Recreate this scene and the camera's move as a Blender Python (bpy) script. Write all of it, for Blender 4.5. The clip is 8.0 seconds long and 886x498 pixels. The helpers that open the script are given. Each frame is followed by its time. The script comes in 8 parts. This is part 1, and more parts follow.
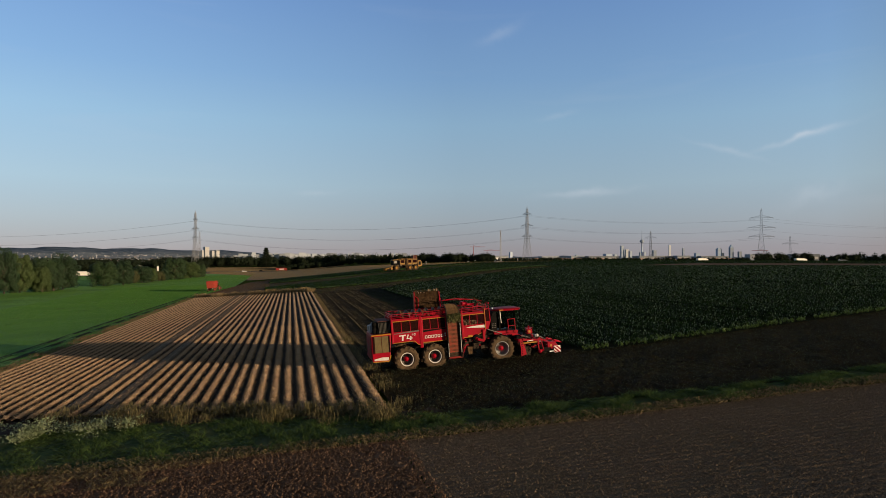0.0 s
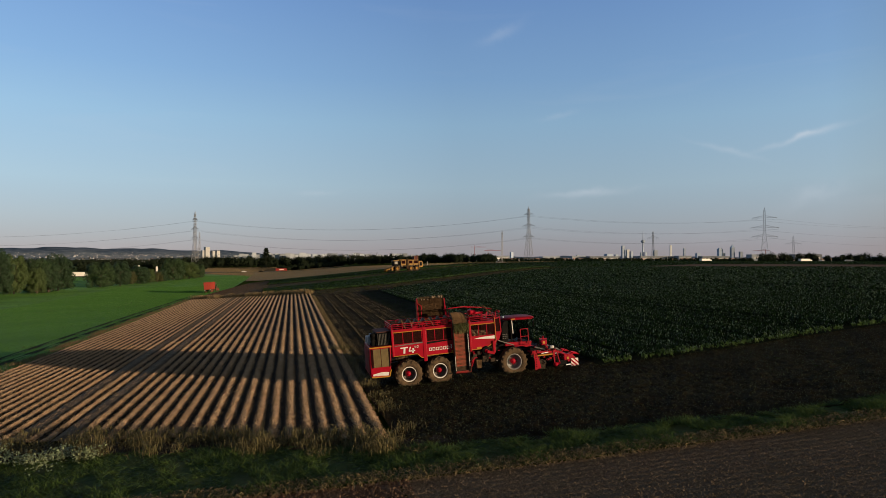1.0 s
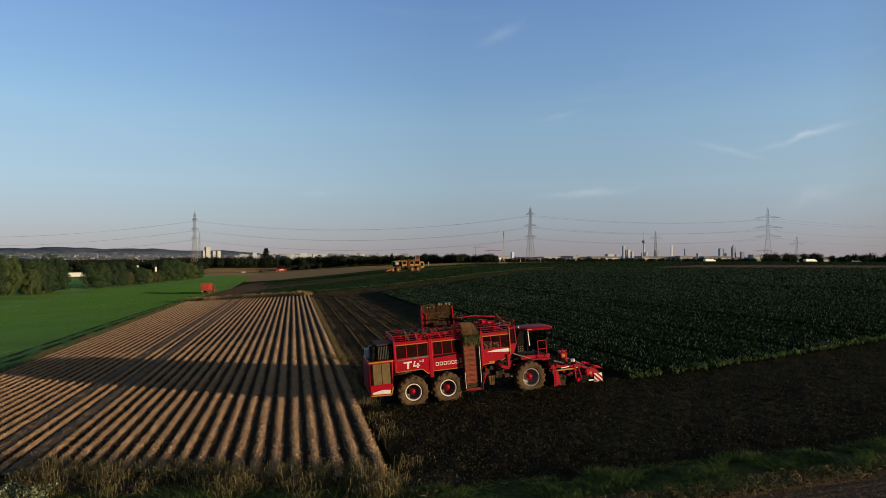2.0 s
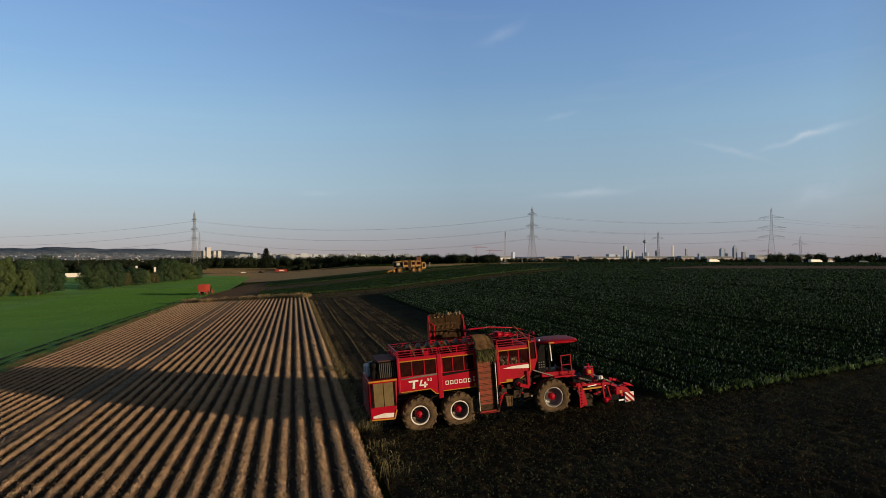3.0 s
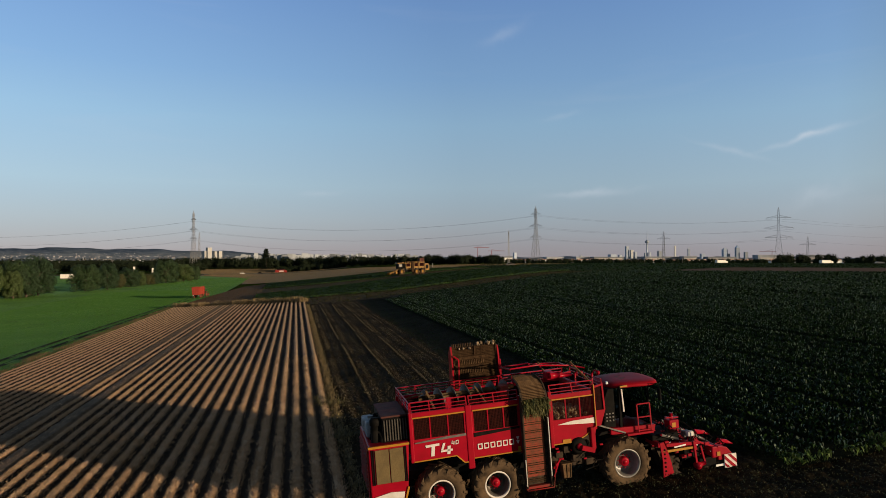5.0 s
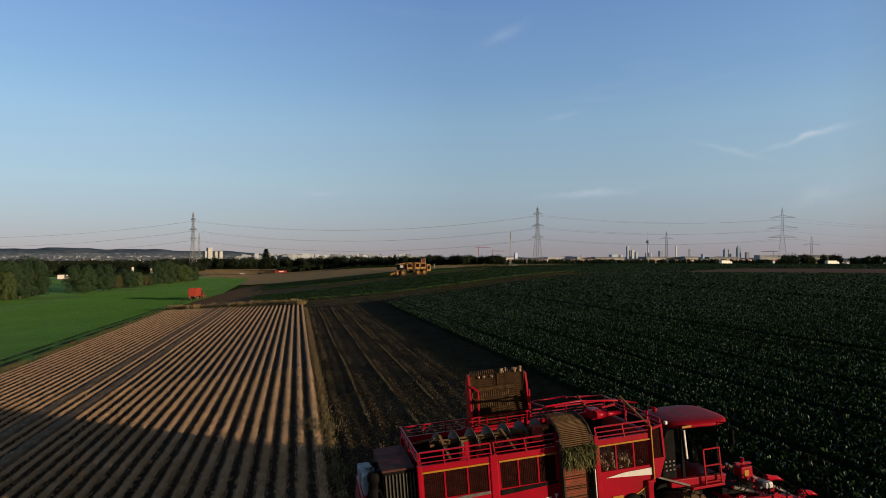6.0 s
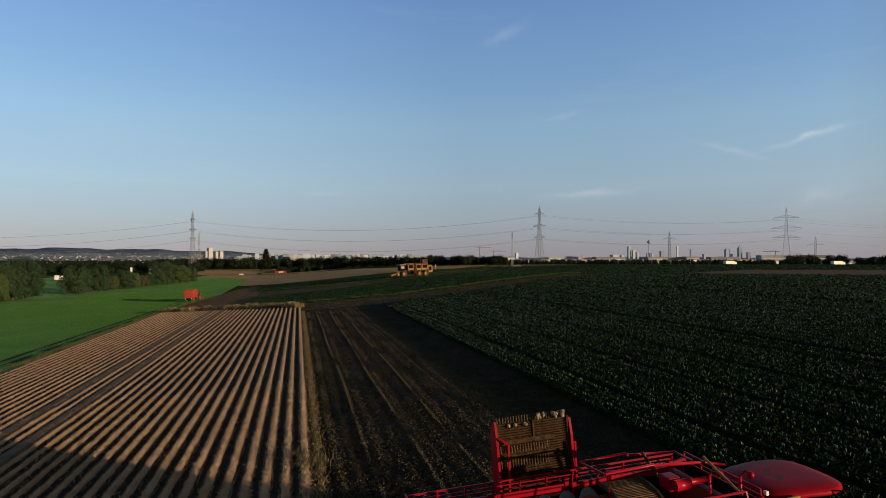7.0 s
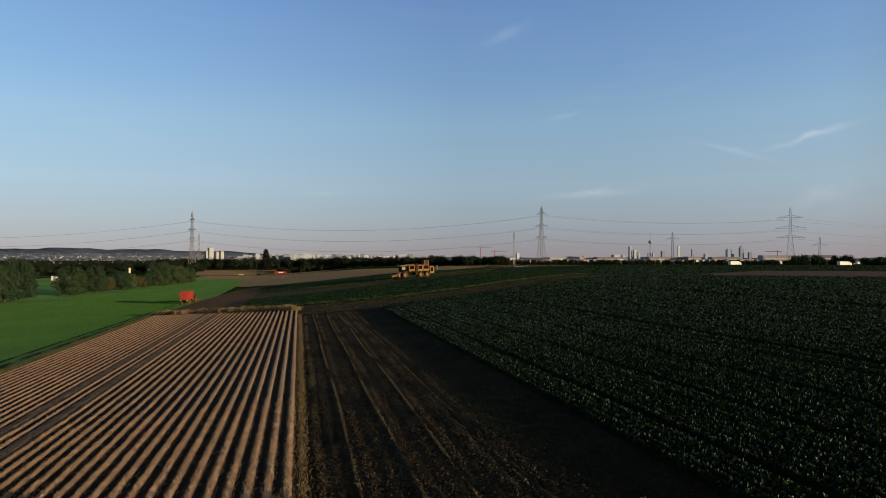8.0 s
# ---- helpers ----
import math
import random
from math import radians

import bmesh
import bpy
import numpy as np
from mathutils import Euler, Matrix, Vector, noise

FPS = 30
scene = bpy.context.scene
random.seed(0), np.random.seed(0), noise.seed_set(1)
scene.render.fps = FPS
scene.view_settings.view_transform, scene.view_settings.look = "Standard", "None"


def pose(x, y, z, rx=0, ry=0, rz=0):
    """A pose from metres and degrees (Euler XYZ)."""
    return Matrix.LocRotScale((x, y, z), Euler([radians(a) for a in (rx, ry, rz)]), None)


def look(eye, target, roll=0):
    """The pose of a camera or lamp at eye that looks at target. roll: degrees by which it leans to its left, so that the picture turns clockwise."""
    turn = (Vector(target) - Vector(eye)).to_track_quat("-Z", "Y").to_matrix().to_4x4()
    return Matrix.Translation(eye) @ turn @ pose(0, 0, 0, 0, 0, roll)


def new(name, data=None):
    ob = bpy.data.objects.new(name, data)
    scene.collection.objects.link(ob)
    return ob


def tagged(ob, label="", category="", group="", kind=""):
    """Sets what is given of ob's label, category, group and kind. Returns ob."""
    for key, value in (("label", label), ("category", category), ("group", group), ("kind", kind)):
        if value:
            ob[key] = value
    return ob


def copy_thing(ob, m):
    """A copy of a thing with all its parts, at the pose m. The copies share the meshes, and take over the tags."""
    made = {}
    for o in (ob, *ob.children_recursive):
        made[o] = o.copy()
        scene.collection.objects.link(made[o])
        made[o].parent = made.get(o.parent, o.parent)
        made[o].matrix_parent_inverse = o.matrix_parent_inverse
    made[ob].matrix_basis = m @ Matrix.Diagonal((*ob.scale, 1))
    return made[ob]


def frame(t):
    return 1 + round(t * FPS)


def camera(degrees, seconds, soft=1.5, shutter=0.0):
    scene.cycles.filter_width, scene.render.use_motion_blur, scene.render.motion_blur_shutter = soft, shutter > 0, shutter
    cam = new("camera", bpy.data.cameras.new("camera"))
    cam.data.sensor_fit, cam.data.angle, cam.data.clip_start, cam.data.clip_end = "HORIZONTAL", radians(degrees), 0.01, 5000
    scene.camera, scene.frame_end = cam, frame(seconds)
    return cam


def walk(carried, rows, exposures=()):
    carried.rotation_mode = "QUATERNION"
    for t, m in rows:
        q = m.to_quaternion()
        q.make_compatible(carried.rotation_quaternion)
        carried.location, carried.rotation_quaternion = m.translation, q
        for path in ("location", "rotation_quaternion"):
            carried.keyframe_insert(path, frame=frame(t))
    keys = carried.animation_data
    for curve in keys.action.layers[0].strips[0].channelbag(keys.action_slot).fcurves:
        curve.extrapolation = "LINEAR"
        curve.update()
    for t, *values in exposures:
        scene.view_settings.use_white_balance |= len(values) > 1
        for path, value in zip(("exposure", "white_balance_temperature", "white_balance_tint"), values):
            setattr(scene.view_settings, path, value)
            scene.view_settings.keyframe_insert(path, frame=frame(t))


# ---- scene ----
# ---- camera and its walk ----
cam = camera(70.0, 8.0, soft=0.4)
ROWS = [
    (0.0, -0.156, -0.066, 9.005, 0.712, -14.535),
    (0.5, 0.246, 2.100, 9.130, 0.716, -14.503),
    (1.0, 0.622, 4.304, 9.237, 0.720, -14.471),
    (1.5, 0.979, 6.540, 9.331, 0.725, -14.440),
    (2.0, 1.321, 8.805, 9.416, 0.729, -14.410),
    (2.5, 1.652, 11.095, 9.498, 0.734, -14.380),
    (3.0, 1.978, 13.408, 9.578, 0.739, -14.350),
    (3.5, 2.302, 15.743, 9.661, 0.743, -14.321),
    (4.0, 2.628, 18.099, 9.749, 0.748, -14.291),
    (4.5, 2.961, 20.476, 9.842, 0.752, -14.262),
    (5.0, 3.303, 22.875, 9.942, 0.756, -14.232),
    (5.5, 3.658, 25.298, 10.049, 0.760, -14.201),
    (6.0, 4.030, 27.747, 10.163, 0.764, -14.170),
    (6.5, 4.421, 30.226, 10.283, 0.767, -14.138),
    (7.0, 4.834, 32.739, 10.406, 0.769, -14.104),
    (7.5, 5.271, 35.292, 10.532, 0.771, -14.068),
    (8.0, 5.735, 37.891, 10.656, 0.771, -14.030),
]
EXPOSURE = 0.0
walk(cam, [(t, pose(x, y, z, 90 + pitch, 0, yaw)) for t, x, y, z, pitch, yaw in ROWS], exposures=[(0.0, EXPOSURE)])

# ---- world and sun ----
SUN_ELEVATION, SUN_AZIMUTH = 7.0, 136.2
world = bpy.data.worlds.new("evening_sky")
scene.world = world
world.use_nodes = True
wn, wl = world.node_tree.nodes, world.node_tree.links
wn.clear()
sky = wn.new("ShaderNodeTexSky")
sky.sky_type = "NISHITA"
sky.sun_disc = False
sky.sun_elevation = radians(SUN_ELEVATION)
sky.sun_rotation = radians(SUN_AZIMUTH)
sky.altitude, sky.air_density, sky.dust_density, sky.ozone_density = 150, 1.0, 0.2, 3.0
SKY_STRENGTH = 0.15
# the evening haze: blue overhead, paling to mauve-grey at the horizon, laid over the sky model
wcoord = wn.new("ShaderNodeTexCoord")
wsep = wn.new("ShaderNodeSeparateXYZ")
wl.new(wcoord.outputs["Generated"], wsep.inputs["Vector"])
wgrad = wn.new("ShaderNodeValToRGB")
HAZE = [(0.0, (0.292, 0.272, 0.322)), (0.015, (0.306, 0.293, 0.351)), (0.057, (0.338, 0.380, 0.448)), (0.11, (0.345, 0.458, 0.553)), (0.204, (0.284, 0.450, 0.618)),
        (0.27, (0.219, 0.382, 0.620)), (0.375, (0.164, 0.304, 0.585)), (0.5, (0.092, 0.122, 0.168)), (0.7, (0.050, 0.058, 0.070)), (1.0, (0.036, 0.040, 0.046))]
while len(wgrad.color_ramp.elements) < len(HAZE):
    wgrad.color_ramp.elements.new(0.5)
for e, (z, c) in zip(wgrad.color_ramp.elements, HAZE):
    e.position, e.color = z, (*c, 1)
wl.new(wsep.outputs["Z"], wgrad.inputs["Fac"])
wscale = wn.new("ShaderNodeMix")
wscale.data_type, wscale.blend_type = "RGBA", "MULTIPLY"
wscale.inputs["Factor"].default_value = 1.0
wscale.inputs["B"].default_value = (SKY_STRENGTH, SKY_STRENGTH, SKY_STRENGTH, 1)
wl.new(sky.outputs["Color"], wscale.inputs["A"])
wblend = wn.new("ShaderNodeMix")
wblend.data_type = "RGBA"
wblend.inputs["Factor"].default_value = 0.84
wl.new(wscale.outputs["Result"], wblend.inputs["A"])
wl.new(wgrad.outputs["Color"], wblend.inputs["B"])
# the sky pales a little opposite the sun and turns warm and dusty round it
wdot = wn.new("ShaderNodeVectorMath")
wdot.operation = "DOT_PRODUCT"
wdot.inputs[1].default_value = (math.sin(radians(SUN_AZIMUTH)), math.cos(radians(SUN_AZIMUTH)), 0.0)
wl.new(wcoord.outputs["Generated"], wdot.inputs[0])
wside = wn.new("ShaderNodeMapRange")
wside.inputs["From Min"].default_value, wside.inputs["From Max"].default_value = -1.0, 1.0
wl.new(wdot.outputs["Value"], wside.inputs["Value"])
wtint = wn.new("ShaderNodeValToRGB")
TINT = [(0.0, (1.15, 1.15, 1.15)), (0.12, (1.02, 1.01, 1.0)), (0.25, (0.85, 0.85, 0.85)), (0.36, (0.86, 0.86, 0.86)), (0.50, (0.95, 0.94, 0.93)), (0.68, (0.70, 0.58, 0.44)), (1.0, (0.75, 0.52, 0.30))]
while len(wtint.color_ramp.elements) < len(TINT):
    wtint.color_ramp.elements.new(0.5)
for e, (z, c) in zip(wtint.color_ramp.elements, TINT):
    e.position, e.color = z, (*c, 1)
wl.new(wside.outputs["Result"], wtint.inputs["Fac"])
wtone = wn.new("ShaderNodeMix")
wtone.data_type, wtone.blend_type = "RGBA", "MULTIPLY"
wtone.inputs["Factor"].default_value = 1.0
wl.new(wblend.outputs["Result"], wtone.inputs["A"])
wl.new(wtint.outputs["Color"], wtone.inputs["B"])
# thin cirrus wisps, stretched along the horizon
wmap = wn.new("ShaderNodeMapping")
wmap.inputs["Rotation"].default_value = (0.0, 0.12, 0.9)
wmap.inputs["Scale"].default_value = (1.8, 1.8, 16.0)
wnoise = wn.new("ShaderNodeTexNoise")
wnoise.inputs["Scale"].default_value = 1.5
wnoise.inputs["Detail"].default_value = 8.0
wnoise.inputs["Distortion"].default_value = 0.8
wramp = wn.new("ShaderNodeValToRGB")
wramp.color_ramp.elements[0].position, wramp.color_ramp.elements[0].color = 0.60, (0, 0, 0, 1)
wramp.color_ramp.elements[1].position, wramp.color_ramp.elements[1].color = 0.85, (0.08, 0.08, 0.08, 1)
wmix = wn.new("ShaderNodeMix")
wmix.data_type = "RGBA"
wmix.inputs["B"].default_value = (0.52, 0.54, 0.60, 1)
wback = wn.new("ShaderNodeBackground")
wback.inputs["Strength"].default_value = 1.13
wout = wn.new("ShaderNodeOutputWorld")
wl.new(wcoord.outputs["Generated"], wmap.inputs["Vector"])
wl.new(wmap.outputs["Vector"], wnoise.inputs["Vector"])
wl.new(wnoise.outputs["Fac"], wramp.inputs["Fac"])
wl.new(wramp.outputs["Color"], wmix.inputs["Factor"])
wl.new(wtone.outputs["Result"], wmix.inputs["A"])
# single drawn-out wisps: bearing and elevation of both ends, half width in degrees, strength
WISPS = [(40.95, 8.54, 47.68, 10.33, 0.2, 0.34), (23.48, 5.33, 31.72, 6.02, 0.31, 0.26), (35.39, 9.98, 41.56, 7.77, 0.2, 0.18), (1.25, 5.46, 5.44, 5.84, 0.2, 0.13), (42.54, 3.77, 47.83, 5.86, 0.61, 0.14), (17.68, 18.5, 21.75, 20.21, 0.46, 0.13), (23.0, 12.03, 26.72, 12.8, 0.26, 0.1)]


def sky_point(bearing, up):
    b, u = radians(bearing), radians(up)
    return Vector((math.sin(b) * math.cos(u), math.cos(b) * math.cos(u), math.sin(u)))


def sky_math(op, a, b):
    """A sum, product or the like in the sky's nodes; a and b: sockets or numbers."""
    nd = wn.new("ShaderNodeMath")
    nd.operation = op
    for i, v in enumerate((a, b)):
        if isinstance(v, float):
            nd.inputs[i].default_value = v
        else:
            wl.new(v, nd.inputs[i])
    return nd.outputs[0]


def sky_dot(v):
    nd = wn.new("ShaderNodeVectorMath")
    nd.operation = "DOT_PRODUCT"
    nd.inputs[1].default_value = v
    wl.new(wcoord.outputs["Generated"], nd.inputs[0])
    return nd.outputs["Value"]


wfray = wn.new("ShaderNodeTexNoise")
wfray.inputs["Scale"].default_value, wfray.inputs["Detail"].default_value = 26.0, 7.0
wl.new(wcoord.outputs["Generated"], wfray.inputs["Vector"])
total = None
for b0, e0, b1, e1, half, power in WISPS:
    p, q = sky_point(b0, e0), sky_point(b1, e1)
    mid, along = (p + q).normalized(), (q - p).normalized()
    across = mid.cross(along).normalized()
    length = (q - p).length / 2
    u = sky_math("DIVIDE", sky_dot(along), length * 0.75)
    bow = sky_math("MULTIPLY", sky_math("SUBTRACT", wfray.outputs["Fac"], 0.5), radians(half) * 4.0)
    w = sky_math("DIVIDE", sky_math("ADD", sky_dot(across), bow), radians(half))
    fall = sky_math("ADD", sky_math("MULTIPLY", u, u), sky_math("MULTIPLY", w, w))
    fall = sky_math("POWER", 2.718, sky_math("MULTIPLY", fall, -1.0))
    one = sky_math("MULTIPLY", fall, sky_math("MULTIPLY", wfray.outputs["Fac"], 2.0 * power))
    total = one if total is None else sky_math("ADD", total, one)
wfront = sky_math("MULTIPLY", total, sky_math("GREATER_THAN", sky_dot(sky_point(14, 10)), 0.3))
wstreak = wn.new("ShaderNodeMix")
wstreak.data_type = "RGBA"
wstreak.inputs["B"].default_value = (0.56, 0.60, 0.66, 1)
wl.new(wfront, wstreak.inputs["Factor"])
wl.new(wmix.outputs["Result"], wstreak.inputs["A"])
wl.new(wstreak.outputs["Result"], wback.inputs["Color"])
wl.new(wback.outputs["Background"], wout.inputs["Surface"])

sun_data = bpy.data.lights.new("sun", "SUN")
sun_data.energy, sun_data.angle, sun_data.color = 5.0, radians(0.6), (1.0, 0.76, 0.50)
sun = new("sun", sun_data)
_az, _el = radians(SUN_AZIMUTH), radians(SUN_ELEVATION)
SUN_DIR = Vector((math.sin(_az) * math.cos(_el), math.cos(_az) * math.cos(_el), math.sin(_el)))
sun.matrix_world = look(SUN_DIR * 200, (0, 0, 0))


# ---- materials ----
def material(name, c1, c2=None, scale=6.0, rough=0.8, metal=0.0, bump=0.0, c3=None, scale3=0.4, amount3=0.6, island=0.0,
             stretch=(1, 1, 1), spec=0.5, detail=6.0, objrand=0.0, bump_dist=0.02, lo=0.35, hi=0.65, coat=0.0, lo3=0.42, hi3=0.62):
    """A procedural surface: two colours in fine noise, a third in broad patches, relief from the fine noise."""
    m = bpy.data.materials.new(name)
    m.use_nodes = True
    n, l = m.node_tree.nodes, m.node_tree.links
    p = n["Principled BSDF"]
    p.inputs["Roughness"].default_value = rough
    p.inputs["Metallic"].default_value = metal
    p.inputs["Specular IOR Level"].default_value = spec
    p.inputs["Coat Weight"].default_value = coat
    p.inputs["Coat Roughness"].default_value = 0.2
    tc = n.new("ShaderNodeTexCoord")
    mp = n.new("ShaderNodeMapping")
    mp.inputs["Scale"].default_value = stretch
    l.new(tc.outputs["Object"], mp.inputs["Vector"])
    nz = n.new("ShaderNodeTexNoise")
    nz.inputs["Scale"].default_value, nz.inputs["Detail"].default_value = scale, detail
    nz.inputs["Roughness"].default_value = 0.62
    l.new(mp.outputs["Vector"], nz.inputs["Vector"])
    ramp = n.new("ShaderNodeValToRGB")
    ramp.color_ramp.elements[0].position, ramp.color_ramp.elements[1].position = lo, hi
    ramp.color_ramp.elements[0].color = (*c1, 1)
    ramp.color_ramp.elements[1].color = (*(c2 or c1), 1)
    l.new(nz.outputs["Fac"], ramp.inputs["Fac"])
    colour = ramp.outputs["Color"]
    if c3:
        nb = n.new("ShaderNodeTexNoise")
        nb.inputs["Scale"].default_value, nb.inputs["Detail"].default_value = scale3, 4.0
        l.new(mp.outputs["Vector"], nb.inputs["Vector"])
        rb = n.new("ShaderNodeMapRange")
        rb.inputs["From Min"].default_value, rb.inputs["From Max"].default_value = lo3, hi3
        rb.inputs["To Max"].default_value = amount3
        l.new(nb.outputs["Fac"], rb.inputs["Value"])
        mx = n.new("ShaderNodeMix")
        mx.data_type = "RGBA"
        mx.inputs["B"].default_value = (*c3, 1)
        l.new(rb.outputs["Result"], mx.inputs["Factor"])
        l.new(colour, mx.inputs["A"])
        colour = mx.outputs["Result"]
    if island or objrand:
        if island:
            src = n.new("ShaderNodeNewGeometry").outputs["Random Per Island"]
        else:
            src = n.new("ShaderNodeObjectInfo").outputs["Random"]
        span = island or objrand
        mr = n.new("ShaderNodeMapRange")
        mr.inputs["To Min"].default_value, mr.inputs["To Max"].default_value = 1 - span, 1 + span
        l.new(src, mr.inputs["Value"])
        hs = n.new("ShaderNodeHueSaturation")
        l.new(mr.outputs["Result"], hs.inputs["Value"])
        l.new(colour, hs.inputs["Color"])
        colour = hs.outputs["Color"]
    l.new(colour, p.inputs["Base Color"])
    if bump:
        b = n.new("ShaderNodeBump")
        b.inputs["Strength"].default_value, b.inputs["Distance"].default_value = bump, bump_dist
        l.new(nz.outputs["Fac"], b.inputs["Height"])
        l.new(b.outputs["Normal"], p.inputs["Normal"])
    return m


def leafy(name, c1, c2, rough=0.55, trans=0.25, island=0.35, spec=0.4):
    """Leaves: a thin surface that lets some light through, each leaf of its own shade."""
    m = material(name, c1, c2, scale=2.0, rough=rough, island=island, spec=spec)
    n, l = m.node_tree.nodes, m.node_tree.links
    p = n["Principled BSDF"]
    t = n.new("ShaderNodeBsdfTranslucent")
    l.new(p.inputs["Base Color"].links[0].from_socket, t.inputs["Color"])
    mx = n.new("ShaderNodeMixShader")
    mx.inputs["Fac"].default_value = trans
    l.new(p.outputs["BSDF"], mx.inputs[1])
    l.new(t.outputs["BSDF"], mx.inputs[2])
    l.new(mx.outputs["Shader"], n["Material Output"].inputs["Surface"])
    return m


def glassy(name, tint, rough=0.03):
    m = bpy.data.materials.new(name)
    m.use_nodes = True
    p = m.node_tree.nodes["Principled BSDF"]
    p.inputs["Base Color"].default_value = (*tint, 1)
    p.inputs["Transmission Weight"].default_value = 1.0
    p.inputs["Roughness"].default_value = rough
    p.inputs["IOR"].default_value = 1.1
    return m


M_SOIL = material("dark_soil", (0.017, 0.0140, 0.0068), (0.049, 0.039, 0.0190), 7.0, 0.95, bump=1.0, bump_dist=0.07, c3=(0.015, 0.0095, 0.005), scale3=0.25, spec=0.05)
M_CLOD = material("soil_clods", (0.022, 0.014, 0.008), (0.060, 0.039, 0.022), 9.0, 0.95, bump=0.6, island=0.6, spec=0.05)
M_PLOUGH = material("ploughed_soil", (0.085, 0.050, 0.031), (0.30, 0.172, 0.103), 6.0, 0.95, bump=1.0, bump_dist=0.10, c3=(0.26, 0.168, 0.108), scale3=0.22, spec=0.05)
M_TILLED = material("tilled_soil", (0.098, 0.070, 0.047), (0.300, 0.217, 0.146), 17.0, 0.95, bump=1.0, bump_dist=0.08, lo=0.40, hi=0.62, c3=(0.160, 0.130, 0.082), scale3=0.25, amount3=0.5, spec=0.05, detail=9.0)
M_FURROW = material("ridge_soil", (0.030, 0.022, 0.016), (0.078, 0.056, 0.041), 6.0, 0.95, bump=0.8, bump_dist=0.05, c3=(0.06, 0.043, 0.031), scale3=0.3, spec=0.05)
M_LANE = material("wheel_lane_soil", (0.105, 0.080, 0.058), (0.240, 0.175, 0.118), 5.0, 0.95, bump=0.9, bump_dist=0.04, c3=(0.30, 0.21, 0.135), scale3=0.9, amount3=0.5, spec=0.05)
M_STRAW = material("dry_straw", (0.46, 0.306, 0.180), (0.68, 0.462, 0.278), 1.2, 0.8, island=0.25, spec=0.1)
M_STRAW_MAT = material("straw_litter", (0.36, 0.240, 0.150), (0.86, 0.585, 0.372), 14.0, 0.9, bump=1.0, bump_dist=0.09, c3=(0.46, 0.308, 0.197), scale3=0.8, amount3=0.5, spec=0.05)
M_DRYGRASS = leafy("dry_grass", (0.13, 0.098, 0.042), (0.27, 0.20, 0.095), 0.7, 0.2, 0.45)
M_GRASS = leafy("grass_blades", (0.036, 0.076, 0.013), (0.096, 0.146, 0.031), 0.6, 0.3, 0.5)
M_VERGE = material("verge_turf", (0.020, 0.044, 0.008), (0.050, 0.084, 0.016), 3.5, 0.9, bump=0.8, bump_dist=0.06, c3=(0.11, 0.095, 0.032), scale3=0.35, amount3=0.55, spec=0.1)
M_MEADOW = material("meadow_grass", (0.130, 0.285, 0.044), (0.205, 0.390, 0.070), 2.2, 0.85, bump=0.8, bump_dist=0.08, c3=(0.105, 0.235, 0.042), scale3=0.06, amount3=0.8, spec=0.1)
# soil below the beets: the shade of the leaves is in this near-black
M_BEET_SOIL = material("shade_tinted_beet_soil", (0.005, 0.007, 0.003), (0.010, 0.014, 0.005), 3.0, 0.95, bump=0.6, bump_dist=0.05, spec=0.05)
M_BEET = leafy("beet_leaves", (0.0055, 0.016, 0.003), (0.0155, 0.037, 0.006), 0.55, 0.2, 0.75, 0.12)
# lit copy of the beet leaves for field edges, sunlight in the paler green
M_BEET_EDGE = leafy("sunlit_edge_leaves", (0.055, 0.102, 0.020), (0.125, 0.190, 0.050), 0.5, 0.3, 0.5, 0.3)
M_WEED = leafy("pale_weed_leaves", (0.15, 0.20, 0.09), (0.36, 0.40, 0.23), 0.6, 0.25, 0.5)
M_BROWN = material("stubble_field_brown", (0.185, 0.140, 0.076), (0.25, 0.185, 0.105), 0.4, 0.95, bump=0.4, bump_dist=0.1, c3=(0.17, 0.165, 0.075), scale3=0.03, spec=0.1)
M_ROAD = material("worn_asphalt", (0.16, 0.155, 0.145), (0.24, 0.23, 0.215), 0.8, 0.9, c3=(0.20, 0.19, 0.16), scale3=0.05, spec=0.1)
M_REDSOIL = material("reddish_field_soil", (0.090, 0.058, 0.042), (0.17, 0.108, 0.078), 2.5, 0.95, bump=1.0, bump_dist=0.1, c3=(0.12, 0.078, 0.055), scale3=0.12, spec=0.05)
M_FARGREEN = material("low_green_crop", (0.018, 0.036, 0.008), (0.042, 0.066, 0.016), 1.4, 0.95, bump=0.8, bump_dist=0.1, c3=(0.040, 0.044, 0.015), scale3=0.03, amount3=0.7, spec=0.05)
M_FARFIELD = material("far_fields", (0.034, 0.066, 0.011), (0.056, 0.080, 0.018), 0.02, 0.95, c3=(0.070, 0.072, 0.024), scale3=0.006, amount3=0.8, spec=0.0)
M_LEAF_DARK = leafy("tree_leaves_dark", (0.014, 0.036, 0.013), (0.032, 0.064, 0.022), 0.6, 0.2, 0.4)
M_LEAF_LIGHT = leafy("tree_leaves_light", (0.040, 0.072, 0.018), (0.078, 0.110, 0.030), 0.6, 0.2, 0.35)
M_LEAF_MID = leafy("tree_leaves_green", (0.020, 0.046, 0.014), (0.044, 0.078, 0.024), 0.6, 0.2, 0.4)
M_LEAF_RUST = leafy("tree_leaves_autumn", (0.050, 0.060, 0.018), (0.086, 0.080, 0.026), 0.6, 0.2, 0.35)
M_WOODS = leafy("woodland_leaves", (0.010, 0.017, 0.010), (0.022, 0.029, 0.015), 0.9, 0.05, 0.4, 0.05)
M_BARK = material("bark", (0.05, 0.038, 0.026), (0.10, 0.075, 0.05), 4.0, 0.95, bump=0.5)
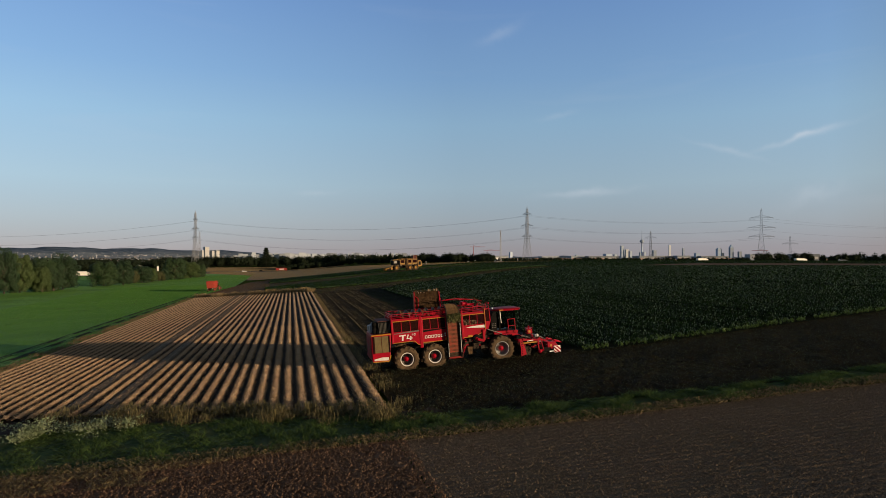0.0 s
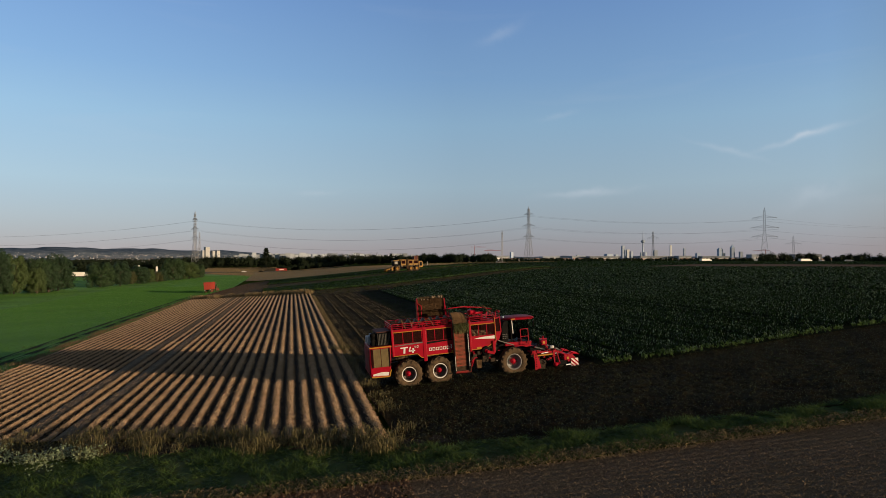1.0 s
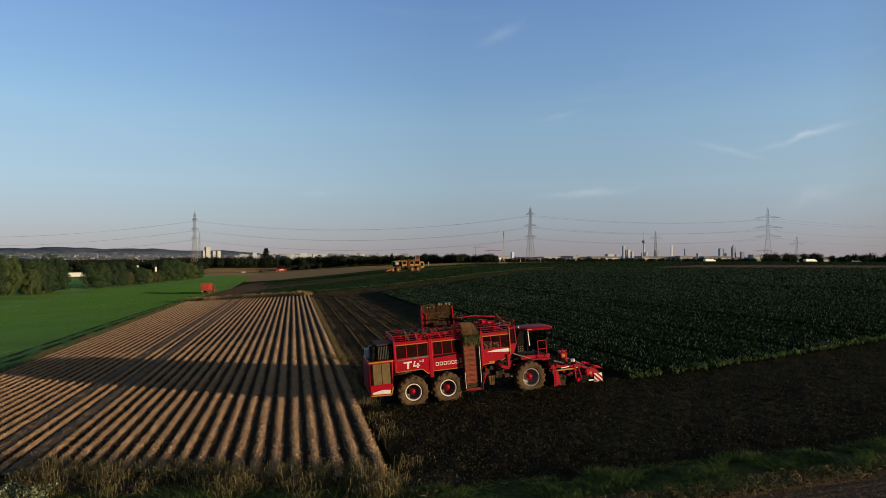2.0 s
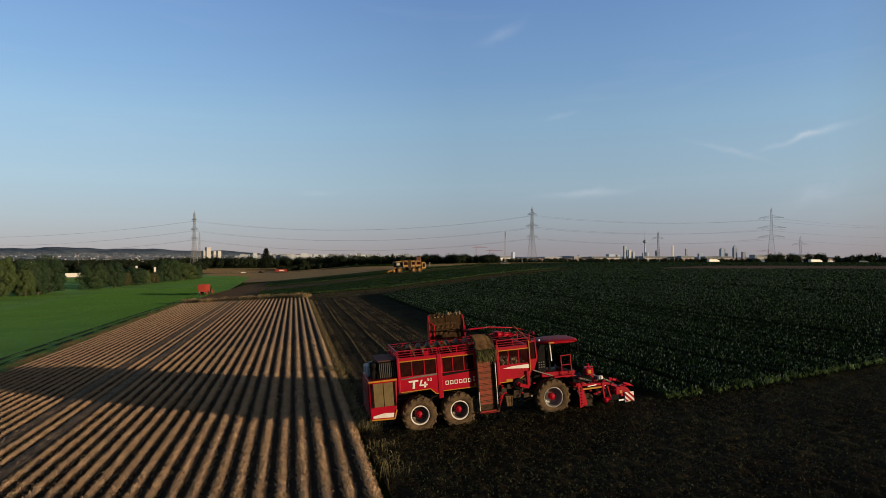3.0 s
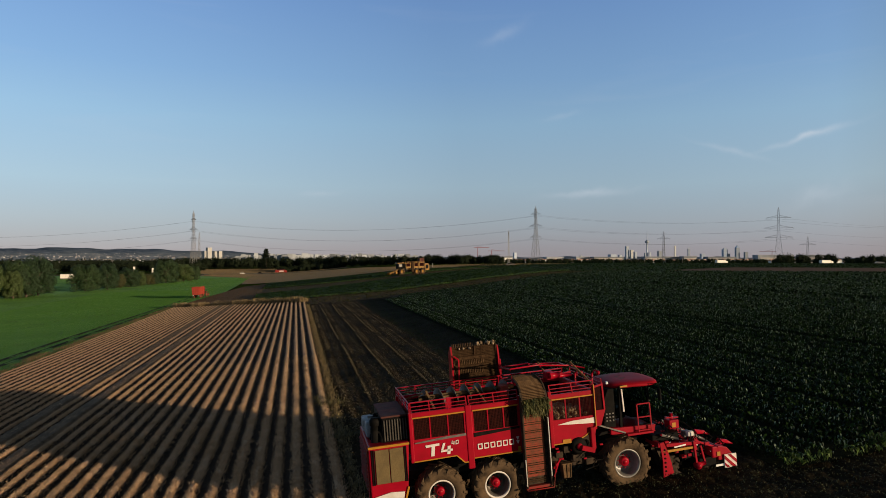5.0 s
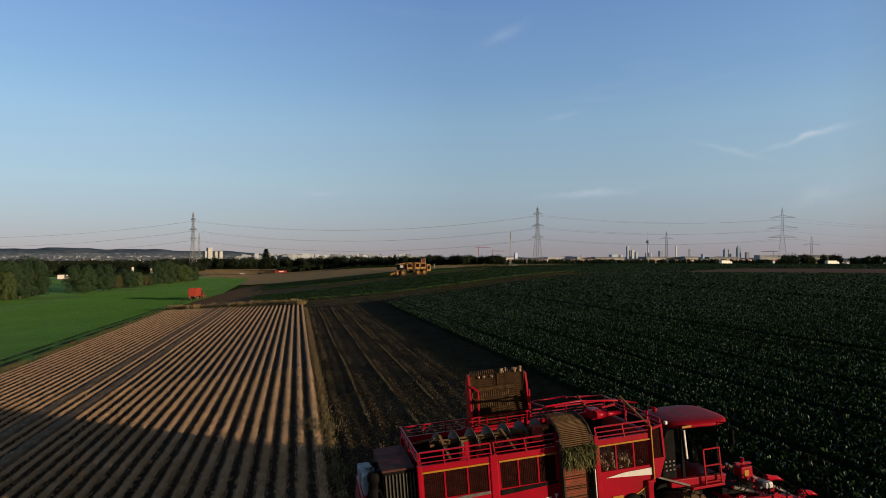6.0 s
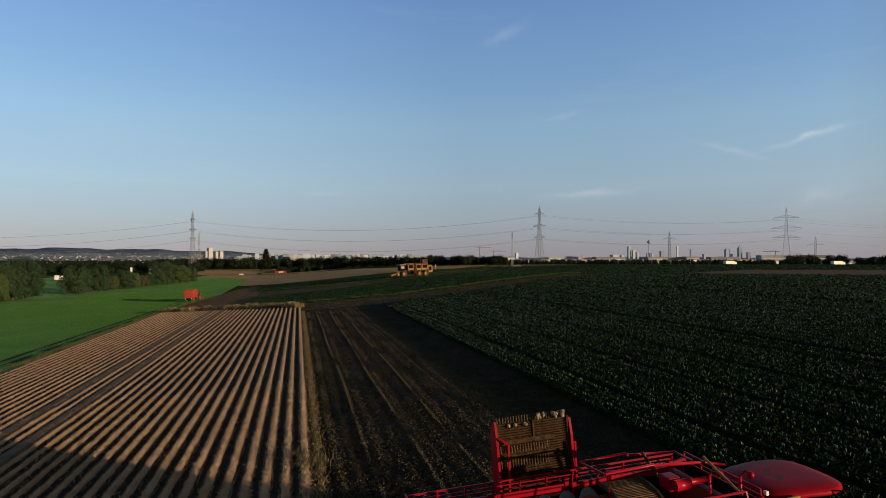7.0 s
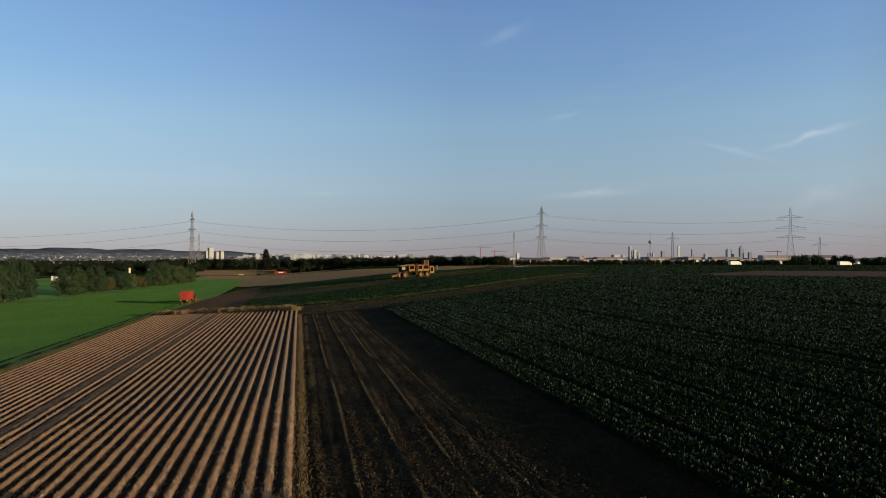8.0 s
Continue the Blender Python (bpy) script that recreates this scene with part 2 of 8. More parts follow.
# hill colours shifted to blue-grey: the haze of distance is painted in
M_HILL = material("haze_tinted_hills", (0.090, 0.125, 0.170), (0.180, 0.220, 0.270), 0.02, 0.95, c3=(0.20, 0.235, 0.27), scale3=0.004, amount3=0.7, spec=0.0, lo=0.40, hi=0.62, stretch=(1, 1, 4))
M_STEEL = material("galvanised_steel", (0.20, 0.205, 0.21), (0.30, 0.30, 0.305), 1.0, 0.6, 0.2)
M_CABLE = material("cable", (0.05, 0.05, 0.055), (0.07, 0.07, 0.075), 1.0, 0.6, 0.3)
M_RED = material("red_paint", (0.26, 0.0016, 0.012), (0.34, 0.0026, 0.016), 1.5, 0.36, spec=0.18, c3=(0.19, 0.009, 0.008), scale3=2.2, amount3=0.4, lo3=0.5, hi3=0.75)
M_RED_DUSTY = material("dusty_red_paint", (0.20, 0.008, 0.008), (0.28, 0.013, 0.011), 3.0, 0.6, spec=0.2, c3=(0.10, 0.042, 0.026), scale3=2.0, amount3=0.7)
M_RED_MUD = material("muddy_red_plate", (0.30, 0.045, 0.030), (0.20, 0.060, 0.036), 9.0, 0.75, spec=0.1, c3=(0.09, 0.045, 0.026), scale3=2.5, amount3=0.6)
M_ROOF_RED = material("sun_dulled_red_paint", (0.25, 0.004, 0.012), (0.31, 0.006, 0.016), 2.0, 0.45, spec=0.05, c3=(0.19, 0.012, 0.012), scale3=1.5, amount3=0.4)
M_RED_WORN = material("worn_red_paint", (0.33, 0.028, 0.017), (0.26, 0.055, 0.030), 7.0, 0.6, spec=0.2, c3=(0.18, 0.055, 0.032), scale3=1.6, amount3=0.5)
M_YELLOW = material("yellow_trim", (0.34, 0.150, 0.008), (0.42, 0.190, 0.014), 4.0, 0.5, spec=0.3)
M_WHITE = material("white_paint", (0.62, 0.59, 0.56), (0.74, 0.72, 0.69), 3.0, 0.45, c3=(0.44, 0.38, 0.31), scale3=3.0, amount3=0.6)
M_RUSTLID = material("rust_brown_lid", (0.060, 0.016, 0.016), (0.105, 0.030, 0.026), 5.0, 0.7, spec=0.12, c3=(0.07, 0.040, 0.032), scale3=2.0, amount3=0.5)
M_BLACK = material("black_parts", (0.004, 0.004, 0.004), (0.010, 0.009, 0.008), 5.0, 0.7, spec=0.06)
M_DARKMETAL = material("muddy_steel", (0.018, 0.013, 0.009), (0.055, 0.037, 0.023), 5.0, 0.8, 0.0, bump=0.3, spec=0.2)
M_GREYMETAL = material("grey_metal", (0.085, 0.080, 0.074), (0.16, 0.15, 0.14), 4.0, 0.5, 0.3, spec=0.4)
M_BRONZE = material("dusty_screen", (0.125, 0.088, 0.038), (0.165, 0.120, 0.056), 30.0, 0.8, spec=0.15, c3=(0.09, 0.066, 0.033), scale3=2.5, amount3=0.5)
M_TYRE = material("muddy_tyre_rubber", (0.030, 0.021, 0.014), (0.115, 0.076, 0.044), 4.0, 0.95, bump=0.5, c3=(0.105, 0.070, 0.041), scale3=2.4, amount3=0.8, spec=0.1)
M_RIM = material("silver_rim", (0.17, 0.17, 0.17), (0.26, 0.26, 0.255), 4.0, 0.45, 0.3, c3=(0.14, 0.11, 0.08), scale3=3.0, amount3=0.5)
# rim grey darkened for the rear dishes: shade of the recess painted in
M_RIM_DARK = material("rim_dish_painted_shade", (0.085, 0.080, 0.075), (0.16, 0.15, 0.14), 4.0, 0.5, 0.2, spec=0.3, c3=(0.10, 0.075, 0.05), scale3=3.0, amount3=0.5)
M_SLAT = material("dull_dark_slats", (0.052, 0.049, 0.042), (0.098, 0.091, 0.077), 5.0, 0.7, spec=0.2)
M_BELT_DARK = material("dark_muddy_belt", (0.022, 0.012, 0.006), (0.066, 0.038, 0.019), 7.0, 0.9, bump=0.6, spec=0.08)
M_BELT = material("muddy_conveyor", (0.060, 0.033, 0.016), (0.15, 0.090, 0.045), 6.0, 0.9, bump=0.6, spec=0.15)
M_MESH = material("dark_screen", (0.007, 0.003, 0.003), (0.028, 0.006, 0.005), 14.0, 0.9, bump=0.4, spec=0.05)
M_BEETROOT = material("sugar_beets", (0.20, 0.135, 0.075), (0.38, 0.29, 0.18), 6.0, 0.9, bump=0.5, island=0.35)
M_GLASS = glassy("cab_glass", (0.55, 0.62, 0.60))
M_BLUEWHITE = material("pale_blue_plastic", (0.17, 0.21, 0.25), (0.27, 0.32, 0.36), 4.0, 0.5, c3=(0.10, 0.10, 0.10), scale3=3.0)
M_ORANGE = material("faded_orange_red", (0.36, 0.032, 0.018), (0.44, 0.050, 0.025), 3.0, 0.55, c3=(0.27, 0.05, 0.028), scale3=1.5, amount3=0.6)
M_YELLOWPAINT = material("yellow_machine_paint", (0.22, 0.102, 0.005), (0.31, 0.148, 0.010), 2.0, 0.55, spec=0.25, c3=(0.15, 0.085, 0.025), scale3=1.2, amount3=0.7)
M_LAMP = material("lamp_lens", (0.75, 0.75, 0.72), (0.85, 0.85, 0.8), 3.0, 0.2)
M_CONCRETE = material("pale_concrete", (0.37, 0.385, 0.39), (0.50, 0.515, 0.52), 0.15, 0.9, objrand=0.25)
# skyline facades: distant haze is mixed into both bluish base colours
M_FACADE = material("hazed_facade", (0.25, 0.30, 0.38), (0.33, 0.39, 0.47), 0.05, 0.7, objrand=0.35)
M_GLASSTOWER = material("hazed_glass_facade", (0.17, 0.23, 0.33), (0.24, 0.31, 0.42), 0.06, 0.45, objrand=0.25)
M_HOUSE = material("far_house_walls", (0.50, 0.53, 0.56), (0.68, 0.71, 0.74), 0.02, 0.9, island=0.4)
# walls of far halls and town, their colours greyed blue for haze
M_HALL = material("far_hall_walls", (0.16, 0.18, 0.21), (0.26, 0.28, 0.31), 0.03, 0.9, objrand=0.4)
M_TOWN = material("hazed_town_walls", (0.24, 0.27, 0.31), (0.38, 0.41, 0.45), 0.02, 0.9, island=0.5)
M_ROOF = material("far_house_roofs", (0.22, 0.14, 0.11), (0.34, 0.24, 0.20), 0.02, 0.9, island=0.3)
M_WINDOW = material("far_window", (0.34, 0.33, 0.32), (0.40, 0.39, 0.38), 0.5, 0.3)


# ---- mesh helpers ----
def put(name, bm, mat=None, smooth=False):
    me = bpy.data.meshes.new(name)
    bm.normal_update()
    bm.to_mesh(me)
    bm.free()
    if mat:
        me.materials.append(mat)
    if smooth:
        me.shade_smooth()
    return me


SPLIT = set("""screen_slat cooler_screen tail_lamp slat fluid_tank hose mullion corner_post bunker_wall auger_bracket brace belt_rail side_pane cab_pillar
hose_coupling bolt_hole lifting_share sieve_star header_beam cutter_drum hydraulic_cylinder bracket metal_fitting row_feeler pipe_clamp valve_block
yellow_trim white_edge warning_label hood_rim guard_frame drive_motor roller_arm unloader_side cutter_housing door_rail lamp_mast red_stripe lifter_plate
window sash insulator crossarm wheel_pair trunk_limb side_mark model_mark bunker_nose bunker_panel_yellow side_screen engine_grille cutter_hood elevator_side body_rib""".split())


def islands(bm):
    """The connected pieces of a bmesh, as lists of vertex indices."""
    bm.verts.index_update()
    seen, out = set(), []
    for v in bm.verts:
        if v.index in seen:
            continue
        stack, got = [v], []
        seen.add(v.index)
        while stack:
            u = stack.pop()
            got.append(u)
            for e in u.link_edges:
                w = e.other_vert(u)
                if w.index not in seen:
                    seen.add(w.index)
                    stack.append(w)
        out.append(got)
    return out


def part(name, bm, mat, parent, label="", smooth=False):
    if name in SPLIT:
        groups = islands(bm)
        if len(groups) > 1:
            first = None
            for got in groups:
                one, place = bmesh.new(), {}
                for v in got:
                    place[v.index] = one.verts.new(v.co)
                for f in {f for v in got for f in v.link_faces}:
                    one.faces.new([place[v.index] for v in f.verts]).smooth = f.smooth
                ob = new(name, put(name, one, mat, smooth))
                ob.parent = parent
                first = first or tagged(ob, label)
                tagged(ob, label)
            bm.free()
            return first
    ob = new(name, put(name, bm, mat, smooth))
    ob.parent = parent
    return tagged(ob, label)


def share(name, me, parent, m):
    """One more object on a mesh that exists."""
    ob = new(name, me)
    ob.parent = parent
    ob.matrix_basis = m
    return ob


def thing(name, m, label, category, group="", kind=""):
    ob = new(name)
    ob.matrix_world = m
    return tagged(ob, label, category, group, kind)


def box(bm, x0, x1, y0, y1, z0, z1, bev=0.0):
    v = [bm.verts.new((x, y, z)) for x in (x0, x1) for y in (y0, y1) for z in (z0, z1)]
    fs = [bm.faces.new([v[i] for i in q]) for q in ((0, 1, 3, 2), (4, 6, 7, 5), (0, 4, 5, 1), (2, 3, 7, 6), (0, 2, 6, 4), (1, 5, 7, 3))]
    if bev:
        es = list({e for f in fs for e in f.edges})
        bmesh.ops.bevel(bm, geom=es, offset=bev, segments=2, affect="EDGES", profile=0.5)
    return bm


def prism(bm, pts, a0, a1, axis="y", bev=0.0):
    """A polygon in the plane across the axis, drawn out along it. For y the points are (x, z), for x (y, z), for z (x, y)."""
    def at(p, a):
        return (p[0], a, p[1]) if axis == "y" else (a, p[0], p[1]) if axis == "x" else (p[0], p[1], a)
    lo = [bm.verts.new(at(p, a0)) for p in pts]
    hi = [bm.verts.new(at(p, a1)) for p in pts]
    fs = [bm.faces.new(lo), bm.faces.new(hi[::-1])]
    n = len(pts)
    fs += [bm.faces.new((lo[i], hi[i], hi[(i + 1) % n], lo[(i + 1) % n])) for i in range(n)]
    bmesh.ops.recalc_face_normals(bm, faces=fs)
    if bev:
        bmesh.ops.bevel(bm, geom=list({e for f in fs for e in f.edges}), offset=bev, segments=2, affect="EDGES", profile=0.5)
    return bm


def tube(bm, pts, r, n=6, caps=True, r1=None):
    """A round bar along points; r1: the radius at its end."""
    pts = [Vector(p) for p in pts]
    rings = []
    for i, p in enumerate(pts):
        d = (pts[min(i + 1, len(pts) - 1)] - pts[max(i - 1, 0)]).normalized()
        a = d.cross(Vector((0, 0, 1)) if abs(d.z) < 0.9 else Vector((1, 0, 0))).normalized()
        b = d.cross(a)
        rr = r if r1 is None else r + (r1 - r) * i / max(1, len(pts) - 1)
        rings.append([bm.verts.new(p + rr * (math.cos(2 * math.pi * k / n) * a + math.sin(2 * math.pi * k / n) * b)) for k in range(n)])
    for u, w in zip(rings, rings[1:]):
        for k in range(n):
            bm.faces.new((u[k], u[(k + 1) % n], w[(k + 1) % n], w[k])).smooth = True
    if caps:
        bm.faces.new(rings[0])
        bm.faces.new(rings[-1][::-1])
    return bm


def bar(bm, p, q, w, h=None):
    """A square bar from p to q."""
    p, q, h = Vector(p), Vector(q), h or w
    d = (q - p).normalized()
    a = d.cross(Vector((0, 0, 1)) if abs(d.z) < 0.95 else Vector((1, 0, 0))).normalized() * w / 2
    b = d.cross(a).normalized() * h / 2
    v = [bm.verts.new(c + s * a + t * b) for c in (p, q) for s, t in ((-1, -1), (1, -1), (1, 1), (-1, 1))]
    for f in ((0, 3, 2, 1), (4, 5, 6, 7), (0, 1, 5, 4), (1, 2, 6, 5), (2, 3, 7, 6), (3, 0, 4, 7)):
        bm.faces.new([v[i] for i in f])
    return bm


def lathe(bm, prof, n=40, axis="y", centre=(0, 0, 0), closed=False):
    """A profile of (radius, place along the axis), turned round it."""
    c = Vector(centre)
    rings = []
    for r, a in prof:
        ring = []
        for k in range(n):
            s, t = r * math.cos(2 * math.pi * k / n), r * math.sin(2 * math.pi * k / n)
            ring.append(bm.verts.new(c + Vector((s, a, t) if axis == "y" else (s, t, a) if axis == "z" else (a, s, t))))
        rings.append(ring)
    pairs = list(zip(rings, rings[1:])) + ([(rings[-1], rings[0])] if closed else [])
    fs = []
    for u, w in pairs:
        for k in range(n):
            f = bm.faces.new((u[k], u[(k + 1) % n], w[(k + 1) % n], w[k]))
            f.smooth = True
            fs.append(f)
    bmesh.ops.recalc_face_normals(bm, faces=fs)
    return bm


def mesh_of(name, verts, faces, mat):
    """A mesh from arrays of places and of triangles or quads."""
    me = bpy.data.meshes.new(name)
    verts, faces = np.asarray(verts, np.float32), np.asarray(faces, np.int32)
    k = faces.shape[1]
    me.vertices.add(len(verts))
    me.vertices.foreach_set("co", verts.ravel())
    me.loops.add(faces.size)
    me.loops.foreach_set("vertex_index", faces.ravel())
    me.polygons.add(len(faces))
    me.polygons.foreach_set("loop_start", np.arange(0, faces.size, k, dtype=np.int32))
    me.update(calc_edges=True)
    me.materials.append(mat)
    return me


rng = np.random.default_rng(7)


# ---- the lie of the land ----
def height(x, y):
    """Ground height: a field that slopes up to the right, level far out."""
    x, y = np.asarray(x, float), np.asarray(y, float)
    k = 0.01575 * (1 + np.tanh((y - 175) / 90.0))
    s = 0.072 * x - 0.011 * y + 0.8 + k * np.clip(x, -60, 60)
    z = np.where(s > 0, s / (1 + np.abs(s / 7.0) ** 4) ** 0.25, s / (1 + np.abs(s / 5.0) ** 4) ** 0.25)
    r = np.hypot(x, y)
    z = z - np.clip((r - 380) / 350, 0, 1) * np.clip(z - 1.7, 0, None)
    far = np.clip((r - 900) / 1500, 0, 1)
    return z * (1 - far) - 9 * far


def rough(x, y, size, amp, seed=0.0):
    """Smooth pseudo-random relief."""
    a = np.sin(x / size * 1.7 + seed) * np.sin(y / size * 1.3 + 2.1 * seed)
    b = np.sin(x / size * 3.9 + 1.3 * y / size + seed * 3) * 0.5
    c = np.sin(y / size * 5.3 - 2.2 * x / size + seed * 5) * 0.35
    return amp * (a + b + c) / 1.85


def sheet(name, xs, count, lower, upper, lift, mat, label, relief=None, category="ground"):
    """A field between two edges y = lower(x) and y = upper(x)."""
    xs = np.asarray(xs, float)
    v = np.linspace(0, 1, count)
    lo, hi = np.array([lower(x) for x in xs]), np.array([upper(x) for x in xs])
    X = np.repeat(xs[:, None], count, 1)
    Y = lo[:, None] + (hi - lo)[:, None] * v[None]
    Z = height(X, Y) + lift + (relief(X, Y) if relief else 0)
    idx = np.arange(X.size).reshape(X.shape)
    f = np.stack([idx[:-1, :-1], idx[1:, :-1], idx[1:, 1:], idx[:-1, 1:]], -1).reshape(-1, 4)
    me = mesh_of(name, np.stack([X, Y, Z], -1).reshape(-1, 3), f, mat)
    me.shade_smooth()
    return tagged(new(name, me), label, category, kind="structure")


def edges(pts):
    px, py = zip(*pts)
    return lambda x: float(np.interp(x, px, py))


# field edges in the plan
VERGE_LOW = edges([(-140, 47), (-12, 30.7), (2.4, 28.2), (12.7, 26.9), (30, 25.5), (200, 14)])
VERGE_UP = edges([(-140, 62), (-14.6, 38.9), (-8.8, 37.5), (-2.9, 35.8), (1.75, 33.6), (5.5, 31.4), (11, 30.1), (17, 29.3), (22.6, 28.2), (34, 28.0), (200, 18)])
ROWS_START = edges([(-27, 48), (-16.4, 43.2), (-9.5, 40.4), (-3, 37.8), (5.2, 33.0), (8, 32)])
ROWS_END = edges([(-26, 204), (-13.8, 194), (-4.3, 184), (3, 178), (8.5, 162)])
BEET_NEAR = edges([(22, 42.7), (28, 42.8), (34.6, 43.4), (43, 44.4), (54, 45.2), (130, 50), (172, 52)])
BEET_FAR = edges([(22, 150), (25, 152), (28, 160), (41, 164), (58, 173), (79, 188), (95, 188), (111, 160), (122, 139), (150, 92), (172, 54)])
# ---- ground and fields ----
M_PLOT = material("loose_plot_soil", (0.105, 0.066, 0.034), (0.195, 0.125, 0.066), 2.0, 0.95, bump=1.0, bump_dist=0.12, c3=(0.115, 0.078, 0.040), scale3=0.15, spec=0.05)
M_BARE = material("bare_brown_soil", (0.046, 0.032, 0.016), (0.100, 0.070, 0.035), 2.0, 0.95, bump=1.0, bump_dist=0.12, c3=(0.065, 0.056, 0.025), scale3=0.15, spec=0.05)
def ground_sheet():
    xs = np.unique(np.concatenate([np.linspace(-4700, -400, 30), np.linspace(-400, 400, 81), np.linspace(400, 4700, 30)]))
    ys = np.unique(np.concatenate([np.linspace(-900, -100, 9), np.linspace(-100, 700, 81), np.linspace(700, 4900, 40)]))
    X, Y = np.meshgrid(xs, ys, indexing="ij")
    Z = height(X, Y) - 0.35
    idx = np.arange(X.size).reshape(X.shape)
    f = np.stack([idx[:-1, :-1], idx[1:, :-1], idx[1:, 1:], idx[:-1, 1:]], -1).reshape(-1, 4)
    me = mesh_of("ground", np.stack([X, Y, Z], -1).reshape(-1, 3), f, M_FARFIELD)
    me.shade_smooth()
    tagged(new("ground", me), "gently sloping farmland of green and brown fields reaching the horizon", "ground", kind="structure")


ground_sheet()
PLOT_UP = edges([(-25.2, 209), (-24.6, 214), (-21, 262), (-14, 335), (-3.5, 352)])
sheet("ploughed_field", np.arange(-26, 5.01, 0.11), 170, lambda x: 13, VERGE_LOW, -0.05, M_PLOUGH,
      "coarse reddish-brown ploughed soil beside the grass verge", lambda x, y: rough(x, y, 0.55, 0.05) + rng.normal(0, 0.042, x.shape))
sheet("tilled_field", np.concatenate([np.arange(5, 44, 0.13), np.arange(44, 120, 2.0)]), 170, lambda x: 9, VERGE_LOW, -0.05, M_TILLED,
      "grey-brown finely tilled soil in shallow drill lines beside the verge",
      lambda x, y: 0.017 * np.sin((y + 0.11 * x) / 0.42 * 2 * np.pi) + rough(x, y, 4.0, 0.02) + rng.normal(0, 0.006, x.shape) * (x < 44))
sheet("ploughed_field_behind", np.linspace(-140, 5.0, 98), 40, lambda x: -70, lambda x: 13.05 if x > -26 else VERGE_LOW(x), -0.06, M_PLOUGH,
      "reddish-brown ploughed soil running on behind", lambda x, y: rough(x, y, 2.0, 0.05))
sheet("tilled_field_behind", np.arange(5, 201, 1.5), 40, lambda x: -70, lambda x: 9.05 if x < 120 else VERGE_LOW(x), -0.06, M_TILLED,
      "grey-brown tilled soil running on behind", lambda x, y: rough(x, y, 2.0, 0.03))
sheet("grass_verge", np.arange(-140, 201, 0.5), 24, VERGE_LOW, VERGE_UP, 0.02, M_VERGE,
      "narrow verge of rough dark green grass between the fields", lambda x, y: rough(x, y, 0.9, 0.06))
sheet("meadow", np.concatenate([np.arange(-170, -60, 2.0), np.arange(-60, -24.9, 0.6)]), 200, lambda x: VERGE_UP(x) - 0.1, lambda x: float(np.interp(x, [-170, -62, -25], [600, 562, 503])),
      0.05, M_MEADOW, "bright green mown meadow lit by low sun", lambda x, y: rough(x, y, 2.3, 0.04))
sheet("meadow_corner", np.arange(-25.1, -18.4, 0.6), 60, lambda x: PLOT_UP(x) - 1.0, lambda x: float(np.interp(x, [-25, -19], [500, 466])),
      0.02, M_MEADOW, "bright green meadow running to the road")


def skew(x, y):
    """The planted rows turn a little as they run away."""
    return x + 0.021 * (y - 60) * np.clip((x + 25) / 31, 0, 1)


RIDGE, RIDGE_X0, RIDGES = 0.833, 5.76, 37
TRAM = (19, 22)


def ridge_field():
    """The dry ridged crop, ridge by ridge, two bare wheel lanes among them."""
    offs = np.arange(-0.5, 0.5, 1 / 10) * RIDGE
    shape = 0.5 + 0.5 * np.cos(offs / RIDGE * 2 * np.pi)
    xs, hs = [], []
    for i in range(RIDGES - 1, -1, -1):
        c = RIDGE_X0 - i * RIDGE
        xs += list(c + offs)
        hs += list(0.165 + 0.015 * shape if i in TRAM else 0.185 * shape ** 1.05)
    xs, hs = np.array(xs), np.array(hs)
    n = 380
    v = np.linspace(0, 1, n) ** 1.7
    lo, hi = np.array([ROWS_START(x) for x in xs]), np.array([ROWS_END(x) for x in xs])
    Y = lo[:, None] + (hi - lo)[:, None] * v[None]
    X = skew(np.repeat(xs[:, None], n, 1), Y)
    Z = height(X, Y) + 0.03 + hs[:, None] * (1 + 0.07 * np.sin(Y * 2.3 + 7 * xs[:, None]) * np.sin(Y * 0.9)) + (0.015 + 0.34 * hs[:, None] * (hs[:, None] > 0.08)) * rng.random(X.shape)
    idx = np.arange(X.size).reshape(X.shape)
    f = np.stack([idx[:-1, :-1], idx[1:, :-1], idx[1:, 1:], idx[:-1, 1:]], -1)
    lane = np.repeat(np.array([i in TRAM for i in range(RIDGES - 1, -1, -1)]), 10)[:-1]
    top = np.repeat((((hs[:-1] + hs[1:]) / 2 > 0.10) & ~lane)[:, None], n - 1, 1)
    me = mesh_of("ridge_field", np.stack([X, Y, Z], -1).reshape(-1, 3), f.reshape(-1, 4), M_FURROW)
    me.materials.append(M_STRAW_MAT)
    me.materials.append(M_LANE)
    me.polygons.foreach_set("material_index", (top + 2 * lane[:, None]).ravel().astype(np.int32))
    me.shade_smooth()
    tagged(new("ridge_field", me), "long parallel earth ridges under dry straw-coloured crop remains", "field", kind="structure")


ridge_field()
sheet("row_start_soil", np.arange(-27, 8.01, 0.5), 12, lambda x: VERGE_UP(x) - 0.2, lambda x: ROWS_START(x) + 0.6, 0.0, M_FURROW,
      "bare brown soil strip before the ridge ends", lambda x, y: rough(x, y, 0.8, 0.05))


def soil_relief(x, y):
    u = x - 0.021 * (y - 60) - 7.3
    lanes = (0.035 + 0.03 * np.sin(u * 1.7 + 1.0)) * np.cos((u + 0.10 * np.sin(u * 2.9) + 0.05 * np.sin(y / 9.0)) / 0.76 * 2 * np.pi) * (x < 16.8) * (y > 46)
    tracks = 0.03 * np.sin(np.hypot(x - 24, y - 66) / 0.95 * 2 * np.pi + rough(x, y, 2.0, 1.5)) * (y < 44.5) * (rough(x, y, 3.1, 1.0, 2.0) > -0.1)
    return lanes + tracks + rough(x, y, 0.7, 0.06, 0.5) + rng.normal(0, 0.036, x.shape)


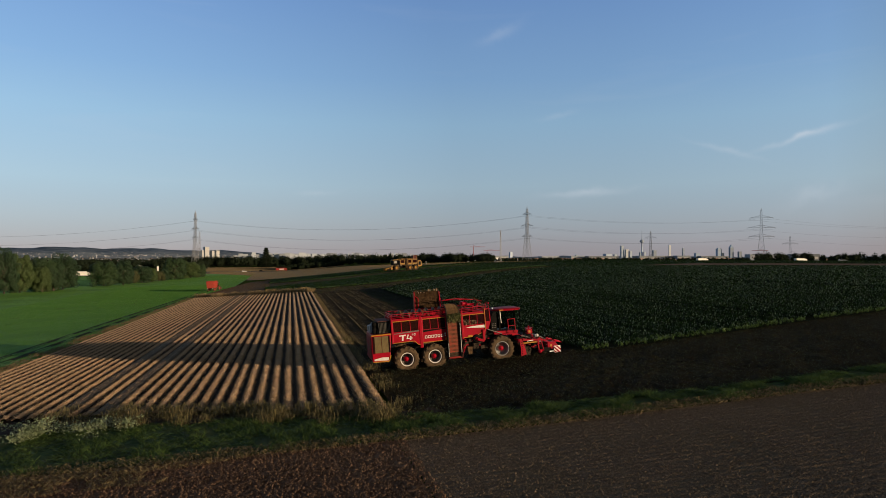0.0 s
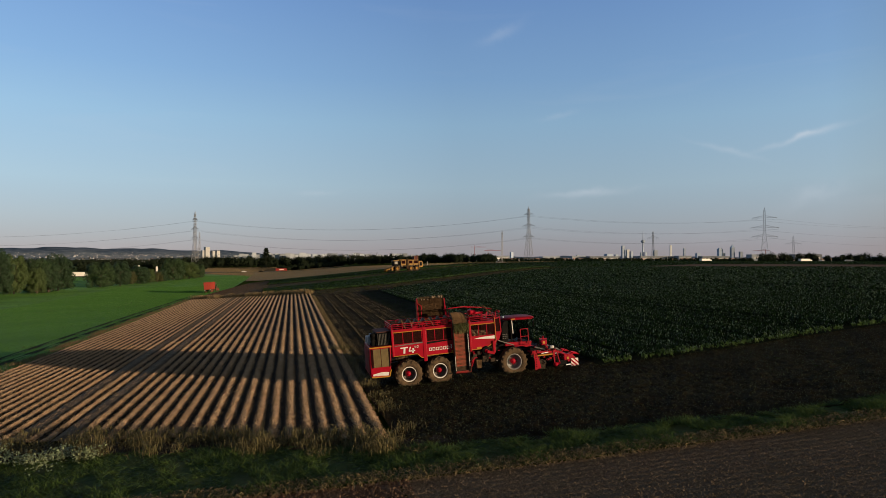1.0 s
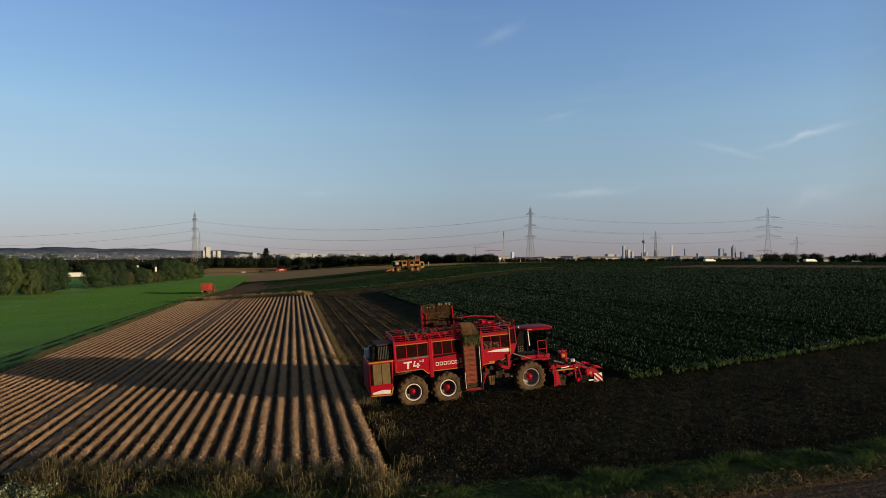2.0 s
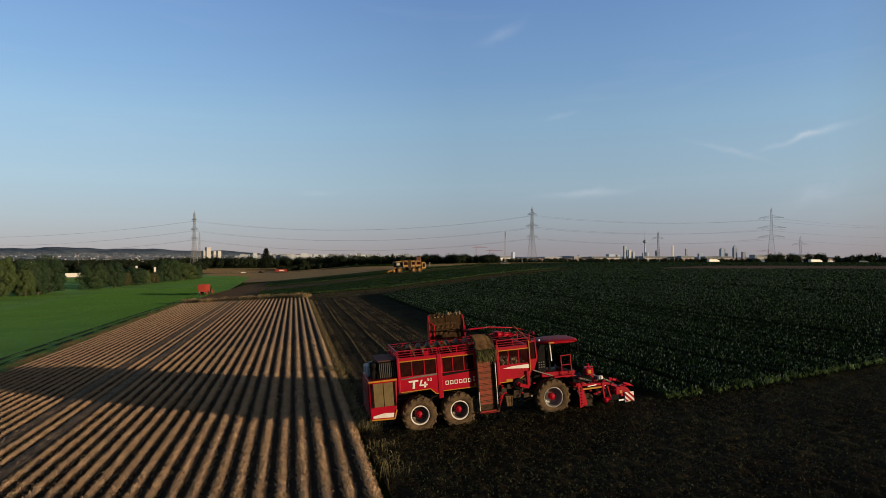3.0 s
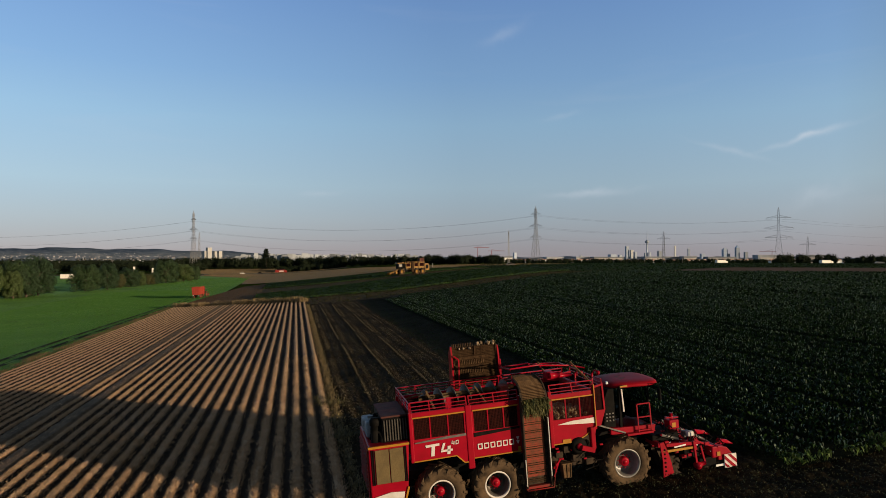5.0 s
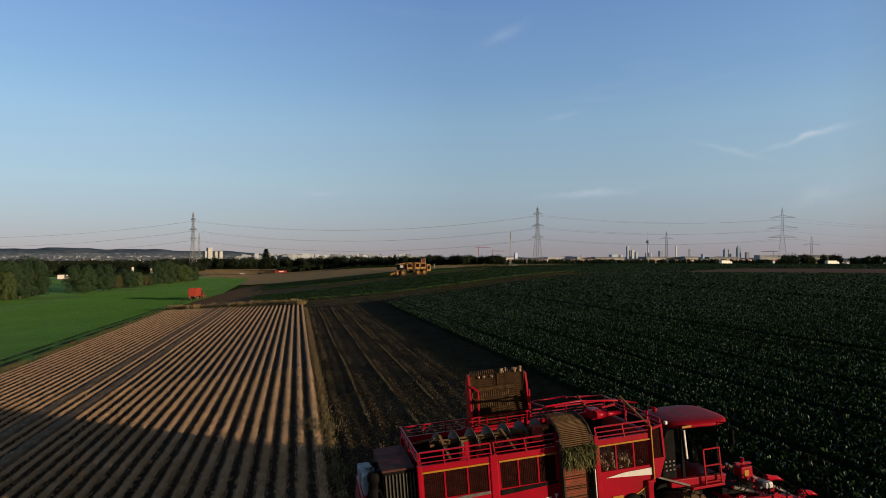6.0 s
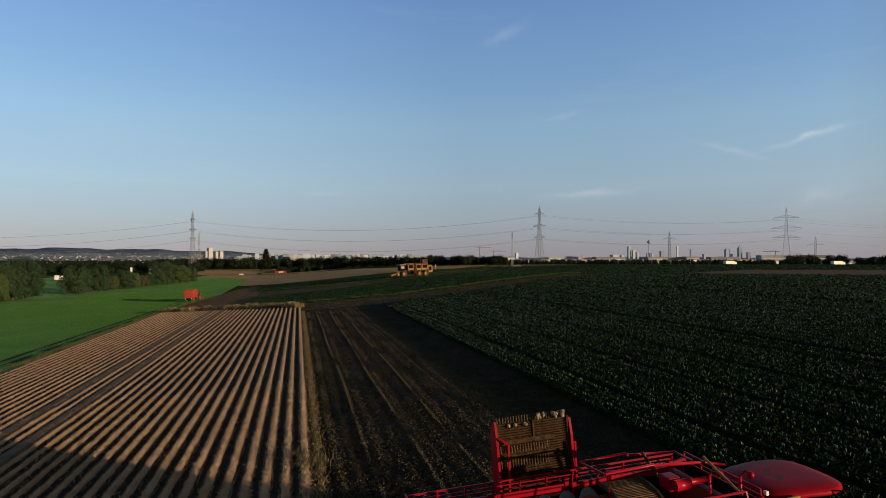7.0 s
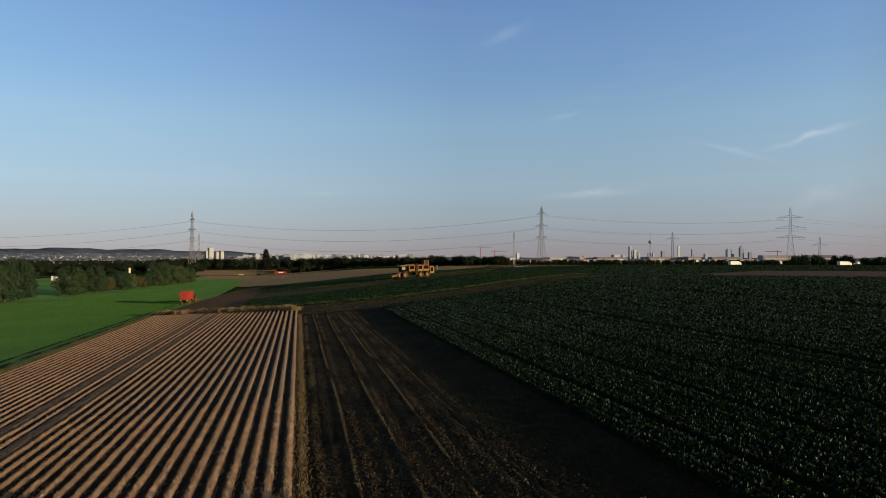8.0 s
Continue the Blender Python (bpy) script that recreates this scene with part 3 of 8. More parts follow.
sheet("harvested_field", np.arange(5.9, 32.01, 0.155), 420, lambda x: VERGE_UP(x) - 0.1, lambda x: float(np.interp(x, [5.9, 8.6, 24, 32], [165, 165, 168, 170])),
      0.0, M_SOIL, "freshly dug dark brown soil with wheel lanes and leaf scraps", soil_relief)
sheet("headland", np.concatenate([np.arange(31.9, 70, 0.2), np.arange(70, 201, 3.0)]), 60, lambda x: VERGE_UP(x) - 0.1, lambda x: BEET_NEAR(x) + 2.0,
      0.0, M_SOIL, "bare dark headland soil between verge and beet rows", lambda x, y: rough(x, y, 0.7, 0.06, 0.5) + rng.normal(0, 0.03, x.shape))
BEET_LEAN = lambda x, y: 0.02 * np.clip(y - 60, 0, 200) * np.clip(1 - (x - 22) / 60, 0, 1)


def beet_soil():
    """The ground under the beets; its edge leans as the rows do."""
    xs = np.concatenate([np.arange(21.6, 60, 0.7), np.arange(60, 172.1, 2.0)])
    v = np.linspace(0, 1, 80)
    lo, hi = np.array([BEET_NEAR(x) for x in xs]), np.array([BEET_FAR(x) for x in xs])
    Y = lo[:, None] + 0.15 + (hi - lo - 0.3)[:, None] * v[None]
    X = np.repeat(xs[:, None], 80, 1)
    X = X + BEET_LEAN(X, Y)
    Z = height(X, Y) + 0.06
    idx = np.arange(X.size).reshape(X.shape)
    f = np.stack([idx[:-1, :-1], idx[1:, :-1], idx[1:, 1:], idx[:-1, 1:]], -1).reshape(-1, 4)
    me = mesh_of("shade_tinted_beet_soil", np.stack([X, Y, Z], -1).reshape(-1, 3), f, M_BEET_SOIL)
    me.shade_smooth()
    tagged(new("shade_tinted_beet_soil", me), "soil under the beet leaves, their shade painted as near-black", "field", kind="structure")


beet_soil()
TRACK_LOW = edges([(-8, 186), (6, 163), (11.5, 159.5), (27, 159.4), (41, 164), (58, 173), (79, 188.5), (95, 189), (108, 196)])
TRACK_UP = edges([(-8, 193), (12, 186), (30, 180), (47, 186), (84, 207), (108, 207)])
sheet("farm_track", np.arange(-8, 108, 1.5), 16, TRACK_LOW, TRACK_UP, 0.03, M_BARE, "bare earth track between two beet fields", lambda x, y: rough(x, y, 0.8, 0.05))
# the far beet field: two green strips with a dug lane between them
LOWER_UP = edges([(-5, 233), (15, 231), (37, 241), (54, 251), (78, 262), (90, 262)])
UPPER_LOW = edges([(-5, 285), (17, 270), (40, 268), (56, 279), (90, 290)])
UPPER_UP = edges([(-6, 348), (20, 338), (49, 322), (76, 322), (92, 302)])
sheet("dug_lane", np.arange(-5, 92, 2.0), 16, lambda x: LOWER_UP(x) - 1, lambda x: UPPER_LOW(x) + 1, 0.04, M_BARE, "dug brown lane between the two beet strips", lambda x, y: rough(x, y, 0.9, 0.06))
sheet("lower_beet_soil", np.arange(-4, 92, 3.0), 20, TRACK_UP, LOWER_UP, 0.05, M_BEET_SOIL, "soil under the far beet leaves, their shade painted as near-black", category="field")
sheet("upper_beet_soil", np.arange(-5, 92, 3.0), 20, UPPER_LOW, UPPER_UP, 0.05, M_BEET_SOIL, "soil under the farthest beet leaves, their shade painted as near-black", category="field")
sheet("bare_plot", np.arange(-24.6, -3.4, 0.8), 90, lambda x: float(np.interp(x, [-24.6, -4], [206, 186])), lambda x: PLOT_UP(x),
      0.06, M_PLOT, "bare brown earth strip beside the meadow", lambda x, y: rough(x, y, 0.9, 0.05))
TAN_LOW = edges([(-62, 560), (-26, 501), (-19.5, 462), (-17.8, 370), (1, 361), (21, 354), (55.5, 345), (81, 335), (117, 322), (150, 318)])
TAN_UP = edges([(-62, 603), (33, 604), (78, 507), (112, 477), (150, 410)])
sheet("brown_field", np.concatenate([np.arange(-62, -26, 3.0), np.arange(-26, -16, 0.5), np.arange(-16, 150, 4.0)]), 40, TAN_LOW, TAN_UP, 0.08, M_BROWN, "light brown harvested grain field", category="field")
sheet("country_road", np.arange(-190, 90, 6.0), 3, lambda x: 608 + 0.05 * x, lambda x: 615 + 0.05 * x, 0.25, M_ROAD, "narrow pale country road along the fields", category="road")
sheet("far_brown_field", np.arange(-90, 66, 6.0), 30, lambda x: 622 + 0.05 * x, lambda x: 860, 0.12, M_BROWN, "light brown harvested field beyond the road", category="field")
# bare strip and green strip beyond the beets on the rise
RED_LOW = edges([(96, 189.5), (111, 161.5), (122, 140.5), (150, 93.5), (172, 55), (260, 20)])
RED_UP = edges([(96, 190), (106, 178), (116, 186), (143, 198), (166, 177), (210, 120), (260, 50)])
sheet("far_right_field", np.arange(96, 258, 3.0), 24, RED_LOW, RED_UP, 0.03, M_REDSOIL, "reddish bare soil strip beyond the beets", lambda x, y: rough(x, y, 1.1, 0.06), category="field")
sheet("far_green_field", np.concatenate([np.arange(84, 140, 3.0), np.arange(140, 420, 8.0)]), 40, lambda x: float(np.interp(x, [84, 96, 106, 116, 143, 166, 210, 260, 420], [208, 191, 179, 187, 199, 178, 121, 51, 0])),
      lambda x: float(np.interp(x, [84, 150, 420], [330, 420, 330])), 0.06, M_FARGREEN, "green field of low crop on the rise", lambda x, y: rough(x, y, 3.0, 0.10), category="field")


# ---- plants and clods, too many to count ----
def leaves(name, base, length, width, rise, droop, mat, label, category, bent=True):
    """Leaf blades, each of two bent triangles: from a base out and up, then over to a tip; or of one straight one."""
    n = len(base)
    a = rng.uniform(0, 2 * np.pi, n)
    L = length * rng.uniform(0.6, 1.3, n)
    W = width * rng.uniform(0.6, 1.3, n)
    d = np.stack([np.cos(a), np.sin(a), np.zeros(n)], -1)
    s = np.stack([-np.sin(a), np.cos(a), np.zeros(n)], -1)
    up = rise * rng.uniform(0.5, 1.3, n)
    dr = droop * rng.uniform(-0.6, 1.4, n)
    z = np.array([0, 0, 1.0])
    mid = base + d * (0.5 * L)[:, None] + z * up[:, None]
    tw = rng.uniform(-0.5, 0.5, n)[:, None] * W[:, None] * z
    tip = base + d * L[:, None] + z * (up - dr)[:, None]
    V = np.stack([base, mid + s * (W / 2)[:, None] + tw, tip, mid - s * (W / 2)[:, None] - tw], 1).reshape(-1, 3)
    if not bent:
        tip = base + d * L[:, None] + z * (up - 0.5 * dr)[:, None]
        V = np.stack([base + s * (W / 2)[:, None] + tw, tip, base - s * (W / 2)[:, None] - tw], 1).reshape(-1, 3)
        return tagged(new(name, mesh_of(name, V, np.arange(n * 3).reshape(-1, 3), mat)), label, category, kind="stuff")
    i = np.arange(n)[:, None] * 4
    Fc = np.concatenate([i + [0, 1, 3], i + [1, 2, 3]], 1).reshape(-1, 3)
    return tagged(new(name, mesh_of(name, V, Fc, mat)), label, category, kind="stuff")


def on_ground(x, y, lift=0.0):
    return np.stack([x, y, height(x, y) + lift], -1)


def scatter(n, x0, x1, lower, upper, power=1.0):
    x = rng.uniform(x0, x1, n)
    lo, hi = np.array([lower(v) for v in x]), np.array([upper(v) for v in x])
    return x, lo + (hi - lo) * rng.random(n) ** power


def clods(name, x, y, size, mat, label, lift=0.0):
    n = len(x)
    p = on_ground(x, y, lift)
    unit = np.array([[1, 0, -0.3], [0, 1, -0.3], [-1, 0, -0.3], [0, -1, -0.3], [0, 0, 0.8]], float)
    S = size * np.clip(rng.lognormal(0, 0.40, n), 0.3, 2.2)
    V = p[:, None] + unit[None] * S[:, None, None] * rng.uniform(0.6, 1.3, (n, 5, 1)) + rng.normal(0, 0.12, (n, 5, 3)) * S[:, None, None]
    tri = np.array([[0, 1, 4], [1, 2, 4], [2, 3, 4], [3, 0, 4]])
    Fc = (np.arange(n)[:, None, None] * 5 + tri[None]).reshape(-1, 3)
    return tagged(new(name, mesh_of(name, V.reshape(-1, 3), Fc, mat)), label, "soil", kind="stuff")


def straw():
    """A thick mat of short dry stalks on each crest, with longer ones standing out of it."""
    mat, loose = [], []
    for i in range(RIDGES):
        c = RIDGE_X0 - i * RIDGE
        y0, y1 = ROWS_START(c), ROWS_END(c)
        lane = i in TRAM
        for store, near, far, spread, lift in ((mat, 370, 40, 0.120, 0.205), (loose, 24, 5, 0.12, 0.21)):
            if lane:
                near, far = near * 0.2, far * 0.4
            y = np.concatenate([rng.uniform(y0, 62, int(near * (62 - y0))), rng.uniform(62, 85, int(12 * near)), rng.uniform(85, y1, int(far * (y1 - 85)))])
            off = np.clip(rng.normal(0, spread, len(y)), -0.27, 0.27)
            x = skew(c + off, y)
            gap = np.sin(y * 1.9 + 11 * i) + np.sin(y * 0.73 + 5 * i)
            keep = rng.random(len(y)) < np.clip(0.85 + 0.25 * gap, 0.4, 1)
            pts = on_ground(x, y, 0.18 if lane else lift)
            pts[:, 2] -= 0 if lane else 1.8 * off ** 2
            store.append(pts[keep])
    leaves("straw_rows", np.concatenate(mat), 0.12, 0.050, 0.10, 0.04, M_STRAW, "dry brown straw matted along the crests of the ridges", "straw", bent=False)
    leaves("loose_stalks", np.concatenate(loose), 0.17, 0.020, 0.13, 0.06, M_STALK, "longer pale stalks sticking out of the straw", "straw")


M_STALK = material("pale_stalks", (0.46, 0.33, 0.21), (0.62, 0.46, 0.31), 1.2, 0.8, island=0.25, spec=0.1)
straw()


def beets():
    xs = np.arange(21.9, 160, 0.5)
    tram = np.array([42.4, 44.2, 69.4, 71.2, 96.4, 98.2])
    xs = xs[np.abs(xs[:, None] - tram[None]).min(1) > 0.42]
    xs = xs[(np.arange(len(xs)) % 11 != 5)]
    px, py, far = [], [], []
    for x in xs:
        y = np.arange(BEET_NEAR(x) + rng.uniform(0, 0.2), BEET_FAR(x), 0.25)
        y = y + rng.normal(0, 0.05, len(y))
        d = np.hypot(x - 8, (y - 38))
        keep = rng.random(len(y)) < np.clip(60 / d, 0.16, 1.0)
        px.append(np.full(keep.sum(), x) + rng.normal(0, 0.06, keep.sum()) + BEET_LEAN(x, y[keep]))
        py.append(y[keep])
        far.append(d[keep])
    x, y, d = np.concatenate(px), np.concatenate(py), np.concatenate(far)
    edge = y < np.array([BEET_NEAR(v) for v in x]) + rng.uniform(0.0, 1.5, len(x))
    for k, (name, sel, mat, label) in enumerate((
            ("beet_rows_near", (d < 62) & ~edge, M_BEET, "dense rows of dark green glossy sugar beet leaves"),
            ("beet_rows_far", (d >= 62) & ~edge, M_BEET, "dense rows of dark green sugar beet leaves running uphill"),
            ("beet_rows_edge", edge, M_BEET_EDGE, "beet leaves along the headland edge, sunlight painted as paler green"))):
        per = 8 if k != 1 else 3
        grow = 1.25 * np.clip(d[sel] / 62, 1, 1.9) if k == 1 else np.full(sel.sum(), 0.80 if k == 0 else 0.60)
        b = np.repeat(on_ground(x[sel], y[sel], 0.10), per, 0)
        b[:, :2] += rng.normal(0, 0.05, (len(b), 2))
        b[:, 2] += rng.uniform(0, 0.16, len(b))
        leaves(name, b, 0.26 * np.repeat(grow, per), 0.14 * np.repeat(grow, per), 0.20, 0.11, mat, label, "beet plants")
    # extra small upright leaves that stand in for sun glints on the beets
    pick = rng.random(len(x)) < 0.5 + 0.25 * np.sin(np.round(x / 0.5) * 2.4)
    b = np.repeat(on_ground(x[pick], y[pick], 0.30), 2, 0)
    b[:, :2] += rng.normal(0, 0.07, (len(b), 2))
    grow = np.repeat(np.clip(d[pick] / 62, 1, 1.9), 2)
    leaves("beet_heart_leaves", b, 0.095 * grow, 0.064 * grow, 0.17, 0.02, M_BEET_GLINT, "small upright beet leaves, sun glints painted as lighter green", "beet plants")


# leaf green lightened so that the sun glints are in the colour
M_BEET_GLINT = leafy("beet_leaf_glints", (0.085, 0.135, 0.075), (0.200, 0.260, 0.170), 0.32, 0.35, 0.85, 0.55)
beets()


def second_beets():
    for name, n, low, up, label in (("second_beet_rows", 9000, TRACK_UP, LOWER_UP, "green sugar beet rows of the far field"),
                                    ("third_beet_rows", 7000, UPPER_LOW, UPPER_UP, "green sugar beet strip at the far field's edge")):
        x, y = scatter(n, -4, 91, lambda v: low(v) + 0.5, up)
        b = np.repeat(on_ground(np.round(x / 0.5) * 0.5, y, 0.1), 4, 0)
        leaves(name, b, 0.75, 0.44, 0.32, 0.1, M_BEET_GREEN, label, "beet plants")
        x = rng.uniform(-4, 91, 900)
        edge = np.array([low(v) for v in x]) + rng.uniform(-0.3, 1.2, 900)
        leaves("strip_edge_leaves", np.repeat(on_ground(x, edge, 0.1), 3, 0), 0.5, 0.3, 0.35, 0.1, M_BEET_EDGE, "beet leaves along the strip's edge, sunlight painted as paler green", "beet plants")


def track_weeds():
    """Weeds and dry grass straggling over the earth track and the dug lane."""
    for n, low, up in ((7000, TRACK_LOW, TRACK_UP), (4000, LOWER_UP, UPPER_LOW)):
        x, y = scatter(n, -6, 90, low, up)
        k = rough(x, y, 2.2, 1.0, 5.0) > 0.0
        leaves("track_weeds", on_ground(x, y, 0.04)[k], 0.5, 0.22, 0.22, 0.06, M_TRACKWEED, "low dry weeds straggling over the earth track", "weeds")


M_TRACKWEED = leafy("track_weeds", (0.030, 0.038, 0.012), (0.095, 0.080, 0.034), 0.6, 0.2, 0.6, 0.1)
track_weeds()
# brighter copy of the beet leaf green, sunlight included in the colour
M_BEET_GREEN = leafy("sunlit_beet_leaves", (0.011, 0.030, 0.005), (0.030, 0.060, 0.011), 0.5, 0.25, 0.55, 0.2)
second_beets()

# verge grass, tall dry grass along the row ends, pale weeds
_x, _y = scatter(90000, -20, 45, VERGE_LOW, lambda v: VERGE_UP(v) + 0.4)
_b = on_ground(_x, _y, 0.02)
_patch = rough(_x, _y, 1.1, 1.0, 3.0) > -0.35
leaves("verge_grass", _b[_patch], 0.30, 0.026, np.clip(0.16 + 0.16 * rough(_x, _y, 1.6, 1.0, 1.0), 0.05, 0.4)[_patch], 0.10, M_GRASS, "rough dark green grass tufts on the verge", "grass", bent=False)
_x, _y = scatter(11000, -24, -4.5, lambda v: VERGE_LOW(v) - 2.9, lambda v: VERGE_LOW(v) + 0.3)
_k = rough(_x, _y, 0.9, 1.0, 4.0) > -0.1
leaves("corner_straw", on_ground(_x, _y)[_k], 0.20, 0.022, 0.10, 0.08, M_DRYGRASS, "bleached dry grass lying along the field corner", "grass")
_x, _y = scatter(16000, -22, 45, lambda v: VERGE_LOW(v) - float(np.interp(v, [-14, -5, 0], [2.2, 1.2, 0.4])), lambda v: VERGE_LOW(v) + 0.9)
leaves("verge_edge_straw", on_ground(_x, _y), 0.27, 0.024, 0.14, 0.08, M_DRYGRASS, "dry yellowish grass along the field edge", "grass")


M_ENDGRASS = leafy("row_end_grass", (0.075, 0.072, 0.025), (0.21, 0.165, 0.070), 0.7, 0.2, 0.45)
M_ROWEND = leafy("row_end_straw", (0.22, 0.155, 0.070), (0.40, 0.29, 0.145), 0.7, 0.2, 0.45)


def dry_clumps():
    cx = rng.uniform(-13, 6.2, 110)
    cy = np.array([ROWS_START(v) for v in cx]) + rng.normal(-0.5, 0.8, 110)
    side = rng.uniform(33, 66, 13)
    cx = np.concatenate([cx, 6.2 + rng.normal(0, 0.2, 13)])
    cy = np.concatenate([cy, side])
    n = 90
    x = np.repeat(cx, n) + rng.normal(0, 0.34, len(cx) * n)
    y = np.repeat(cy, n) + rng.normal(0, 0.34, len(cx) * n)
    h = np.repeat(rng.uniform(0.15, 0.55, len(cx)), n)
    leaves("tall_dry_grass", on_ground(x, y), 0.3, 0.024, h, -0.05, M_ENDGRASS, "tall dry yellow-green grass clumps at the row ends", "grass")
    y = rng.uniform(46, 160, 9000)
    x = skew(6.38 + rng.normal(0, 0.16, 9000), y)
    leaves("boundary_weeds", on_ground(x, y), 0.2, 0.04, 0.22, 0.05, M_DRYGRASS, "dry yellowish weeds along the last ridge", "weeds")
    cx, cy = scatter(90, -24.5, 6, lambda v: ROWS_END(v) - 2, lambda v: ROWS_END(v) + 2.5)
    x = np.repeat(skew(cx, cy), 70) + rng.normal(0, 0.45, 90 * 70)
    y = np.repeat(cy, 70) + rng.normal(0, 0.45, 90 * 70)
    leaves("row_end_straw", on_ground(x, y), 0.5, 0.08, np.repeat(rng.uniform(0.4, 1.15, 90), 70), -0.05, M_ROWEND, "dry straw tangle at the far row ends", "straw")


dry_clumps()


def meadow_edge():
    y = 47 + 155 * rng.random(16000) ** 1.2
    x = -25.3 + rng.normal(0, 0.45, 16000) - 0.3 * np.sin(y * 0.35)
    clump = np.sin(y * 1.3) + np.sin(y * 0.47 + 1) + rng.normal(0, 0.8, 16000) > 0.1
    leaves("meadow_edge_grass", on_ground(x, y)[clump], 0.28, 0.04, 0.34, 0.04, M_DRYGRASS, "straggling dry grass between ridges and meadow", "grass")


meadow_edge()


def weeds():
    cx = np.concatenate([rng.uniform(-17, -11, 14), rng.uniform(-11, -7.2, 6)])
    cy = np.array([VERGE_UP(v) for v in cx]) + rng.uniform(-1.7, 1.2, len(cx))
    n = 150
    x = np.repeat(cx, n) + rng.normal(0, 0.3, len(cx) * n)
    y = np.repeat(cy, n) + rng.normal(0, 0.3, len(cx) * n)
    b = on_ground(x, y, 0.05)
    b[:, 2] += rng.random(len(b)) * np.repeat(rng.uniform(0.3, 0.9, len(cx)), n)
    leaves("pale_weeds", b, 0.13, 0.075, 0.07, 0.05, M_WEED, "clump of pale green broad-leaved weeds at the field corner", "weeds")


weeds()
_x, _y = scatter(52000, -24, 5.3, lambda v: 16, VERGE_LOW)
clods("ploughed_clods", _x, _y, 0.036, material("ploughed_clods", (0.110, 0.064, 0.040), (0.255, 0.150, 0.094), 7.0, 0.95, bump=0.6, island=0.3, spec=0.1), "loose reddish-brown clods on the ploughed soil")
_x, _y = scatter(85000, 4.8, 48, lambda v: 12, VERGE_LOW)
clods("tilled_crumbs", _x, _y, 0.023, material("tilled_crumbs", (0.100, 0.072, 0.048), (0.215, 0.156, 0.105), 7.0, 0.95, bump=0.4, island=0.3, spec=0.1), "small pale soil crumbs and stubble on the tilled field")
_x, _y = scatter(24000, 6, 60, lambda v: VERGE_UP(v) + 0.3, lambda v: 47)
clods("headland_clods", _x, _y, 0.030, M_CLOD, "dark clods of dug soil on the headland")
_x, _y = scatter(18000, 6.8, 21, lambda v: 46, lambda v: 110, 1.5)
clods("harvested_clods", _x, _y, 0.030, material("field_clods", (0.030, 0.019, 0.011), (0.072, 0.047, 0.027), 7.0, 0.95, island=0.4, spec=0.05), "dark clods between the wheel lanes")


M_LANE_CLOD = material("lane_clods", (0.050, 0.032, 0.018), (0.110, 0.073, 0.041), 5.0, 0.95, island=0.3, spec=0.05)


LANES = 7.2 + np.array([0.05, 0.70, 1.62, 2.20, 3.05, 3.95, 4.40, 5.32, 6.05, 6.50, 7.55, 8.20, 8.95])
LANE_WEIGHT = np.array([1.0, 0.35, 0.9, 0.5, 0.25, 1.0, 0.7, 0.3, 0.9, 0.6, 0.8, 0.3, 0.4])


def in_lanes(n, spread, power):
    """Places along the dug lanes, thick and thin as the machines left them."""
    y = 47 + 110 * rng.random(n) ** power
    k = rng.choice(len(LANES), n, p=LANE_WEIGHT / LANE_WEIGHT.sum())
    thick = np.sin(y * 0.21 + 1.9 * k) + np.sin(y * 0.57 + 0.7 * k) + rng.normal(0, 0.6, n) > -0.7
    x = LANES[k] + rng.normal(0, spread, n) * (1 + 0.8 * np.sin(k * 2.1)) + 0.06 * np.sin(y / 7.0 + k)
    return skew(x, y)[thick], y[thick]


def residue():
    x, y = in_lanes(30000, 0.16, 1.3)
    leaves("leaf_scraps", on_ground(x, y, 0.06), 0.11, 0.03, 0.05, 0.02, M_SCRAP, "pale leaf and root scraps left in lanes on the soil", "crop residue")
    y = 46 + 110 * rng.random(16000) ** 1.4
    x = skew(rng.uniform(16.6, 23.2, 16000), y)
    leaves("topped_leaves", on_ground(x, y, 0.04), 0.14, 0.05, 0.05, 0.03, M_TOPPED, "dark chopped leaf remains on the topped beet rows", "crop residue")
    x, y = scatter(9000, 6.8, 17.5, lambda v: 46, lambda v: 158, 1.4)
    leaves("loose_scraps", on_ground(x, y, 0.05), 0.09, 0.03, 0.05, 0.02, M_LEAFBIT, "leaf scraps scattered over the dug soil", "crop residue")
    x, y = scatter(30000, 6.5, 62, lambda v: VERGE_UP(v) + 0.5, BEET_NEAR_OR)
    leaves("headland_scraps", on_ground(x, y, 0.06), 0.08, 0.03, 0.06, 0.02, M_LEAFBIT, "pale leaf scraps on the headland soil", "crop residue")


BEET_NEAR_OR = edges([(5, 46), (20, 46), (22, 42.9), (34.6, 43.5), (54, 45.2), (130, 50)])
M_TOPPED = material("topped_leaf_bits", (0.010, 0.019, 0.005), (0.028, 0.042, 0.012), 4.0, 0.8, island=0.5, spec=0.1)
M_LEAFBIT = material("leaf_bits", (0.028, 0.036, 0.015), (0.082, 0.088, 0.042), 4.0, 0.7, island=0.6, spec=0.2)
M_SCRAP = material("leaf_scraps", (0.090, 0.072, 0.040), (0.215, 0.172, 0.100), 4.0, 0.8, island=0.5, spec=0.2)
residue()
# wheel marks pressed into the meadow along its edge
RUT_X = lambda y: -27.2 + 0.35 * np.sin(y / 31.0) + 0.012 * (y - 150)


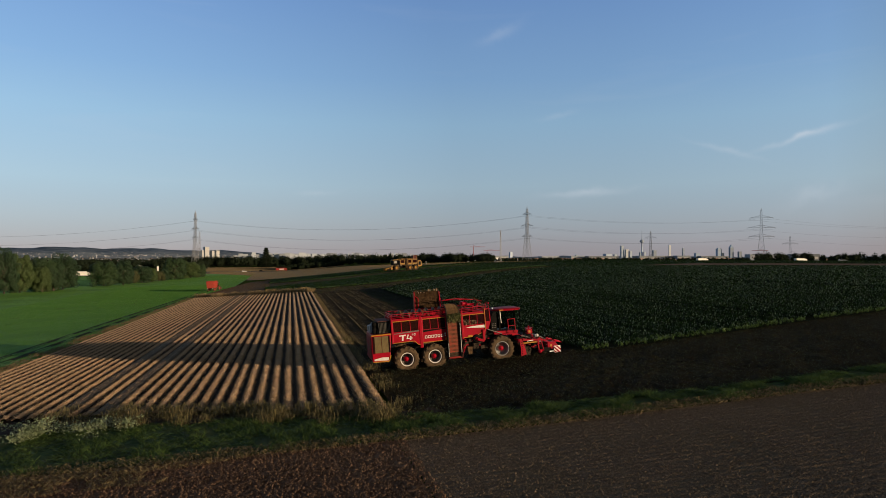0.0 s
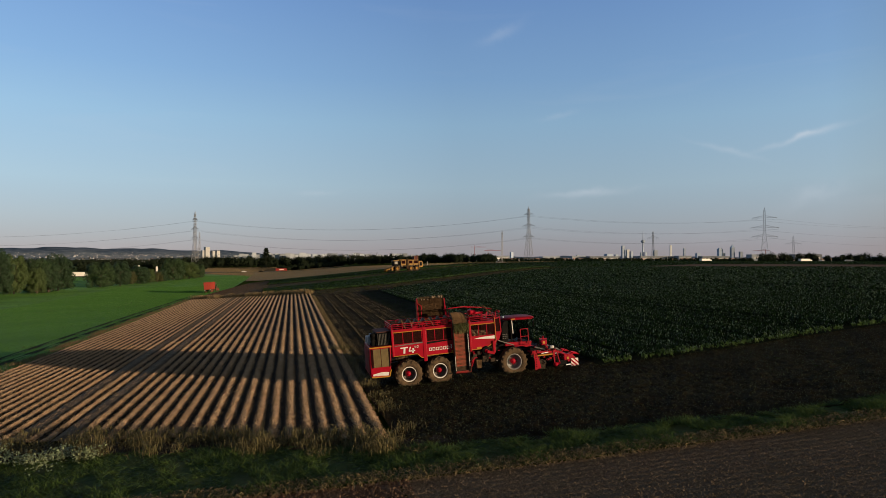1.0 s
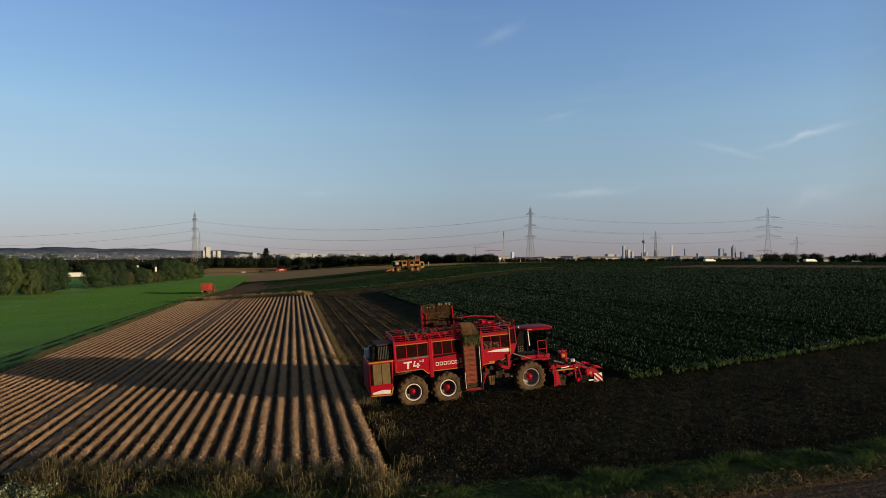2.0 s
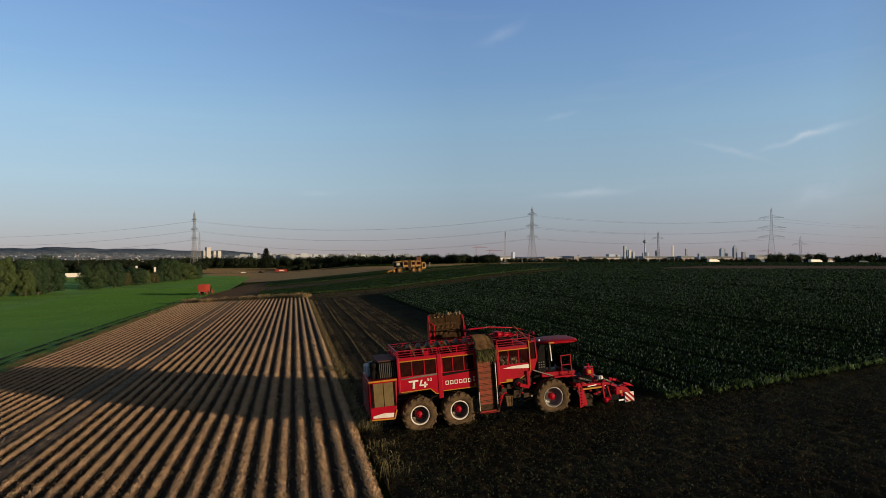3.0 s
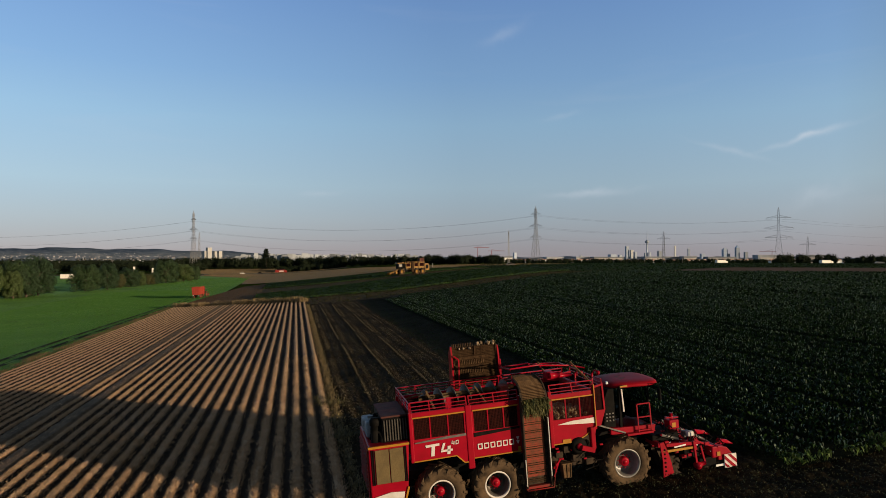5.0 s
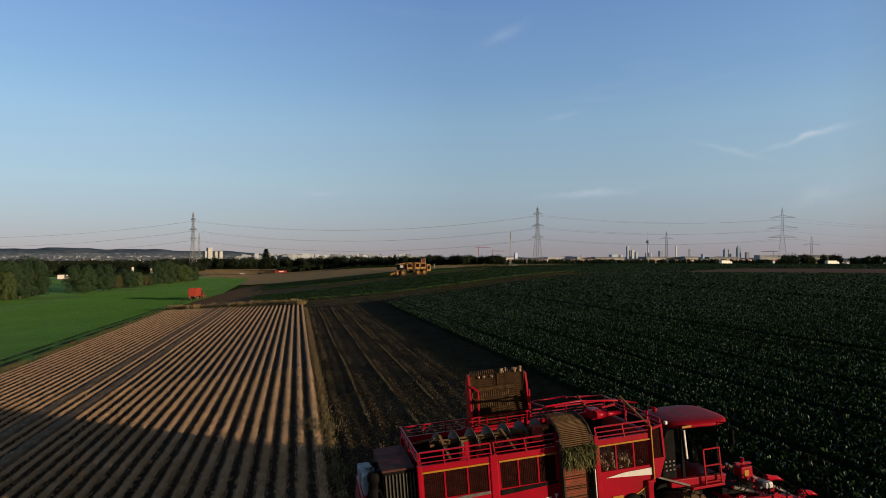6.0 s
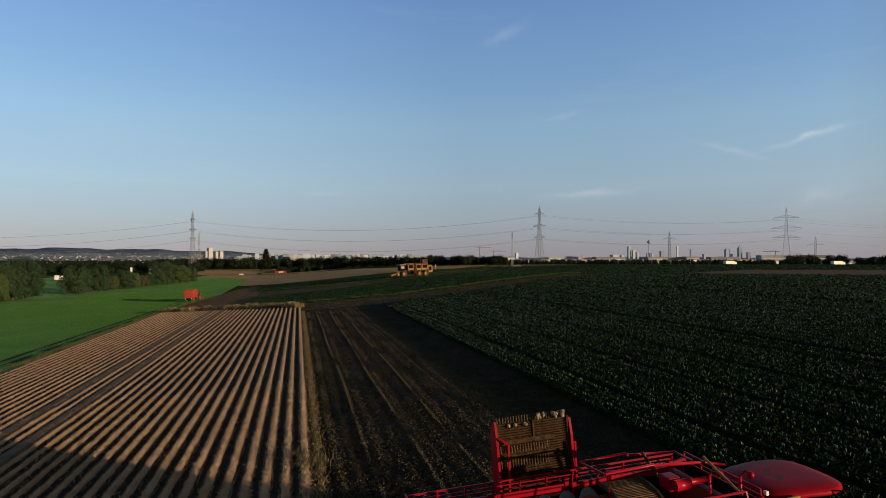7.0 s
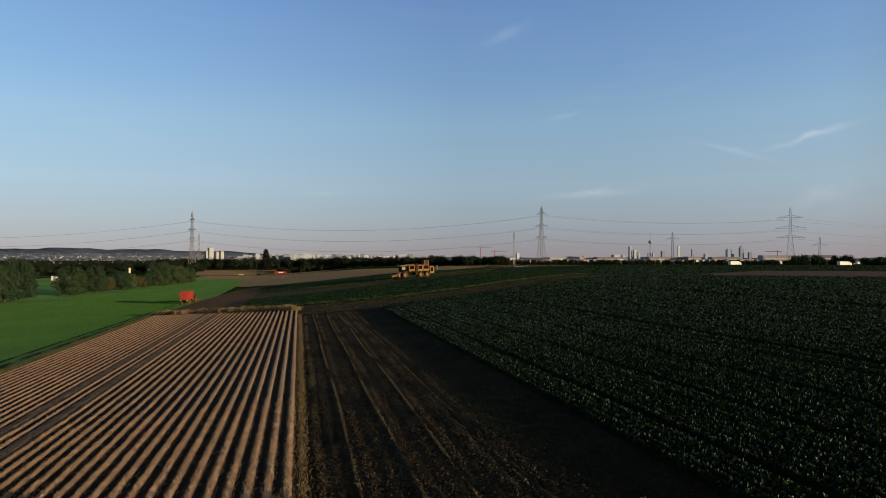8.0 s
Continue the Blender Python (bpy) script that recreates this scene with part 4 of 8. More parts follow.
def wheel_rut(off):
    y = np.linspace(56, 262, 240)
    c = RUT_X(y) + off
    X = c[:, None] + np.array([-0.46, -0.3, 0.0, 0.3, 0.46])[None]
    Y = np.repeat(y[:, None], 5, 1)
    Z = height(X, Y) + 0.05 + np.array([0.05, 0.02, 0.0, 0.02, 0.05])[None] + rng.normal(0, 0.012, X.shape)
    idx = np.arange(X.size).reshape(X.shape)
    f = np.stack([idx[:-1, :-1], idx[:-1, 1:], idx[1:, 1:], idx[1:, :-1]], -1).reshape(-1, 4)
    me = mesh_of("wheel_rut", np.stack([X, Y, Z], -1).reshape(-1, 3), f, M_RUT)
    tagged(new("wheel_rut", me), "dark wheel rut pressed into the meadow", "ground", kind="structure")


M_RUT = material("crushed_grass", (0.020, 0.040, 0.010), (0.055, 0.075, 0.022), 2.0, 0.95, bump=0.8, bump_dist=0.05, c3=(0.05, 0.042, 0.02), scale3=0.2, spec=0.05)
wheel_rut(0.0)
wheel_rut(-2.1)


def meadow_blades():
    x = -25 - 45 * rng.random(150000) ** 1.3
    y = 50 + 270 * rng.random(150000) ** 1.25
    rut = (np.abs(x - RUT_X(y)) > 0.55) & (np.abs(x - RUT_X(y) + 2.1) > 0.55)
    x, y = x[rut], y[rut]
    size = np.clip(np.hypot(x, y) / 90, 0.8, 2.2)
    leaves("meadow_blades", on_ground(x, y, 0.03), 0.062 * size, 0.08 * size, 0.09 * size, 0.01, M_MEADOW_BLADE, "bright green meadow grass blades in low sun", "grass", bent=False)
    x, y = np.concatenate([-70 - 95 * rng.random(44000), -62 + 43 * rng.random(34000)]), np.concatenate([60 + 480 * rng.random(44000), 215 + 285 * rng.random(34000)])
    ok = (x < -25) | (y > np.array([PLOT_UP(v) for v in x]) + 1)
    x, y = x[ok], y[ok]
    leaves("meadow_blades_far", on_ground(x, y, 0.03), 0.17, 0.19, 0.22, 0.02, M_MEADOW_BLADE, "bright green meadow grass farther out", "grass", bent=False)
    # dark uncut tufts here and there
    cx, cy = -27 - 60 * rng.random(70), 70 + 200 * rng.random(70)
    x, y = np.repeat(cx, 14) + rng.normal(0, 1.1, 980), np.repeat(cy, 14) + rng.normal(0, 0.35, 980)
    leaves("meadow_tufts", on_ground(x, y), 0.3, 0.12, 0.26, 0.04, M_GRASS, "darker uncut tufts in the meadow", "grass")


M_MEADOW_BLADE = leafy("meadow_blades", (0.082, 0.205, 0.037), (0.122, 0.265, 0.055), 0.7, 0.5, 0.05, 0.15)
meadow_blades()


def far_stubble():
    x, y = scatter(36000, -58, 146, lambda v: TAN_LOW(v) + 1, lambda v: TAN_UP(v) - 1)
    leaves("far_stubble", on_ground(x, y, 0.08), 0.28, 0.28, 0.18, 0.04, M_FAR_STUBBLE, "short tan stubble of the harvested grain field", "stubble", bent=False)
    x, y = scatter(22000, -88, 64, lambda v: 623 + 0.05 * v, lambda v: 858)
    leaves("road_field_stubble", on_ground(x, y, 0.1), 0.5, 0.5, 0.34, 0.06, M_FAR_STUBBLE, "brown stubble of the field beyond the road", "stubble")
    x, y = scatter(34000, 86, 330, lambda v: float(np.interp(v, [84, 96, 106, 116, 143, 166, 210, 260, 420], [208, 191, 179, 187, 199, 178, 121, 51, 0])), lambda v: float(np.interp(v, [84, 150, 420], [328, 418, 330])))
    leaves("far_crop", on_ground(x, y, 0.05), 0.55, 0.4, 0.26, 0.08, M_BEET, "low green crop rows on the rise", "crop", bent=False)


M_FAR_STUBBLE = material("far_stubble", (0.18, 0.135, 0.074), (0.24, 0.18, 0.10), 0.5, 0.9, island=0.15, spec=0.1)
far_stubble()


# loose clods that catch the low sun on the bare plot, the track and the wheel lanes
M_BARE_CLOD = material("bare_clods", (0.10, 0.060, 0.030), (0.20, 0.125, 0.065), 5.0, 0.95, island=0.4, spec=0.05)
_x, _y = scatter(15000, -24.3, -4, lambda v: float(np.interp(v, [-24.6, -4], [208, 188])), lambda v: PLOT_UP(v) - 2)
clods("bare_plot_clods", _x, _y, 0.115, M_BARE_CLOD, "loose brown clods on the bare plot")
_x, _y = scatter(9000, -6, 106, lambda v: TRACK_LOW(v) + 1, lambda v: TRACK_UP(v) - 1)
clods("track_clods", _x, _y, 0.08, M_BARE_CLOD, "loose brown clods on the earth track")
_x, _y = in_lanes(52000, 0.14, 1.25)
clods("lane_clods", _x, _y, 0.024, M_LANE_CLOD, "crumbly brown soil ridges along the wheel lanes", 0.055)
# ---- the red six-wheeled beet harvester ----
M_MESHWIRE = material("dark_wire", (0.022, 0.004, 0.003), (0.050, 0.010, 0.006), 6.0, 0.85, spec=0.1)
def on_slope(x, y, heading=0.0, lift=0.0):
    """A pose on the ground at (x, y), standing square on the slope; heading in degrees from +x."""
    e = 0.5
    gx = float(height(x + e, y) - height(x - e, y)) / (2 * e)
    gy = float(height(x, y + e) - height(x, y - e)) / (2 * e)
    up = Vector((-gx, -gy, 1)).normalized()
    f = Vector((math.cos(radians(heading)), math.sin(radians(heading)), 0))
    f = (f - f.dot(up) * up).normalized()
    s = up.cross(f)
    m = Matrix((f, s, up)).transposed().to_4x4()
    return Matrix.Translation((x, y, float(height(x, y)) + lift)) @ m


def tyre_mesh(name, r, w, rim_r, lugs, mat):
    """A tractor tyre round y, its tread bars apart."""
    bm = bmesh.new()
    h = w / 2
    lathe(bm, [(rim_r, -h * 0.72), (rim_r + 0.05, -h * 0.9), (r * 0.80, -h), (r * 0.92, -h * 0.93), (r * 0.955, -h * 0.75), (r * 0.965, 0),
               (r * 0.955, h * 0.75), (r * 0.92, h * 0.93), (r * 0.80, h), (rim_r + 0.05, h * 0.9), (rim_r, h * 0.72)], 40)
    return put(name, bm, mat)


def lug_mesh(name, r, w, lugs, side, mat):
    """One slanting tread bar of a tyre, on its left or right half."""
    bm = bmesh.new()
    h = w / 2
    a = math.pi / lugs if side > 0 else 0.0
    b = a + 2 * math.pi / lugs * 0.9
    q, t = [], []
    for ang, yy in ((a, 0.03 * side), (b, side * h * 0.97)):
        for da in (-0.055, 0.055):
            for rr in (r * 0.93, r):
                q.append(bm.verts.new((rr * math.cos(ang + da), yy, rr * math.sin(ang + da))))
    for da in (-0.05, 0.05):
        for rr, yy in ((r * 0.80, h), (r * 0.84, h * 1.04)):
            t.append(bm.verts.new((rr * math.cos(b + 0.05 + da), side * yy, rr * math.sin(b + 0.05 + da))))
    for f in ((1, 3, 7, 5), (0, 1, 5, 4), (2, 6, 7, 3), (0, 2, 3, 1)):
        bm.faces.new([q[i] for i in f])
    bm.faces.new((q[5], q[7], t[3], t[1]))
    bm.faces.new((q[4], q[5], t[1], t[0]))
    bm.faces.new((q[7], q[6], t[2], t[3]))
    bmesh.ops.recalc_face_normals(bm, faces=bm.faces)
    return put(name, bm, mat)


def rim_mesh(name, r, w, mat):
    """A dished rim, open to -y."""
    bm = bmesh.new()
    h = w / 2
    lathe(bm, [(r + 0.02, -h * 0.75), (r - 0.02, -h * 0.78), (r - 0.06, -h * 0.66), (r - 0.08, -h * 0.1), (r - 0.09, h * 0.22), (r * 0.62, h * 0.36), (r * 0.40, h * 0.30), (r * 0.38, h * 0.1), (0.001, h * 0.1)], 32)
    lathe(bm, [(r - 0.09, h * 0.22), (r - 0.06, h * 0.7), (r + 0.02, h * 0.75)], 32)
    return put(name, bm, mat)


def ring_mesh(name, r, w, mat):
    bm = bmesh.new()
    h = w / 2
    lathe(bm, [(r + 0.025, -h * 0.74), (r + 0.02, -h * 0.80), (r - 0.03, -h * 0.80), (r - 0.05, -h * 0.68), (r - 0.055, -h * 0.6)], 32)
    return put(name, bm, mat)


def hub_mesh(name, r, w, mat):
    bm = bmesh.new()
    h = w / 2
    lathe(bm, [(r * 0.36, h * 0.05), (r * 0.34, -h * 0.22), (r * 0.33, -h * 0.30), (r * 0.24, -h * 0.36), (r * 0.16, -h * 0.38), (r * 0.15, -h * 0.44), (0.001, -h * 0.44)], 20)
    for k in range(10):
        a = 2 * math.pi * k / 10
        lathe(bm, [(0.022, -h * 0.06), (0.022, -h * 0.12), (0.001, -h * 0.12)], 6, centre=(r * 0.48 * math.cos(a), 0, r * 0.48 * math.sin(a)))
    return put(name, bm, mat)


def harvester_body(root, RED, TRIM, SCREEN, full=True):
    """Chassis, rear cabinet, bunker panels, cab and header of a six-wheeled beet harvester; x ahead, y to its left."""
    b = box(bmesh.new(), -1.9, 8.7, -0.55, 0.55, 0.95, 1.45, 0.03)
    box(b, -1.2, 8.0, -0.95, -0.7, 1.3, 1.6, 0.02)
    box(b, -1.2, 8.0, 0.7, 0.95, 1.3, 1.6, 0.02)
    for ax in (0.0, 2.05, 7.1):
        box(b, ax - 0.18, ax + 0.18, -1.0, 1.0, 0.70, 1.0, 0.04)
    part("chassis", b, M_BLACK, root, "black muddy steel chassis beams")
    # rear cabinet with its tapered foot
    b = prism(bmesh.new(), [(-2.27, 0.9), (-1.1, 0.83), (-0.98, 1.25), (-0.86, 2.82), (-2.27, 2.80)], -1.48, 1.48, bev=0.035)
    cab_rear = part("rear_cabinet", b, RED, root)
    b = bmesh.new()
    for k in range(2):
        x0 = -2.06 + 0.50 * k
        box(b, x0, x0 + 0.47, -1.515, -1.47, 1.50, 2.66, 0.012)
    part("cooler_screen", b, M_BRONZE, cab_rear, "dusty bronze-coloured cooler screen")
    b = bmesh.new()
    for x in (-2.17, -2.11, -1.05, -0.99):
        bar(b, (x, -1.50, 1.48), (x, -1.50, 2.68), 0.03, 0.03)
    part("screen_slat", b, M_BLACK, cab_rear)
    b = box(bmesh.new(), -2.29, -0.86, -1.53, -1.44, 2.72, 2.80, 0.01)
    bar(b, (-2.24, -1.5, 0.90), (-1.12, -1.5, 0.85), 0.06)
    bar(b, (-1.10, -1.5, 0.85), (-0.97, -1.5, 1.28), 0.06)
    part("yellow_trim", b, TRIM, cab_rear, "orange-yellow edge trim")
    b = prism(bmesh.new(), [(-2.16, 0.98), (-1.16, 0.93), (-1.12, 1.14), (-1.6, 1.18), (-2.16, 1.08)], -1.525, -1.485)
    part("white_stripe", b, M_WHITE, cab_rear)
    b = box(bmesh.new(), -2.31, -2.26, -1.25, 1.25, 1.05, 2.62, 0.02)
    for k in range(9):
        bar(b, (-2.33, -1.15, 1.2 + 0.16 * k), (-2.33, 1.15, 1.2 + 0.16 * k), 0.05, 0.03)
    part("rear_panel", b, M_RED_DUSTY if full else RED, cab_rear, "dusty dark red louvred rear panel")
    b = bmesh.new()
    for y in (-1.3, 1.3):
        box(b, -2.335, -2.30, y - 0.1, y + 0.1, 1.02, 1.2, 0.01)
    part("tail_lamp", b, M_RED, cab_rear)
    # engine deck
    b = box(bmesh.new(), -1.72, -0.86, -1.22, -0.35, 2.80, 3.66, 0.03)
    deck = part("engine_cowl", b, M_BLACK, root, "black engine cowl with upright slats")
    b = bmesh.new()
    for k in range(9):
        x = -1.66 + 0.095 * k
        box(b, x, x + 0.035, -1.255, -1.21, 2.86, 3.58)
    part("slat", b, M_SLAT, deck, "grey upright slats")
    b = box(bmesh.new(), -1.75, -0.84, -1.26, 0.9, 3.655, 3.72, 0.02)
    part("deck_lid", b, M_RUSTLID, deck, "rust-brown dusty deck lid")
    b = box(bmesh.new(), -1.7, -0.86, -0.3, 1.3, 2.80, 3.55, 0.04)
    part("engine_block", b, M_DARKMETAL, deck)
    b = bmesh.new()
    tube(b, [(-1.95, -0.95, 2.80), (-1.95, -0.95, 3.2), (-1.92, -0.95, 3.45)], 0.16, 12)
    lathe(b, [(0.001, 3.66), (0.15, 3.64), (0.20, 3.56), (0.20, 3.40), (0.15, 3.36), (0.001, 3.36)], 14, axis="z", centre=(-1.92, -0.95, 0))
    tube(b, [(-1.92, -0.95, 3.1), (-1.75, -1.05, 3.15), (-1.72, -1.1, 2.95), (-1.74, -1.1, 2.82)], 0.10, 10)
    part("air_intake", b, M_BLACK, root, "black air intake with a mushroom cap", smooth=True)
    b = box(bmesh.new(), -2.22, -1.78, -0.55, 0.15, 2.86, 3.42, 0.06)
    tube(b, [(-2.0, -0.2, 3.42), (-2.0, -0.2, 3.56)], 0.11, 10)
    box(b, -2.24, -1.85, 0.3, 1.1, 2.86, 3.3, 0.06)
    part("fluid_tank", b, M_BLUEWHITE, root, "pale blue-grey plastic tank")
    b = bmesh.new()
    for p, q in (((-2.2, -0.7, 2.85), (-1.7, 0.3, 3.5)), ((-2.15, 0.6, 3.0), (-1.6, -0.1, 3.6)), ((-2.1, 0.2, 2.9), (-1.5, 0.9, 3.5))):
        m = (Vector(p) + Vector(q)) / 2 + Vector((0, 0, 0.2))
        tube(b, [p, m, q], 0.035, 6)
    part("hose", b, M_BLACK, root)

    # bunker: side panels with screen windows, posts, top frame
    def panel(name, x0, x1, low, yy, side, backed=True):
        """One bunker side panel at y = yy with a bottom edge through the points low."""
        s = -1 if side < 0 else 1
        b = prism(bmesh.new(), low + [(x1, 2.84), (x0, 2.84)], yy, yy - s * 0.07)
        box(b, x0, x1, min(yy, yy - s * 0.08), max(yy, yy - s * 0.08), 3.60, 3.77, 0.015)
        for x in (x0, x1 - 0.06):
            box(b, x, x + 0.06, min(yy, yy - s * 0.08), max(yy, yy - s * 0.08), 2.84, 3.60)
        p = part(name, b, RED, root)
        b = box(bmesh.new(), x0 + 0.06, x1 - 0.06, min(yy - s * 0.03, yy - s * 0.06), max(yy - s * 0.03, yy - s * 0.06), 2.84, 3.60)
        if backed:
            part("screen", b, SCREEN, p, "dark red-brown wire screen")
        else:
            b.free()
        b = bmesh.new()
        for k in range(int((x1 - x0) / 0.055)):
            x = x0 + 0.09 + 0.055 * k
            if x < x1 - 0.08:
                bar(b, (x, yy - s * 0.022, 2.86), (x, yy - s * 0.022, 3.58), 0.010)
        for k in range(13):
            bar(b, (x0 + 0.06, yy - s * 0.018, 2.87 + 0.055 * k), (x1 - 0.06, yy - s * 0.018, 2.87 + 0.055 * k), 0.006)
        tagged(part("wire_mesh", b, M_MESHWIRE, p), kind="stuff")
        b = bmesh.new()
        n = 3
        for k in range(1, n):
            x = x0 + (x1 - x0) * k / n
            box(b, x - 0.022, x + 0.022, min(yy, yy - s * 0.04), max(yy, yy - s * 0.04), 2.84, 3.60)
        part("mullion", b, RED, p)
        b = box(bmesh.new(), x0 + 0.02, x1 - 0.02, min(yy, yy + s * 0.03), max(yy, yy + s * 0.03), 3.565, 3.615, 0.01)
        for u, w in zip(low, low[1:]):
            bar(b, (u[0], yy + s * 0.012, u[1] + 0.02), (w[0], yy + s * 0.012, w[1] + 0.02), 0.03, 0.038)
        part("yellow_trim", b, TRIM, p, "orange-yellow edge trim")
        return p

    YS = -1.5
    p1 = panel("bunker_panel", -0.80, 1.13, [(-0.80, 2.06), (0.72, 2.08), (1.0, 1.80), (1.13, 1.80)], YS, -1)
    p2 = panel("bunker_panel", 1.36, 3.12, [(1.36, 1.90), (3.12, 1.91)], YS, -1)
    p3 = panel("bunker_panel", 4.36, 6.05, [(4.36, 1.94), (5.25, 1.95), (5.6, 2.1), (6.05, 2.35)], YS, -1, False)
    if full:
        b = prism(bmesh.new(), [(-0.74, 2.70), (1.10, 2.76), (1.10, 2.84), (0.3, 2.82), (-0.74, 2.74)], YS - 0.025, YS - 0.004)
        part("silver_stripe", b, M_GREYMETAL, p1)
        b = prism(bmesh.new(), [(1.40, 2.66), (3.10, 2.76), (3.10, 2.83), (1.40, 2.80)], YS - 0.025, YS - 0.004)
        part("dark_stripe", b, M_BLACK, p2)
        b = prism(bmesh.new(), [(4.55, 2.66), (6.02, 2.55), (6.02, 2.76), (5.1, 2.74)], YS - 0.025, YS - 0.004)
        part("white_stripe", b, M_WHITE, p3)
        b = box(bmesh.new(), 4.72, 5.05, YS - 0.02, YS - 0.004, 1.98, 2.10)
        box(b, 3.0, 3.1, YS - 0.02, YS - 0.004, 1.95, 2.1)
        part("warning_label", b, TRIM, p3, "small yellow label")
        # block lettering: a broad T shape and an angular four shape, small raised strokes, then six bars and a double arrow
        b = bmesh.new()
        yl0, yl1 = YS - 0.022, YS - 0.004

        def stroke(pts):
            prism(b, pts, yl0, yl1)
        stroke([(-0.36, 2.52), (0.12, 2.54), (0.12, 2.62), (-0.38, 2.60)])
        stroke([(-0.20, 2.20), (-0.08, 2.20), (-0.04, 2.53), (-0.16, 2.53)])
        stroke([(0.16, 2.33), (0.23, 2.33), (0.34, 2.60), (0.25, 2.60)])
        stroke([(0.16, 2.29), (0.58, 2.30), (0.58, 2.37), (0.16, 2.36)])
        stroke([(0.38, 2.20), (0.49, 2.20), (0.52, 2.48), (0.41, 2.48)])
        stroke([(0.555, 2.555), (0.580, 2.555), (0.605, 2.640), (0.580, 2.640)])
        stroke([(0.555, 2.535), (0.670, 2.535), (0.672, 2.557), (0.557, 2.557)])
        stroke([(0.622, 2.50), (0.648, 2.50), (0.664, 2.62), (0.638, 2.62)])
        stroke([(0.700, 2.50), (0.800, 2.50), (0.803, 2.524), (0.703, 2.524)])
        stroke([(0.717, 2.616), (0.817, 2.616), (0.820, 2.640), (0.720, 2.640)])
        stroke([(0.700, 2.526), (0.725, 2.526), (0.737, 2.614), (0.712, 2.614)])
        stroke([(0.782, 2.526), (0.807, 2.526), (0.819, 2.614), (0.794, 2.614)])
        part("model_mark", b, M_WHITE, p1, "white blocky model mark")
        b = bmesh.new()
        for k in range(6):
            x = 1.50 + 0.235 * k
            for u0, u1, w0, w1 in ((0, 0.035, 2.20, 2.40), (0.14, 0.175, 2.20, 2.40), (0.035, 0.14, 2.20, 2.235), (0.035, 0.14, 2.365, 2.40)):
                stroke([(x + u0, w0), (x + u1, w0), (x + u1, w1), (x + u0, w1)])
        for z in (2.34, 2.20):
            stroke([(2.94, z + 0.12), (3.06, z + 0.12), (3.0, z)])
        part("side_mark", b, M_WHITE, p2, "row of white painted marks and a double arrow")
    pl1 = panel("bunker_panel", -0.80, 1.13, [(-0.80, 2.06), (0.72, 2.08), (1.0, 1.80), (1.13, 1.80)], 1.5, 1)
    pl2 = panel("bunker_panel", 1.36, 3.12, [(1.36, 1.90), (3.12, 1.91)], 1.5, 1)
    pl3 = panel("bunker_panel", 3.3, 6.05, [(3.3, 1.94), (6.05, 2.0)], 1.5, 1)
    b = bmesh.new()
    for s in (-1, 1):
        box(b, 1.13, 1.36, min(s * 1.41, s * 1.53), max(s * 1.41, s * 1.53), 1.56, 3.80, 0.025)
        box(b, -0.90, -0.78, min(s * 1.38, s * 1.52), max(s * 1.38, s * 1.52), 2.05, 3.78, 0.02)
        box(b, 3.10, 3.22, min(s * 1.40, s * 1.52), max(s * 1.40, s * 1.52), 1.85, 3.9, 0.02)
        box(b, 4.26, 4.40, min(s * 1.40, s * 1.52), max(s * 1.40, s * 1.52), 1.85, 3.9, 0.02)
        box(b, 5.98, 6.12, min(s * 1.38, s * 1.51), max(s * 1.38, s * 1.51), 2.3, 3.95, 0.02)
    part("corner_post", b, RED, root)
    # bunker end walls, floor and the slanted nose
    b = box(bmesh.new(), -0.80, -0.72, -1.42, 1.42, 2.1, 3.75)
    box(b, -0.75, 6.0, -1.40, 1.40, 2.15, 2.3)
    box(b, 5.95, 6.03, -1.42, 1.42, 2.3, 3.75)
    part("bunker_wall", b, M_RED_DUSTY, root, "dirty red inner bunker walls")
    b = prism(bmesh.new(), [(-1.5, 2.40), (-1.15, 1.95), (1.15, 1.95), (1.5, 2.40), (1.5, 3.75), (-1.5, 3.75)], 6.03, 6.12, axis="x")
    for y in (-1.46, 1.38):
        prism(b, [(6.12, 2.40), (6.30, 2.40), (6.52, 2.98), (6.12, 2.98)], y, y + 0.08)
        prism(b, [(6.46, 2.98), (6.52, 2.98), (6.48, 3.97), (6.42, 3.95)], y, y + 0.08)
        prism(b, [(6.12, 3.82), (6.42, 3.88), (6.42, 3.95), (6.12, 3.89)], y, y + 0.08)
    part("bunker_nose", b, RED, root, "red slanted front shield of the bunker")
    b = box(bmesh.new(), 6.40, 6.44, -1.36, 1.36, 2.95, 3.85)
    for k in range(24):
        y = -1.33 + 0.115 * k
        bar(b, (6.46, y, 2.97), (6.46, y, 3.84), 0.02)
    part("nose_screen", b, SCREEN, root, "dark wire screen on the bunker front")
    b = box(bmesh.new(), 6.12, 6.45, -1.42, -1.40, 2.98, 3.86)
    part("nose_side_screen", b, SCREEN, root, "dark red wire screen beside the cab")
    b = bmesh.new()
    bar(b, (6.06, -1.545, 2.42), (6.06, -1.545, 3.98), 0.05, 0.03)
    part("corner_strip", b, TRIM, root, "yellow upright corner strip")

    # railings round the bunker rim
    b = bmesh.new()
    runs = [((-0.80, -1.5), (1.2, -1.5)), ((1.3, -1.5), (3.12, -1.5)), ((4.36, -1.5), (6.1, -1.5)), ((-0.80, 1.5), (6.1, 1.5)), ((-0.86, -1.5), (-0.86, 1.5)), ((6.45, -1.4), (6.45, 1.4))]
